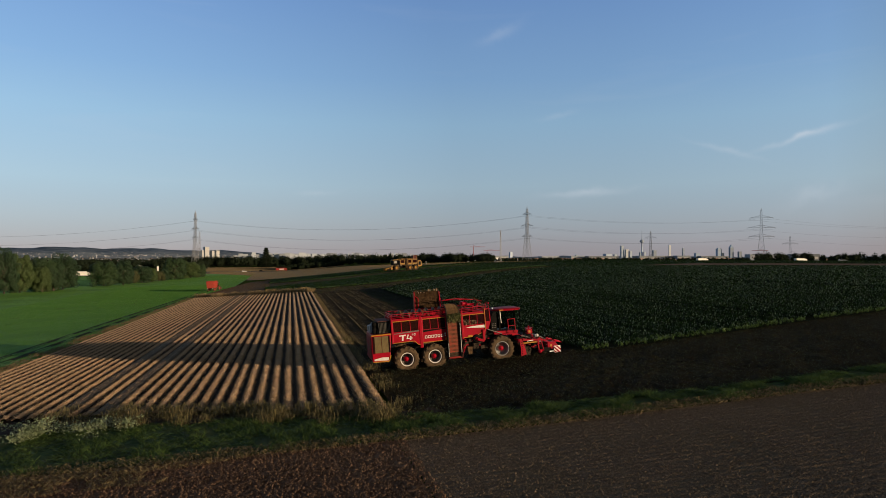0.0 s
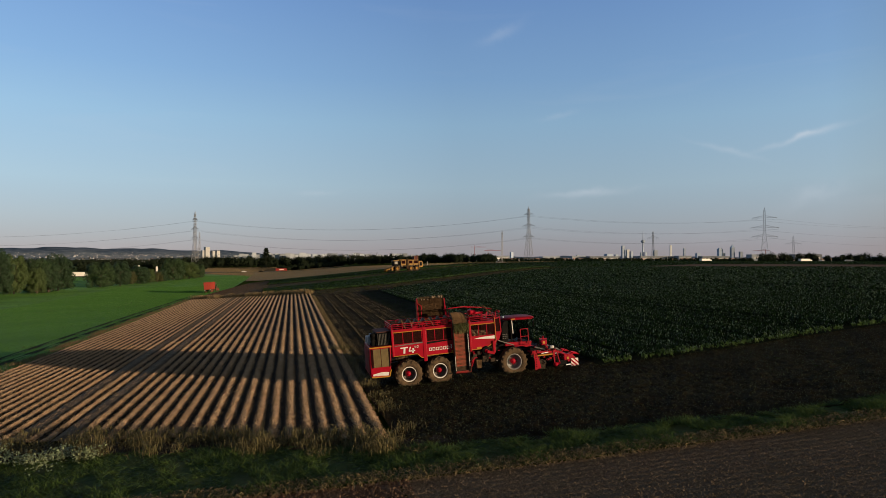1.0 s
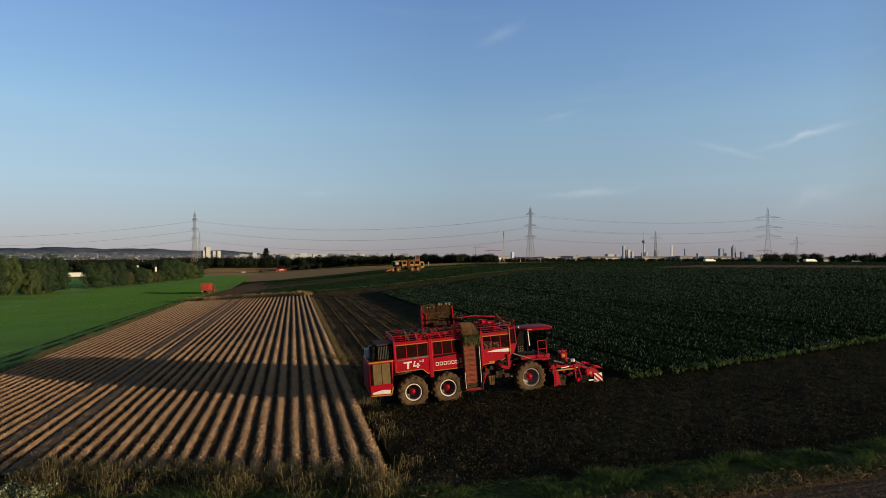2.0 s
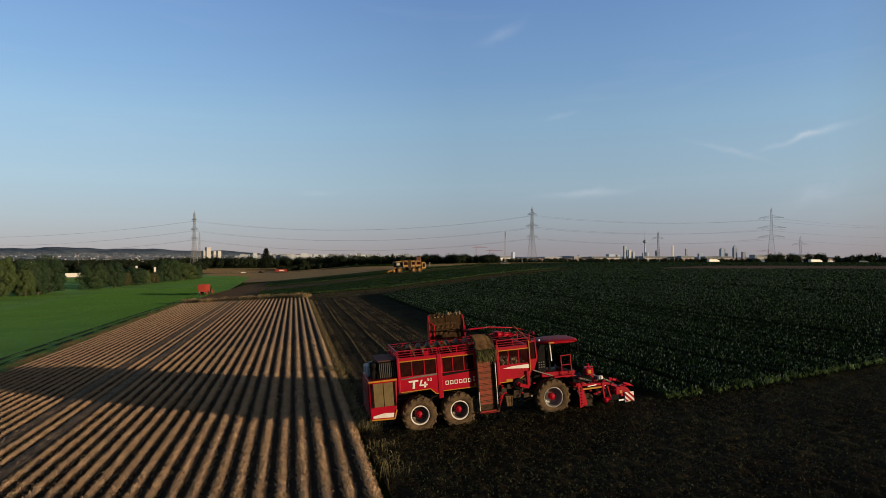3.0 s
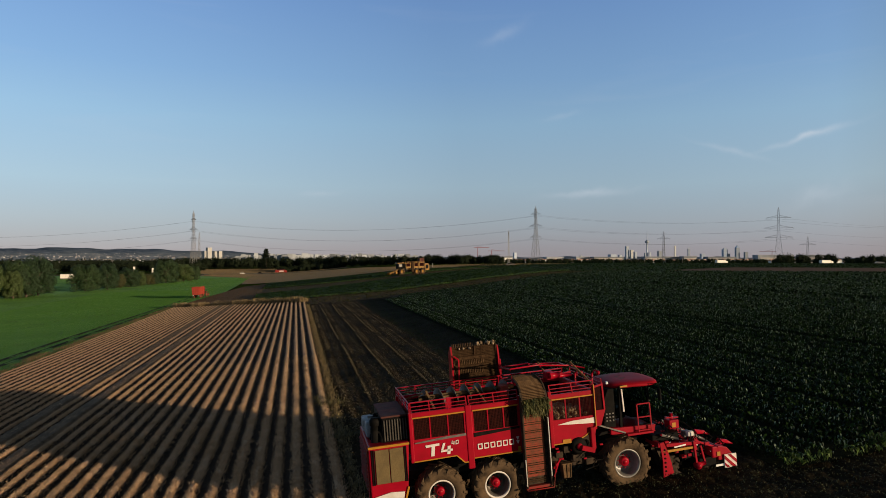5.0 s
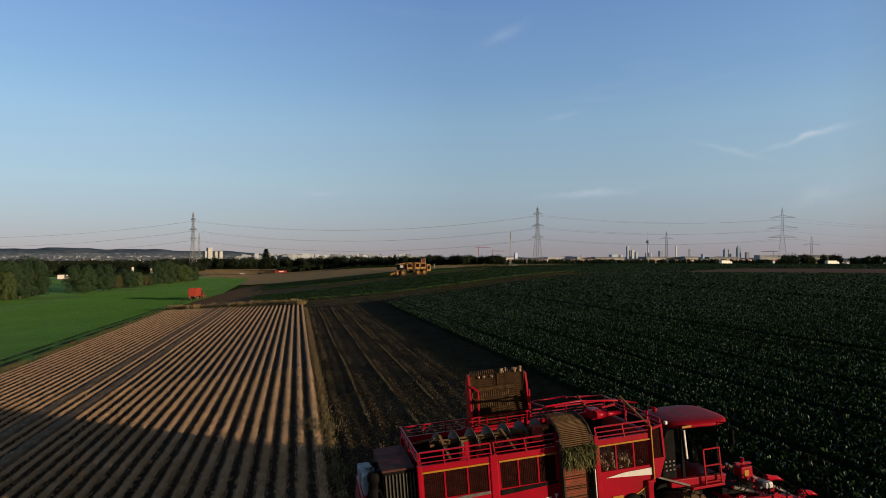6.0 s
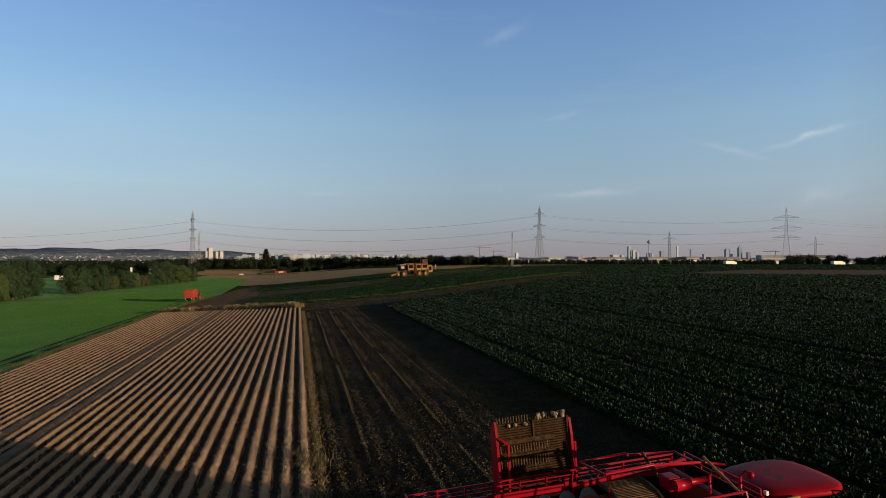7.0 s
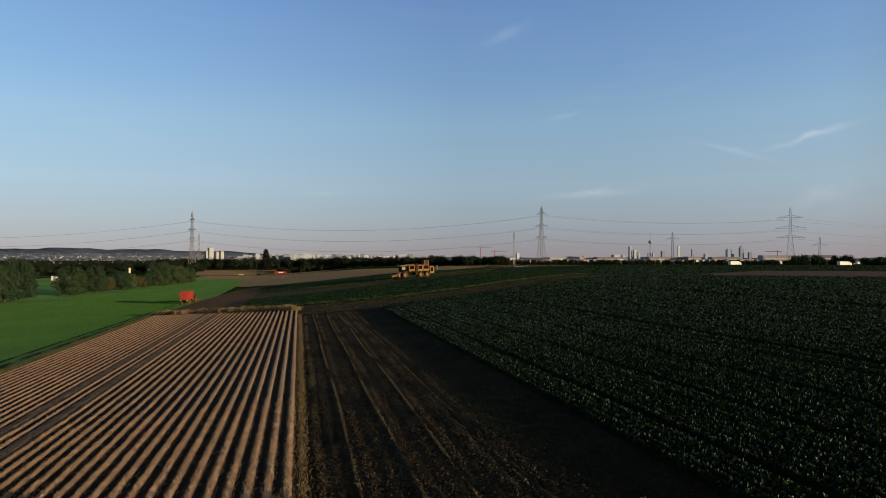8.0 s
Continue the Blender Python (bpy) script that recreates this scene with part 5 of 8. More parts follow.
    for (xa, ya), (xb, yb) in runs:
        lean = 0.10 if ya == yb else 0.0
        s = -1 if ya < 0 else 1
        for k, z in enumerate((3.86, 3.97, 4.10)):
            o = lean * s * -0.6 * k
            bar(b, (xa, ya + o, z), (xb, yb + o, z), 0.04 if k == 2 else 0.026)
        n = max(2, int(math.hypot(xb - xa, yb - ya) / 0.65) + 1)
        for k in range(n):
            u = k / (n - 1)
            x, y = xa + (xb - xa) * u, ya + (yb - ya) * u
            bar(b, (x, y, 3.74), (x, y - lean * s * 1.2, 4.11), 0.035)
    part("bunker_railing", b, RED, root, "red tubular railing on the bunker rim")
    # augers: a shaft with helical flights
    b = bmesh.new()
    tube(b, [(-0.3, -0.35, 3.98), (3.35, -0.35, 4.02)], 0.085, 10)
    part("auger_shaft", b, M_BELT, root, "tan muddy auger shaft", smooth=True)
    b = bmesh.new()
    turns, n = 6.5, 200
    prev = None
    for k in range(n + 1):
        x = -0.2 + 3.3 * k / n
        a = 2 * math.pi * turns * k / n
        c = Vector((x, -0.35, 3.98 + 0.012 * k / n * 3))
        ca, sa = math.cos(a), math.sin(a)
        q = [b.verts.new(c + Vector((dx, r * ca, r * sa))) for r in (0.08, 0.30) for dx in (-0.008, 0.008)]
        if prev:
            for i, j in ((0, 1), (1, 3), (3, 2), (2, 0)):
                b.faces.new((prev[i], prev[j], q[j], q[i]))
        prev = q
    part("auger_flight", b, M_GREYMETAL, root, "grey helical auger flight")
    b = bmesh.new()
    bar(b, (0.1, -1.2, 3.75), (-0.05, -0.6, 4.28), 0.08, 0.03)
    bar(b, (0.1, -0.1, 3.75), (-0.1, -0.9, 4.22), 0.06, 0.03)
    bar(b, (2.0, -1.2, 3.75), (1.75, -0.7, 4.25), 0.07, 0.03)
    bar(b, (-0.7, 0.6, 3.8), (-0.2, -0.6, 4.2), 0.05)
    part("auger_bracket", b, M_BELT, root)
    b = box(bmesh.new(), 2.75, 3.05, -0.75, -0.35, 3.70, 4.16, 0.03)
    part("auger_gearbox", b, M_ORANGE, root, "orange-red gearbox in the bunker")
    # beets lying in the bunker
    b = bmesh.new()
    rr = random.Random(5)
    for k in range(620 if full else 60):
        front = k % 3
        x, y = (rr.uniform(4.45, 5.9), rr.uniform(-1.38, 0.8)) if front else (rr.uniform(-0.6, 3.0), rr.uniform(-1.36, 1.2))
        z = (3.10 if front else 2.6) + rr.uniform(-0.40, 0.14) - (0.10 * abs(y + 1.4) + 0.14 * (x - 4.4) if front else 0.12 * abs(y + 0.5))
        s = rr.uniform(0.06, 0.10)
        lathe(b, [(0.001, -1.4 * s), (0.55 * s, -0.7 * s), (s, 0.1 * s), (0.8 * s, 0.75 * s), (0.001, 1.0 * s)], 6, axis=rr.choice("xyz"), centre=(x, y, z))
    tagged(part("beet_load", b, M_BEETROOT, root, "heap of pale brown sugar beets"), kind="stuff")
    return p1


def slatted_belt(name, root, x0, x1, path, mat, bar_mat, pitch, label, thick=0.022):
    """A belt of cross bars along a path of (y, z); each bar is a piece of its own."""
    b = bmesh.new()
    for (ya, za), (yb, zb) in zip(path, path[1:]):
        v = [b.verts.new(p) for p in ((x0, ya, za), (x1, ya, za), (x1, yb, zb), (x0, yb, zb))]
        b.faces.new(v)
    bmesh.ops.solidify(b, geom=b.faces, thickness=0.03)
    belt = part(name, b, mat, root, label)
    one = put("slat", bar(bmesh.new(), (x0 - 0.02, 0, 0), (x1 + 0.02, 0, 0), thick, 0.03), bar_mat)
    run, left = [], 0.0
    for (ya, za), (yb, zb) in zip(path, path[1:]):
        d = math.hypot(yb - ya, zb - za)
        s = left
        while s < d:
            run.append((ya + (yb - ya) * s / d, za + (zb - za) * s / d))
            s += pitch
        left = s - d
    for y, z in run:
        share("slat", one, belt, Matrix.Translation((0, y - 0.02, z)))
    return belt


def harvester_right_side(root):
    """The cleaning elevator that climbs the machine's side, its hood, and the working gear below."""
    x0, x1 = 3.27, 4.07
    b = box(bmesh.new(), x0 - 0.06, x1 + 0.06, -1.66, -1.60, 0.70, 3.9, 0.01)
    frame_part = part("elevator_frame", b, M_DARKMETAL, root, "dark steel side frames of the elevator")
    b = box(bmesh.new(), x0 - 0.09, x0 - 0.066, -1.875, -1.855, 0.75, 1.7)
    box(b, x1 + 0.055, x1 + 0.082, -1.875, -1.855, 1.0, 3.1)
    part("white_edge", b, M_WHITE, frame_part)
    b = bmesh.new()
    for x in (x0 - 0.09, x1 + 0.03):
        box(b, x, x + 0.06, -1.86, -1.62, 0.66, 3.9, 0.012)
    part("elevator_side", b, M_DARKMETAL, frame_part)
    b = box(bmesh.new(), x0 + 0.01, x1 - 0.07, -1.685, -1.662, 1.0, 3.42)
    part("back_plate", b, M_RED_MUD, frame_part, "muddy red back plate showing between the slats")
    b = box(bmesh.new(), x0 - 0.08, x1 + 0.08, -1.84, -1.62, 0.62, 0.72, 0.02)
    tube(b, [(x0 - 0.1, -1.86, 0.64), (x0 - 0.1, -1.95, 0.62), (x1 + 0.1, -1.95, 0.62), (x1 + 0.25, -1.86, 1.5)], 0.025, 6)
    part("elevator_foot", b, M_RED_DUSTY, frame_part)
    one = put("slat", box(bmesh.new(), x0, x1, -1.715, -1.687, -0.008, 0.012), M_BELT_DARK)
    for k in range(10):
        for dz in (0.0, 0.07):
            share("slat", one, frame_part, Matrix.Translation((0, 0, 0.84 + dz + 0.29 * k)))
    thin = bmesh.new()
    for k in range(36):
        z = 0.78 + 0.08 * k
        bar(thin, (x0, -1.70, z), (x1, -1.70, z), 0.006)
    tagged(part("belt_rods", thin, M_BELT, frame_part, "muddy belt rods"), kind="stuff")
    # hood: the belt turns over a drum and runs inwards
    arc = [(-1.80, 3.45), (-1.82, 3.80), (-1.76, 4.06), (-1.58, 4.25), (-1.30, 4.37), (-0.9, 4.43), (-0.5, 4.43)]
    slatted_belt("elevator_hood", root, x0 - 0.02, x1 + 0.02, arc, M_BELT_DARK, M_BELT, 0.056, "muddy slatted belt turning over the top drum")
    b = bmesh.new()
    for x in (x0 - 0.06, x1 + 0.06):
        for (ya, za), (yb, zb) in zip(arc, arc[1:]):
            bar(b, (x, ya, za), (x, yb, zb), 0.05, 0.09)
    part("hood_rim", b, M_DARKMETAL, root)
    b = bmesh.new()
    tube(b, [(3.1, -1.1, 4.3), (3.12, -0.9, 4.76), (4.25, -0.9, 4.80), (4.3, -0.9, 4.70)], 0.035, 6)
    tube(b, [(4.25, -0.9, 4.78), (5.6, -0.7, 4.60), (6.2, -0.6, 4.42)], 0.032, 6)
    tube(b, [(5.4, -0.6, 4.62), (5.5, 0.3, 4.55), (4.3, 0.4, 4.62)], 0.03, 6)
    tube(b, [(3.1, -0.9, 4.75), (3.1, 0.4, 4.62), (4.3, 0.4, 4.66)], 0.03, 6)
    part("guard_frame", b, M_RED, root, "red tube guard frame over the elevator top")
    b = bmesh.new()
    bar(b, (5.55, -0.75, 4.75), (6.15, -1.2, 3.95), 0.09, 0.04)
    bar(b, (4.6, 0.2, 4.7), (5.2, 0.6, 3.9), 0.07, 0.04)
    part("brace", b, M_BELT, root, "muddy flat steel brace")
    b = box(bmesh.new(), 4.42, 4.72, -1.15, -0.75, 4.25, 4.55, 0.04)
    tube(b, [(4.5, -1.25, 4.42), (4.85, -1.25, 4.42)], 0.12, 10)
    tube(b, [(4.9, -0.9, 4.3), (5.5, -0.9, 4.3)], 0.07, 8)
    part("drive_motor", b, M_RED, root, "red hydraulic drive motor")
    # leaves caught on the elevator
    n = 900
    base = np.stack([rng.uniform(x0 - 0.02, x1 + 0.1, n), rng.uniform(-1.98, -1.84, n), rng.uniform(3.34, 3.86, n)], -1)
    ob = leaves("hanging_leaves", base, 0.15, 0.032, -0.05, 0.22, M_WEEDGREEN, "green beet leaves caught on the elevator", "")
    ob.parent = root
    # gear between the second axle and the front wheel
    b = bmesh.new()
    lathe(b, [(0.001, -1.60), (0.20, -1.60), (0.31, -1.54), (0.33, -1.36), (0.2, -1.30)], 20, centre=(5.32, 0, 1.80))
    part("guide_roller", b, M_BLACK, root, "black round roller")
    b = bmesh.new()
    lathe(b, [(0.001, -1.68), (0.10, -1.68), (0.12, -1.60), (0.12, -1.5)], 14, centre=(5.32, 0, 1.80))
    bar(b, (5.36, -1.72, 1.78), (5.85, -1.72, 1.62), 0.10, 0.17)
    box(b, 5.80, 5.98, -1.62, -1.40, 1.62, 2.42, 0.03)
    bar(b, (5.9, -1.55, 2.1), (6.1, -1.45, 2.6), 0.10)
    bar(b, (4.25, -1.6, 1.15), (4.55, -1.6, 1.45), 0.05)
    bar(b, (4.25, -1.6, 0.85), (4.5, -1.6, 1.45), 0.04)
    part("roller_arm", b, M_RED, root, "red swing arm")
    b = bmesh.new()
    prism(b, [(4.62, 0.72), (4.90, 0.72), (4.98, 1.25), (4.56, 1.25)], -1.60, -1.35, bev=0.02)
    for k in range(3):
        bar(b, (4.64 + 0.13 * k, -1.615, 0.74), (4.62 + 0.15 * k, -1.615, 1.22), 0.03)
    part("flap", b, M_BELT, root, "dusty rubber flap")
    b = bmesh.new()
    rr = random.Random(9)
    for k in range(26):
        x, z, y = rr.uniform(4.4, 6.2), rr.uniform(1.05, 1.85), rr.uniform(-1.45, -0.9)
        s = rr.uniform(0.06, 0.16)
        box(b, x - s, x + s, y - s * 0.7, y + s * 0.7, z - s * 0.8, z + s * 0.8, 0.015)
    box(b, 4.3, 6.3, -0.9, 0.9, 1.0, 2.2)
    part("valve_block", b, M_DARKMETAL, root, "dark hydraulic valve blocks")
    b = bmesh.new()
    for k in range(16):
        p = Vector((rr.uniform(4.4, 6.3), rr.uniform(-1.5, -1.2), rr.uniform(1.1, 1.9)))
        q = p + Vector((rr.uniform(-0.5, 0.5), rr.uniform(-0.1, 0.1), rr.uniform(-0.5, 0.3)))
        tube(b, [p, (p + q) / 2 + Vector((0, -0.06, -0.1)), q], 0.02, 5)
    part("hose", b, M_BLACK, root)
    b = bmesh.new()
    for k in range(9):
        x, z = rr.uniform(4.4, 6.2), rr.uniform(1.15, 1.8)
        box(b, x, x + 0.12, -1.52, -1.45, z, z + 0.06, 0.01)
    box(b, 5.06, 5.26, -1.53, -1.47, 1.72, 1.80)
    part("pipe_clamp", b, M_RED, root)


def harvester_unloader(root):
    """The folded discharge conveyor standing up on the far side."""
    x0, x1 = 1.55, 3.45
    b = bmesh.new()
    prism(b, [(1.55, 3.3), (2.25, 3.3), (2.1, 5.1), (1.8, 5.42), (1.70, 5.42), (1.62, 5.0)], x0 - 0.06, x0, axis="x")
    prism(b, [(1.55, 3.3), (2.25, 3.3), (2.1, 5.1), (1.8, 5.30), (1.70, 5.30), (1.62, 4.9)], x1, x1 + 0.06, axis="x")
    bar(b, (x0 + 0.16, 1.50, 3.7), (x0 + 0.22, 1.54, 4.9), 0.05)
    bar(b, (x0 + 0.22, 1.54, 4.9), (x0 + 0.02, 1.58, 5.05), 0.05)
    bar(b, (x1 + 0.03, 1.54, 3.6), (x1 + 0.05, 1.50, 4.75), 0.05)
    side = part("unloader_side", b, M_RED, root, "red side plates of the raised unloading conveyor")
    belt = slatted_belt("unloader_belt", root, x0, x1, [(1.66, 3.35), (1.72, 4.4), (1.76, 5.36)], M_BELT_DARK, M_BELT_DARK, 0.060, "muddy slatted belt of the raised unloading conveyor")
    b = bmesh.new()
    for x in (x0 + 0.02, (x0 + x1) / 2, x1 - 0.04):
        bar(b, (x, 1.70, 3.5), (x, 1.71, 5.38), 0.05, 0.04)
    for z in (4.55, 4.92):
        bar(b, (x0, 1.69, z), (x1 - 0.4, 1.69, z), 0.06, 0.10)
    part("belt_rail", b, M_BELT_DARK, belt)
    b = bmesh.new()
    for k in range(26):
        x = x0 + 0.04 + (x1 - x0 - 0.1) * k / 25
        bar(b, (x, 1.76, 5.36), (x + 0.01, 1.80, 5.50), 0.016)
        if k < 18:
            bar(b, (x, 1.60, 4.66), (x, 1.62, 4.84), 0.02)
            bar(b, (x, 1.60, 4.30), (x, 1.62, 4.50), 0.02)
    tagged(part("belt_finger_row", b, M_BELT, belt), kind="stuff")
    b = bmesh.new()
    rr = random.Random(3)
    for k in range(22):
        x, z = (rr.uniform(2.6, 3.4), 5.42 + rr.uniform(-0.05, 0.08)) if k < 17 else (rr.uniform(1.7, 2.3), 5.30)
        s = rr.uniform(0.034, 0.055)
        lathe(b, [(0.001, -1.2 * s), (0.6 * s, -0.7 * s), (s, 0.1 * s), (0.8 * s, 0.75 * s), (0.001, s)], 7, axis=rr.choice("xyz"), centre=(x, 1.70 + rr.uniform(-0.06, 0.08), z))
    tagged(part("caught_beets", b, M_BEETROOT, belt, "pale sugar beets caught on the belt top"), kind="stuff")


def harvester_cab(root, RED, roof_mat):
    """The driver's cab over the front axle: floor, pillars, panes, roof, ladder, mirrors."""
    b = prism(bmesh.new(), [(6.72, 1.95), (8.55, 1.85), (8.62, 2.12), (6.72, 2.2)], -1.2, 1.2, bev=0.03)
    cab_floor = part("cab_floor", b, RED, root)
    b = prism(bmesh.new(), [(6.55, 2.1), (7.05, 2.1), (7.05, 3.64), (6.8, 3.64), (6.6, 3.2)], -1.02, 1.02, bev=0.02)
    part("cab_back", b, M_BLACK, root, "black rear wall of the cab")
    b = bmesh.new()
    for y in (-1.08, 1.08):
        bar(b, (7.22, y, 2.1), (7.26, y, 3.68), 0.09)
        bar(b, (8.50, y * 0.94, 2.1), (8.42, y, 3.66), 0.07)
        bar(b, (7.22, y, 2.12), (8.50, y, 2.12), 0.08)
    bar(b, (8.5, -1.02, 2.12), (8.5, 1.02, 2.12), 0.08)
    part("cab_pillar", b, M_BLACK, root)
    b = bmesh.new()
    for y in (-1.06, 1.06):
        prism(b, [(7.27, 2.16), (8.45, 2.14), (8.38, 3.62), (7.30, 3.62)], y - 0.01, y + 0.01)
    panes = part("side_pane", b, M_GLASS, root)
    b = bmesh.new()
    v = [b.verts.new(p) for p in ((8.52, -1.0, 2.16), (8.52, 1.0, 2.16), (8.42, 1.03, 3.62), (8.42, -1.03, 3.62))]
    b.faces.new(v)
    bmesh.ops.solidify(b, geom=b.faces, thickness=0.012)
    part("windscreen", b, M_GLASS, root)
    # seat and console inside
    b = box(bmesh.new(), 7.35, 7.85, -0.3, 0.3, 2.25, 2.65, 0.06)
    box(b, 7.3, 7.45, -0.28, 0.28, 2.6, 3.3, 0.05)
    part("driver_seat", b, M_BLACK, root)
    b = box(bmesh.new(), 8.1, 8.35, -0.25, 0.25, 2.2, 2.85, 0.05)
    lathe(b, [(0.18, 2.86), (0.20, 2.88), (0.18, 2.90)], 16, axis="z", centre=(8.08, 0, 0), closed=True)
    part("steering_column", b, M_BLACK, root)
    # roof: a bowed lid with rounded corners, wider at the front
    b = bmesh.new()
    outline = []
    for k in range(40):
        a = 2 * math.pi * k / 40
        c, s = math.cos(a), math.sin(a)
        outline.append((7.93 + (1.20 if c > 0 else 1.06) * math.copysign(abs(c) ** 0.62, c), 1.16 * math.copysign(abs(s) ** 0.55, s) * (1.0 - 0.06 * (c < 0))))
    rings = []
    for z, f in ((3.60, 0.94), (3.63, 1.0), (3.70, 0.99), (3.75, 0.93), (3.785, 0.74), (3.80, 0.38)):
        rings.append([b.verts.new((7.90 + (x - 7.90) * f, y * f, z + 0.012 * (7.90 - x))) for x, y in outline])
    for u, w in zip(rings, rings[1:]):
        for k in range(40):
            b.faces.new((u[k], u[(k + 1) % 40], w[(k + 1) % 40], w[k])).smooth = True
    b.faces.new(rings[-1])
    b.faces.new(rings[0][::-1])
    roof = part("cab_roof", b, roof_mat, root, "red rounded cab roof")
    b = box(bmesh.new(), 7.25, 7.55, -1.175, -1.13, 3.68, 3.74)
    part("roof_label", b, M_YELLOW, roof)
    b = prism(bmesh.new(), [(7.6, -0.55), (8.05, -0.15), (7.75, 0.0), (8.1, 0.35), (7.5, 0.15), (7.7, -0.15)], 3.797, 3.806, axis="z")
    part("roof_mark", b, M_RED_DUSTY, roof, "pale angular mark on the roof")
    b = box(bmesh.new(), 6.70, 6.78, -1.15, -1.05, 3.86, 3.96, 0.015)
    part("work_lamp", b, M_LAMP, roof)
    for sy in (-1, 1):
        b = bmesh.new()
        tube(b, [(8.55, sy * 1.0, 3.66), (8.72, sy * 1.38, 3.72), (8.74, sy * 1.42, 3.5)], 0.02, 6)
        box(b, 8.69, 8.76, min(sy * 1.34, sy * 1.52), max(sy * 1.34, sy * 1.52), 3.10, 3.52, 0.02)
        part("mirror", b, M_BLACK, root, "black wing mirror")
    b = bmesh.new()
    bar(b, (7.34, -1.16, 2.75), (7.30, -1.16, 3.62), 0.05)
    part("white_pole", b, M_WHITE, root, "white grab pole beside the cab door")
    b = bmesh.new()
    for x in (7.82, 8.36):
        bar(b, (x, -1.32, 1.95), (x, -1.28, 3.0), 0.04)
    for z in (2.0, 2.5, 3.0):
        bar(b, (7.82, -1.30, z), (8.36, -1.30, z), 0.04)
    box(b, 7.3, 8.4, -1.42, -1.05, 1.88, 1.96, 0.015)
    part("door_rail", b, RED, root, "red handrails before the cab door")
    b = prism(bmesh.new(), [(6.25, 1.95), (6.4, 2.08), (6.9, 2.1), (7.3, 2.06), (7.3, 2.0), (6.9, 2.03)], -1.1, -0.7)
    part("mudguard", b, M_BLACK, root)
    b = bmesh.new()
    for i in range(3):
        for j in range(3):
            box(b, 6.62 + 0.13 * i, 6.68 + 0.13 * i, -1.12, -1.08, 2.45 + 0.13 * j, 2.50 + 0.13 * j)
    part("hose_coupling", b, M_GREYMETAL, root)
    b = bmesh.new()
    bar(b, (6.2, -1.3, 2.42), (7.3, -1.25, 1.98), 0.05)
    part("stay_bar", b, M_GREYMETAL, root)
    b = bmesh.new()
    for x, y in ((5.72, -0.55), (6.25, -0.9)):
        tube(b, [(x, y, 3.85), (x + 0.02, y, 4.28), (x + 0.10, y - 0.05, 4.42), (x + 0.22, y - 0.06, 4.34)], 0.035, 6)
        lathe(b, [(0.001, -0.05), (0.075, -0.05), (0.085, 0.02), (0.05, 0.06), (0.001, 0.06)], 10, axis="x", centre=(x + 0.24, y - 0.06, 4.30))
    part("lamp_mast", b, RED, root, "red lamp mast on the bunker front")


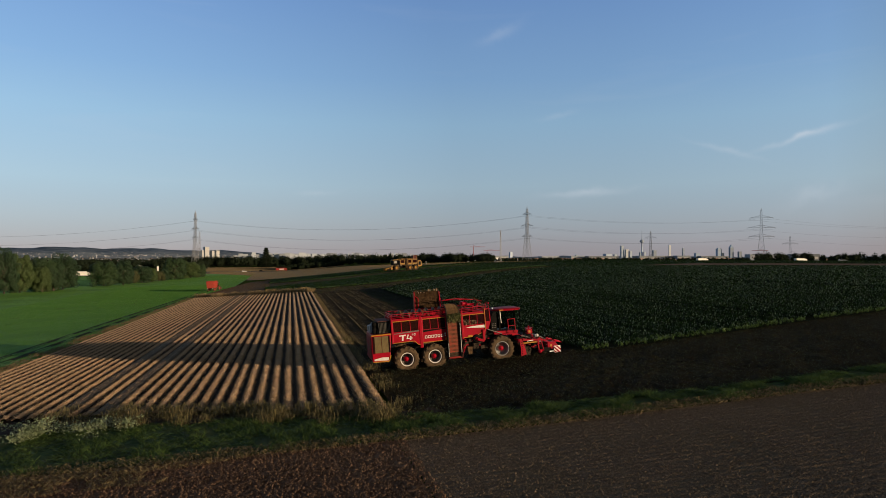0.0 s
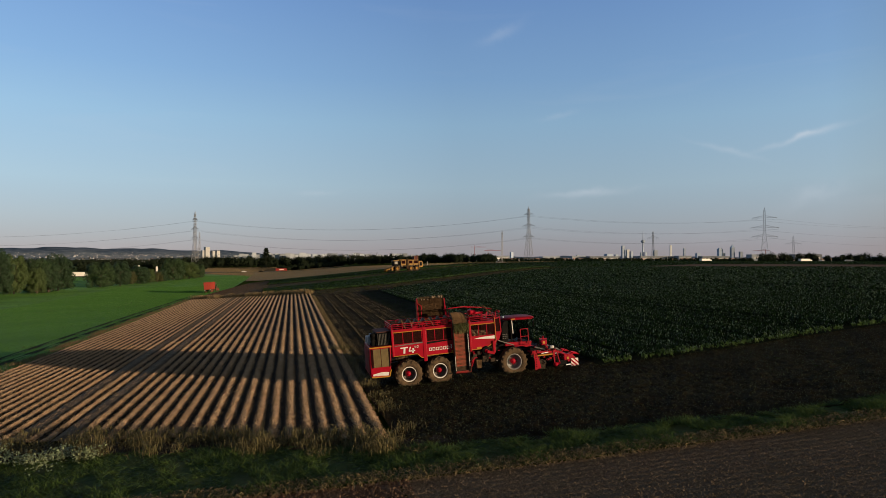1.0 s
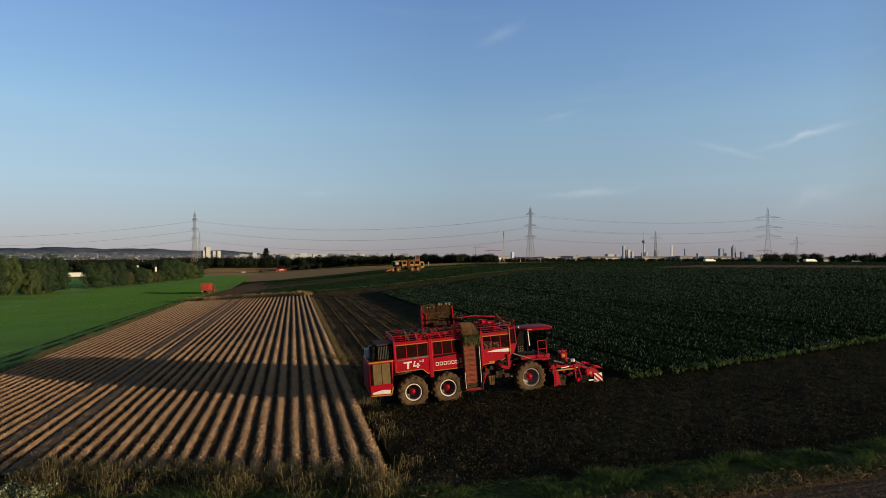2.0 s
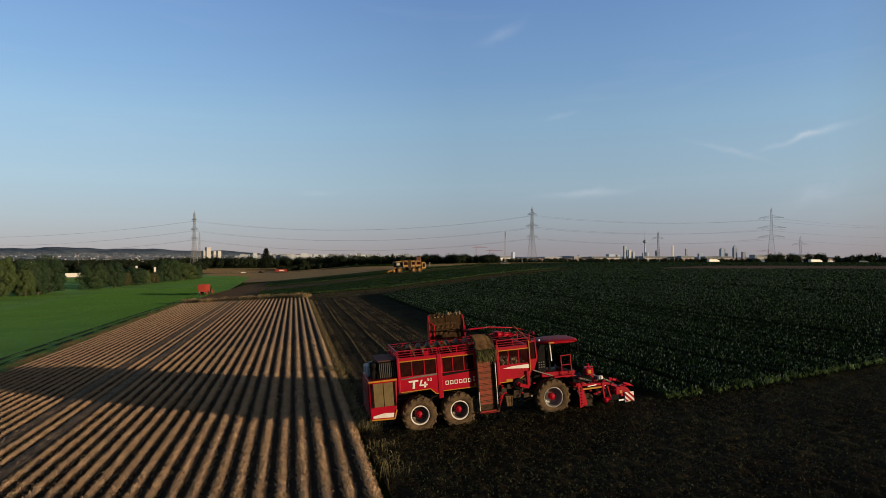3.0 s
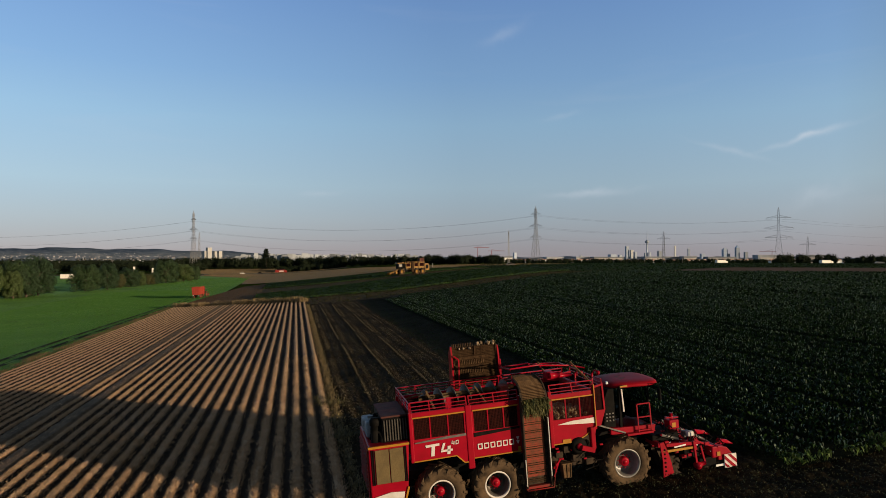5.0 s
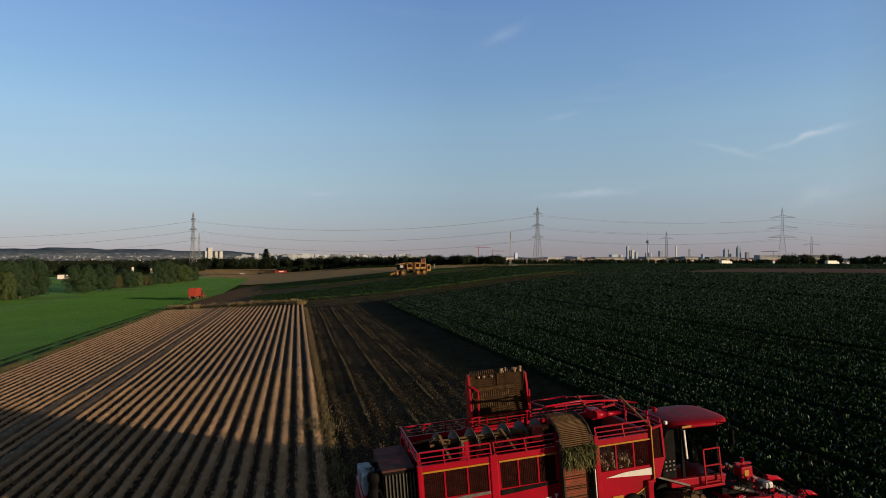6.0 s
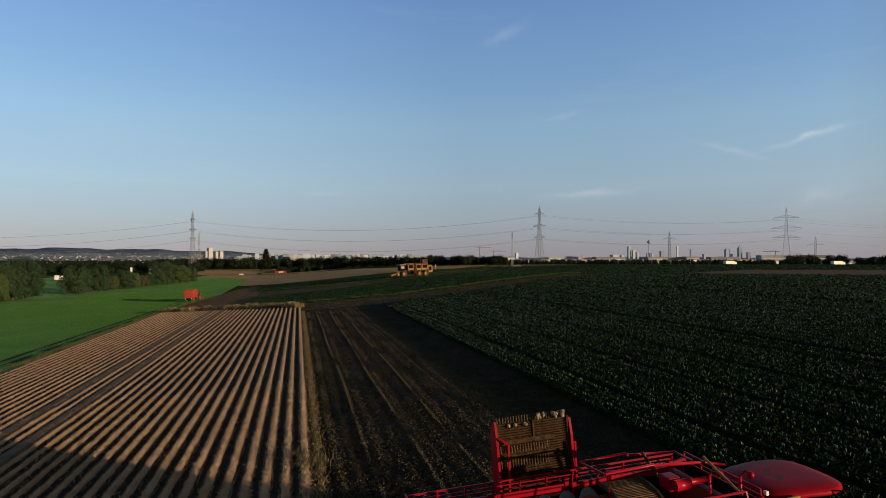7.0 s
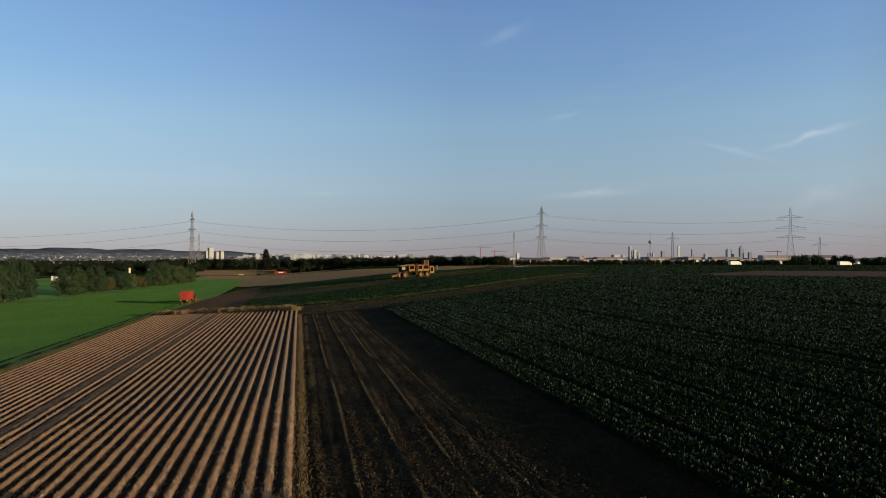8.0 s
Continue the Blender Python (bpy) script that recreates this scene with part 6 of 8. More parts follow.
def harvester_header(root, RED, stripes=True):
    """Leaf cutter and beet lifter at the front, close over the soil."""
    rr = random.Random(11)
    b = bmesh.new()
    for y in (-1.52, 1.46):
        prism(b, [(8.62, 1.42), (8.78, 1.45), (8.92, 1.1), (9.05, 0.62), (9.12, 0.22), (8.68, 0.12), (8.70, 0.7)], y, y + 0.06)
    box(b, 8.55, 8.72, -1.5, 1.5, 1.25, 1.42, 0.02)
    lifter = part("lifter_frame", b, RED, root, "red lifter frame with tall side plates")
    b = bmesh.new()
    for k in range(6):
        z = 0.35 + 0.16 * k
        lathe(b, [(0.001, -1.545), (0.035, -1.545), (0.035, -1.52)], 8, centre=(8.80, 0, z))
    part("bolt_hole", b, M_BLACK, lifter)
    b = box(bmesh.new(), 8.72, 10.05, -1.52, -1.42, 1.03, 1.12, 0.01)
    part("yellow_trim", b, M_YELLOW, lifter, "orange-yellow top edge of the side guard")
    b = bmesh.new()
    for y in np.linspace(-1.4, 1.4, 7):
        prism(b, [(8.75, 1.1), (8.95, 1.1), (9.35, 0.25), (9.75, 0.02), (9.5, 0.0), (9.1, 0.12)], y - 0.03, y + 0.03)
    part("lifting_share", b, M_DARKMETAL, lifter, "muddy lifting shares")
    b = bmesh.new()
    for y in (-1.1, -0.35, 0.35, 1.1):
        lathe(b, [(0.32, y - 0.03), (0.34, y), (0.32, y + 0.03), (0.06, y + 0.02), (0.06, y - 0.02)], 18, centre=(9.35, 0, 0.42), closed=True)
    part("sieve_star", b, M_DARKMETAL, lifter)
    # main beam and arms
    b = bmesh.new()
    bar(b, (8.3, -0.5, 1.75), (10.2, -0.5, 1.15), 0.20)
    bar(b, (8.3, 0.5, 1.75), (10.2, 0.5, 1.15), 0.20)
    bar(b, (10.1, -1.5, 1.05), (10.1, 1.5, 1.05), 0.18)
    bar(b, (8.9, -1.45, 1.30), (10.2, -1.45, 1.22), 0.12)
    bar(b, (8.9, 1.45, 1.30), (10.2, 1.45, 1.22), 0.12)
    bar(b, (10.15, -1.4, 1.30), (11.0, -1.4, 0.95), 0.07)
    bar(b, (10.15, 1.4, 1.35), (11.2, 1.4, 0.85), 0.12)
    bar(b, (10.2, -0.4, 1.4), (11.2, -0.4, 0.95), 0.10)
    bar(b, (10.2, 0.5, 1.4), (11.2, 0.5, 0.95), 0.10)
    bar(b, (10.05, -1.52, 1.32), (10.12, -1.52, 0.45), 0.07)
    bar(b, (10.35, -1.5, 1.10), (10.5, -1.5, 0.4), 0.06)
    part("header_beam", b, RED, root, "red header beams")
    b = bmesh.new()
    box(b, 8.55, 9.7, -1.1, 1.1, 1.35, 1.62, 0.05)
    box(b, 9.8, 10.7, -1.2, 1.2, 0.55, 0.98, 0.04)
    box(b, 10.25, 11.0, -1.5, 1.5, 0.25, 0.60, 0.05)
    part("cutter_housing", b, M_BLACK, root, "dark muddy leaf cutter housing")
    b = box(bmesh.new(), 10.80, 11.18, -1.55, -0.75, 0.55, 0.98, 0.05)
    box(b, 10.80, 11.18, 0.3, 1.5, 0.55, 0.98, 0.05)
    prism(b, [(11.05, 1.0), (11.45, 0.9), (11.75, 0.55), (11.7, 0.42), (11.05, 0.45)], -1.56, -1.2, bev=0.02)
    prism(b, [(11.05, 1.0), (11.45, 0.9), (11.75, 0.55), (11.7, 0.42), (11.05, 0.45)], 1.2, 1.56, bev=0.02)
    hood = part("cutter_hood", b, RED, root, "red cutter hood")
    b = bmesh.new()
    bar(b, (11.2, -1.1, 0.9), (11.75, -0.9, 0.98), 0.06)
    tube(b, [(11.55, -0.9, 0.92), (11.95, -0.85, 0.86), (12.25, -0.8, 0.72)], 0.13, 10, r1=0.03)
    tube(b, [(11.5, 0.6, 0.92), (11.95, 0.6, 0.86), (12.2, 0.6, 0.72)], 0.12, 10, r1=0.03)
    part("row_feeler", b, RED, root, "red pointed row feelers")
    b = box(bmesh.new(), 11.0, 11.14, -1.575, -1.555, 0.62, 0.78)
    part("yellow_label", b, M_YELLOW, hood)
    b = bmesh.new()
    for k in range(7):
        lathe(b, [(0.001, -1.3 + 0.42 * k), (0.17, -1.3 + 0.42 * k), (0.17, -1.12 + 0.42 * k), (0.001, -1.12 + 0.42 * k)], 12, centre=(10.62, 0, 0.22))
    part("cutter_drum", b, M_DARKMETAL, root)
    b = bmesh.new()
    lathe(b, [(0.001, -1.66), (0.07, -1.66), (0.10, -1.60), (0.14, -1.58), (0.14, -1.40), (0.10, -1.36)], 14, centre=(10.18, 0, 0.36))
    tube(b, [(10.18, -1.48, 0.36), (10.5, -1.48, 0.42)], 0.09, 10)
    part("drum_motor", b, RED, root, "red drum motor")
    # pump tower, hoses, cylinders
    b = box(bmesh.new(), 9.55, 9.98, -0.75, -0.35, 1.62, 1.98, 0.04)
    tube(b, [(9.76, -0.55, 1.98), (9.76, -0.55, 2.22)], 0.07, 10)
    bar(b, (9.5, -0.55, 2.06), (10.05, -0.55, 2.02), 0.12, 0.05)
    pump = part("pump_tower", b, RED, root, "red pump tower")
    b = box(bmesh.new(), 9.66, 9.82, -0.765, -0.745, 1.70, 1.88)
    part("yellow_label", b, M_YELLOW, pump)
    b = bmesh.new()
    for y in (-1.2, -0.1, 0.9):
        tube(b, [(8.9, y, 1.62), (9.6, y, 1.38)], 0.06, 8)
        tube(b, [(10.2, y, 1.5), (10.85, y, 1.12)], 0.05, 8)
    box(b, 10.0, 10.3, -1.0, -0.75, 1.3, 1.55, 0.03)
    part("hydraulic_cylinder", b, M_GREYMETAL, root, "grey hydraulic cylinders")
    b = box(bmesh.new(), 9.98, 10.25, -1.3, -1.1, 1.42, 1.62, 0.05)
    part("white_canister", b, M_WHITE, root)
    b = bmesh.new()
    for k in range(60):
        p = Vector((rr.uniform(8.7, 11.2), rr.uniform(-1.5, 1.3), 0))
        p.z = 1.75 - 0.30 * (p.x - 8.7) + rr.uniform(-0.15, 0.15)
        q = p + Vector((rr.uniform(-0.6, 0.7), rr.uniform(-0.4, 0.4), rr.uniform(-0.35, 0.1)))
        tube(b, [p, (p * 2 + q) / 3 + Vector((0, 0, rr.uniform(0.05, 0.3))), (p + q * 2) / 3 + Vector((0, 0, rr.uniform(0.0, 0.2))), q], 0.022, 5)
    part("hose", b, M_BLACK, root, "tangle of black hydraulic hoses")
    b = bmesh.new()
    for k in range(110):
        x, y = rr.uniform(8.8, 11.3), rr.uniform(-1.55, 1.2)
        z = 1.5 - 0.28 * (x - 8.8) + rr.uniform(-0.75, 0.15)
        s = rr.uniform(0.02, 0.06)
        box(b, x - 1.6 * s, x + 1.6 * s, y - s, y + s, z - s, z + s, 0.01)
    part("bracket", b, RED, root)
    b = bmesh.new()
    for k in range(90):
        x, y = rr.uniform(8.7, 11.3), rr.uniform(-1.5, 1.2)
        z = 1.45 - 0.28 * (x - 8.8) + rr.uniform(-0.8, 0.12)
        q = Vector((x, y, z)) + Vector((rr.uniform(-0.3, 0.3), rr.uniform(-0.25, 0.25), rr.uniform(-0.25, 0.25)))
        bar(b, (x, y, z), q, rr.uniform(0.03, 0.07))
    part("bracket", b, M_BLACK, root, "black linkage bars")
    b = bmesh.new()
    for k in range(46):
        x, y = rr.uniform(8.8, 11.5), rr.uniform(-1.58, 0.6)
        z = 1.62 - 0.30 * (x - 8.8) + rr.uniform(-0.45, 0.15)
        tube(b, [(x, y, z), (x + rr.uniform(-0.22, 0.22), y + rr.uniform(-0.15, 0.15), z + rr.uniform(-0.12, 0.16))], rr.uniform(0.018, 0.045), 6)
    part("linkage_pin", b, RED, root, "small red pins and short linkage rods")
    b = bmesh.new()
    for k in range(14):
        x, y = rr.uniform(9.0, 11.2), rr.uniform(-1.56, 0.2)
        z = 1.62 - 0.30 * (x - 8.8) + rr.uniform(-0.35, 0.08)
        tube(b, [(x, y, z), (x + rr.uniform(-0.12, 0.12), y, z + rr.uniform(-0.06, 0.1))], 0.02, 6)
    part("bright_fitting", b, M_WHITE, root, "bright hose fittings")
    # small fittings in near-white, which paints the glints of bare metal
    b = bmesh.new()
    for k in range(44):
        x, y = rr.uniform(8.8, 11.3), rr.uniform(-1.56, 0.8)
        z = 1.45 - 0.28 * (x - 8.8) + rr.uniform(-0.2, 0.12)
        s = rr.uniform(0.3, 1.0)
        box(b, x - 0.05 * s, x + 0.05 * s, y - 0.03, y + 0.03, z - 0.025 * s, z + 0.025 * s)
    bar(b, (9.2, -1.53, 1.20), (9.7, -1.53, 1.24), 0.03, 0.05)
    box(b, 10.92, 11.28, -1.58, -1.56, 0.22, 0.30)
    part("metal_fitting", b, M_LAMP, root)
    if stripes:
        b = box(bmesh.new(), 11.27, 11.80, -1.62, -1.595, 0.13, 0.65)
        plate = part("warning_plate", b, M_WHITE, root, "red and white striped warning plate")
        b = bmesh.new()
        for c0, c1 in ((0.20, 0.42), (0.68, 0.98), (1.26, 1.54)):
            low = [(0, c0), (c0, 0)] if c0 < 1 else [(c0 - 1, 1), (1, c0 - 1)]
            top = [(c1, 0), (0, c1)] if c1 < 1 else [(1, c1 - 1), (c1 - 1, 1)]
            prism(b, [(11.275 + 0.52 * u, 0.14 + 0.50 * v) for u, v in low + top], -1.632, -1.622)
        part("red_stripe", b, M_RED, plate)


def harvester_wheels(root, rim_mat):
    rear_t, rear_r, rear_h = tyre_mesh("tyre", 0.90, 0.92, 0.47, 15, M_TYRE), rim_mesh("wheel", 0.47, 0.92, M_RIM_DARK), hub_mesh("hub", 0.47, 0.92, M_RED)
    front_t, front_r, front_h = tyre_mesh("tyre", 0.93, 0.80, 0.52, 17, M_TYRE), rim_mesh("wheel", 0.52, 0.80, rim_mat), hub_mesh("hub", 0.52, 0.80, M_RED)
    rear_l = [lug_mesh("tread_lug", 0.90, 0.92, 15, s, M_TYRE) for s in (-1, 1)]
    front_l = [lug_mesh("tread_lug", 0.93, 0.80, 17, s, M_TYRE) for s in (-1, 1)]
    rear_g, front_g = ring_mesh("rim_ring", 0.47, 0.92, M_WHITE), ring_mesh("rim_ring", 0.52, 0.80, rim_mat)
    for ax, r, (t, w, h) in ((0.0, 0.88, (rear_t, rear_r, rear_h)), (2.05, 0.88, (rear_t, rear_r, rear_h)), (7.1, 0.90, (front_t, front_r, front_h))):
        for side in (-1, 1):
            m = pose(ax + (0.09 if ax < 5 else 0.14), side * (1.14 if ax < 5 else 1.18), r - 0.04, 0, 17 * ax, 0 if side < 0 else 180)
            wheel = share("wheel", w, root, m)
            share("tyre", t, wheel, Matrix.Identity(4))
            for half in (0, 1):
                n = 15 if ax < 5 else 17
                for k in range(n):
                    share("tread_lug", (rear_l if ax < 5 else front_l)[half], wheel, Matrix.Rotation(-2 * math.pi * k / n, 4, "Y"))
            share("hub", h, wheel, Matrix.Identity(4))
            share("rim_ring", rear_g if ax < 5 else front_g, wheel, Matrix.Identity(4))


M_WEEDGREEN = leafy("caught_leaves", (0.07, 0.085, 0.025), (0.15, 0.14, 0.05), 0.7, 0.2, 0.5)


def red_harvester():
    root = thing("beet_harvester", on_slope(8.74, 45.9, -1.4, -0.12), "red six-wheeled sugar beet harvester with muddy tyres standing on dug soil", "harvester")
    harvester_body(root, M_RED, M_YELLOW, M_MESH)
    harvester_right_side(root)
    harvester_unloader(root)
    for ob in root.children:
        if ob.name.split(".")[0] in ("rear_cabinet", "engine_cowl", "air_intake", "fluid_tank"):
            ob.location.x -= 0.08
        if ob.name.split(".")[0] in ("elevator_frame", "elevator_hood", "hood_rim", "hanging_leaves"):
            ob.location.x -= 0.07
    before = set(root.children)
    harvester_cab(root, M_RED, M_ROOF_RED)
    for ob in set(root.children) - before:
        ob.location += Vector((0.08, 0, -0.05))
    harvester_header(root, M_RED)
    harvester_wheels(root, M_RIM)


red_harvester()
# ---- trailer, yellow harvester, traffic ----
def simple_wheel(root, x, y, r, w, rim_mat):
    tyre = bmesh.new()
    h = w / 2
    lathe(tyre, [(r * 0.52, -h * 0.8), (r * 0.75, -h), (r * 0.95, -h * 0.8), (r, 0), (r * 0.95, h * 0.8), (r * 0.75, h), (r * 0.52, h * 0.8)], 20)
    disc = bmesh.new()
    lathe(disc, [(r * 0.54, -h * 0.7), (r * 0.45, -h * 0.5), (r * 0.2, -h * 0.35), (0.001, -h * 0.45)], 16)
    lathe(disc, [(r * 0.54, h * 0.7), (r * 0.45, h * 0.5), (r * 0.2, h * 0.35), (0.001, h * 0.45)], 16)
    wheel = part("wheel", disc, rim_mat, root)
    wheel.location = (x, y, r)
    tyre_ob = part("tyre", tyre, M_TYRE, wheel)
    return wheel


def red_trailer():
    """A tipping trailer with high sides behind a tractor."""
    root = thing("tipping_trailer", on_slope(-24.4, 253.0, 80.0), "faded orange-red high-sided tipping trailer standing at the meadow edge", "trailer")
    b = bmesh.new()
    prism(b, [(-1.15, 1.25), (1.15, 1.25), (1.30, 3.75), (-1.30, 3.75)], -2.7, -2.6, axis="x")
    prism(b, [(-1.15, 1.25), (1.15, 1.25), (1.30, 3.75), (-1.30, 3.75)], 2.6, 2.7, axis="x")
    for s in (-1, 1):
        v = [b.verts.new(p) for p in ((-2.65, s * 1.15, 1.25), (2.65, s * 1.15, 1.25), (2.65, s * 1.30, 3.75), (-2.65, s * 1.30, 3.75),
                                      (-2.65, s * 1.08, 1.25), (2.65, s * 1.08, 1.25), (2.65, s * 1.23, 3.75), (-2.65, s * 1.23, 3.75))]
        for f in ((0, 1, 2, 3), (4, 7, 6, 5), (3, 2, 6, 7), (0, 4, 5, 1)):
            b.faces.new([v[i] for i in f])
    box(b, -2.65, 2.65, -1.12, 1.12, 1.2, 1.3)
    body = part("trailer_body", b, M_ORANGE, root)
    b = bmesh.new()
    for x in np.linspace(-2.6, 2.6, 8):
        for s in (-1, 1):
            bar(b, (x, s * 1.19, 1.2), (x, s * 1.34, 3.78), 0.10)
    for s in (-1, 1):
        bar(b, (-2.7, s * 1.32, 3.78), (2.7, s * 1.32, 3.78), 0.12)
        bar(b, (-2.7, s * 1.27, 2.8), (2.7, s * 1.27, 2.8), 0.07)
    for y in (-0.65, 0.0, 0.65):
        bar(b, (-2.72, y, 1.25), (-2.72, y * 1.1, 3.75), 0.09)
    bar(b, (-2.72, -1.3, 3.76), (-2.72, 1.3, 3.76), 0.12)
    bar(b, (-2.72, -1.22, 2.5), (-2.72, 1.22, 2.5), 0.09)
    part("body_rib", b, M_RED_WORN, body)
    b = box(bmesh.new(), -2.6, 4.6, -0.4, 0.4, 0.95, 1.2, 0.03)
    bar(b, (-2.6, -1.1, 0.85), (-2.6, 1.1, 0.85), 0.14)
    part("drawbar", b, M_BLACK, root)
    b = box(bmesh.new(), -2.76, -2.72, -1.05, -0.8, 0.95, 1.12)
    box(b, -2.76, -2.72, 0.8, 1.05, 0.95, 1.12)
    part("tail_lamp", b, M_LAMP, root)
    for x in (-1.7, -0.2):
        for s in (-1, 1):
            simple_wheel(root, x, s * 1.0, 0.62, 0.5, M_RED_WORN)
    # the tractor that draws it
    b = box(bmesh.new(), 6.6, 8.7, -0.42, 0.42, 1.1, 1.85, 0.08)
    part("bonnet", b, M_RED, root)
    b = box(bmesh.new(), 5.0, 6.6, -0.75, 0.75, 1.3, 1.9, 0.06)
    for x, y in ((5.05, -0.72), (5.05, 0.72), (6.5, -0.72), (6.5, 0.72)):
        bar(b, (x, y, 1.9), (x * 0.98 + 0.1, y * 0.95, 2.85), 0.09)
    part("tractor_cab", b, M_BLACK, root)
    b = box(bmesh.new(), 4.95, 6.65, -0.8, 0.8, 2.85, 2.98, 0.05)
    part("tractor_roof", b, M_RED, root)
    for s in (-1, 1):
        simple_wheel(root, 5.5, s * 0.95, 0.92, 0.55, M_RED_WORN)
        simple_wheel(root, 8.1, s * 0.9, 0.68, 0.42, M_RED_WORN)


red_trailer()


def yellow_harvester():
    """A second, yellow harvester in the far beet field: long body, raised elevator, cab and low header."""
    root = thing("yellow_harvester", on_slope(55.6, 264.0, 191.0, 0.12) @ Matrix.Rotation(radians(-3.5), 4, "Y") @ Matrix.Scale(1.2, 4), "yellow six-wheeled beet harvester working in the far field", "harvester")
    Y = M_YELLOWPAINT
    b = box(bmesh.new(), -1.8, 8.5, -0.6, 0.6, 0.9, 1.5, 0.05)
    part("chassis", b, M_BLACK, root)
    b = prism(bmesh.new(), [(-2.4, 1.2), (-1.0, 1.1), (-0.9, 3.3), (-2.1, 3.4), (-2.4, 2.8)], -1.45, 1.45, bev=0.05)
    part("engine_hood", b, Y, root)
    b = bmesh.new()
    for s in (-1, 1):
        box(b, -2.0, -1.2, min(s * 1.45, s * 1.50), max(s * 1.45, s * 1.50), 1.7, 2.9)
    part("engine_grille", b, M_BLACK, root)
    b = bmesh.new()
    for s in (-1, 1):
        for x0, x1 in ((-0.7, 1.2), (1.4, 3.0), (4.0, 5.8)):
            prism(b, [(x0, 2.0), (x1, 1.95), (x1, 3.7), (x0, 3.7)], s * 1.42, s * 1.5)
    part("bunker_panel_yellow", b, Y, root)
    b = bmesh.new()
    for s in (-1, 1):
        for x0, x1 in ((-0.5, 1.0), (1.6, 2.8), (4.2, 5.6)):
            box(b, x0, x1, min(s * 1.5, s * 1.53), max(s * 1.5, s * 1.53), 2.55, 3.55)
    part("side_screen", b, M_MESH, root)
    b = box(bmesh.new(), -0.7, 5.8, -1.3, 1.3, 2.1, 3.3)
    part("bunker_wall", b, M_DARKMETAL, root)
    b = bmesh.new()
    for s in (-1, 1):
        bar(b, (-0.7, s * 1.45, 4.0), (5.8, s * 1.45, 4.0), 0.07)
        for x in np.linspace(-0.7, 5.8, 8):
            bar(b, (x, s * 1.45, 3.7), (x, s * 1.45, 4.02), 0.06)
    part("railing", b, Y, root)
    b = prism(bmesh.new(), [(-0.9, 2.6), (0.5, 2.6), (0.45, 5.1), (-0.95, 5.2)], -1.1, 0.6)
    part("unloader_belt", b, M_RUSTLID, root, "rust-brown raised unloading conveyor")
    b = bmesh.new()
    for y in (-1.14, 0.64):
        bar(b, (-0.9, y, 2.7), (-0.95, y, 5.25), 0.12)
        bar(b, (0.5, y, 2.7), (0.45, y, 5.15), 0.12)
    bar(b, (-0.95, -1.14, 5.22), (-0.95, 0.64, 5.22), 0.12)
    part("unloader_side", b, Y, root)
    # black boxes added between the panels to paint the gaps as dark shade
    b = bmesh.new()
    for s in (-1, 1):
        for x0, x1 in ((-0.95, -0.72), (1.22, 1.40), (3.0, 3.12), (5.8, 6.2)):
            box(b, x0, x1, min(s * 1.40, s * 1.46), max(s * 1.40, s * 1.46), 1.2, 3.5)
    part("body_rib", b, M_BLACK, root)
    b = bmesh.new()
    for y in (-1.3, -0.6, 0.1, 0.8):
        lathe(b, [(0.001, y - 0.06), (0.50, y - 0.05), (0.55, y), (0.50, y + 0.05), (0.001, y + 0.06)], 14, centre=(9.75, 0, 0.62))
        lathe(b, [(0.001, y - 0.06), (0.42, y - 0.05), (0.47, y), (0.42, y + 0.05), (0.001, y + 0.06)], 14, centre=(10.75, 0, 0.50))
    part("sieve_star", b, Y, root)
    # opaque grey panes; the pale reflection of the glass is their colour
    b = box(bmesh.new(), 6.9, 8.0, -1.13, -1.10, 2.5, 3.4)
    box(b, 6.9, 8.0, 1.10, 1.13, 2.5, 3.4)
    part("side_pane", b, M_GREYMETAL, root, "cab window, its reflection painted as opaque grey")
    b = box(bmesh.new(), 3.1, 3.9, -1.75, -1.5, 0.8, 4.2, 0.03)
    box(b, 3.1, 3.9, 1.5, 1.75, 0.8, 4.2, 0.03)
    part("elevator_side", b, M_BELT_DARK, root)
    b = prism(bmesh.new(), [(6.3, 2.0), (8.2, 1.9), (8.25, 3.5), (6.4, 3.6)], -1.1, 1.1, bev=0.04)
    part("cab_shell", b, M_BLACK, root, "dark glazed cab")
    b = prism(bmesh.new(), [(6.2, 3.62), (8.5, 3.5), (8.4, 3.8), (6.3, 3.9)], -1.2, 1.2, bev=0.04)
    part("cab_roof", b, Y, root)
    b = bmesh.new()
    bar(b, (8.0, -0.5, 1.6), (9.8, -0.5, 1.0), 0.2)
    bar(b, (8.0, 0.5, 1.6), (9.8, 0.5, 1.0), 0.2)
    box(b, 8.7, 9.3, -1.5, 1.5, 0.3, 1.2, 0.05)
    bar(b, (9.3, -1.4, 1.05), (10.9, -1.4, 0.85), 0.12)
    bar(b, (9.3, 1.4, 1.05), (10.9, 1.4, 0.85), 0.12)
    bar(b, (10.9, -1.45, 0.85), (10.9, 1.45, 0.85), 0.12)
    part("header_beam", b, Y, root)
    b = box(bmesh.new(), 9.4, 10.5, -1.4, 1.4, 0.15, 0.55, 0.05)
    part("cutter_housing", b, M_BLACK, root)
    for x, r in ((-0.2, 0.9), (1.9, 0.9), (7.0, 0.95)):
        for s in (-1, 1):
            simple_wheel(root, x, s * 1.05, r, 0.8, Y)


yellow_harvester()


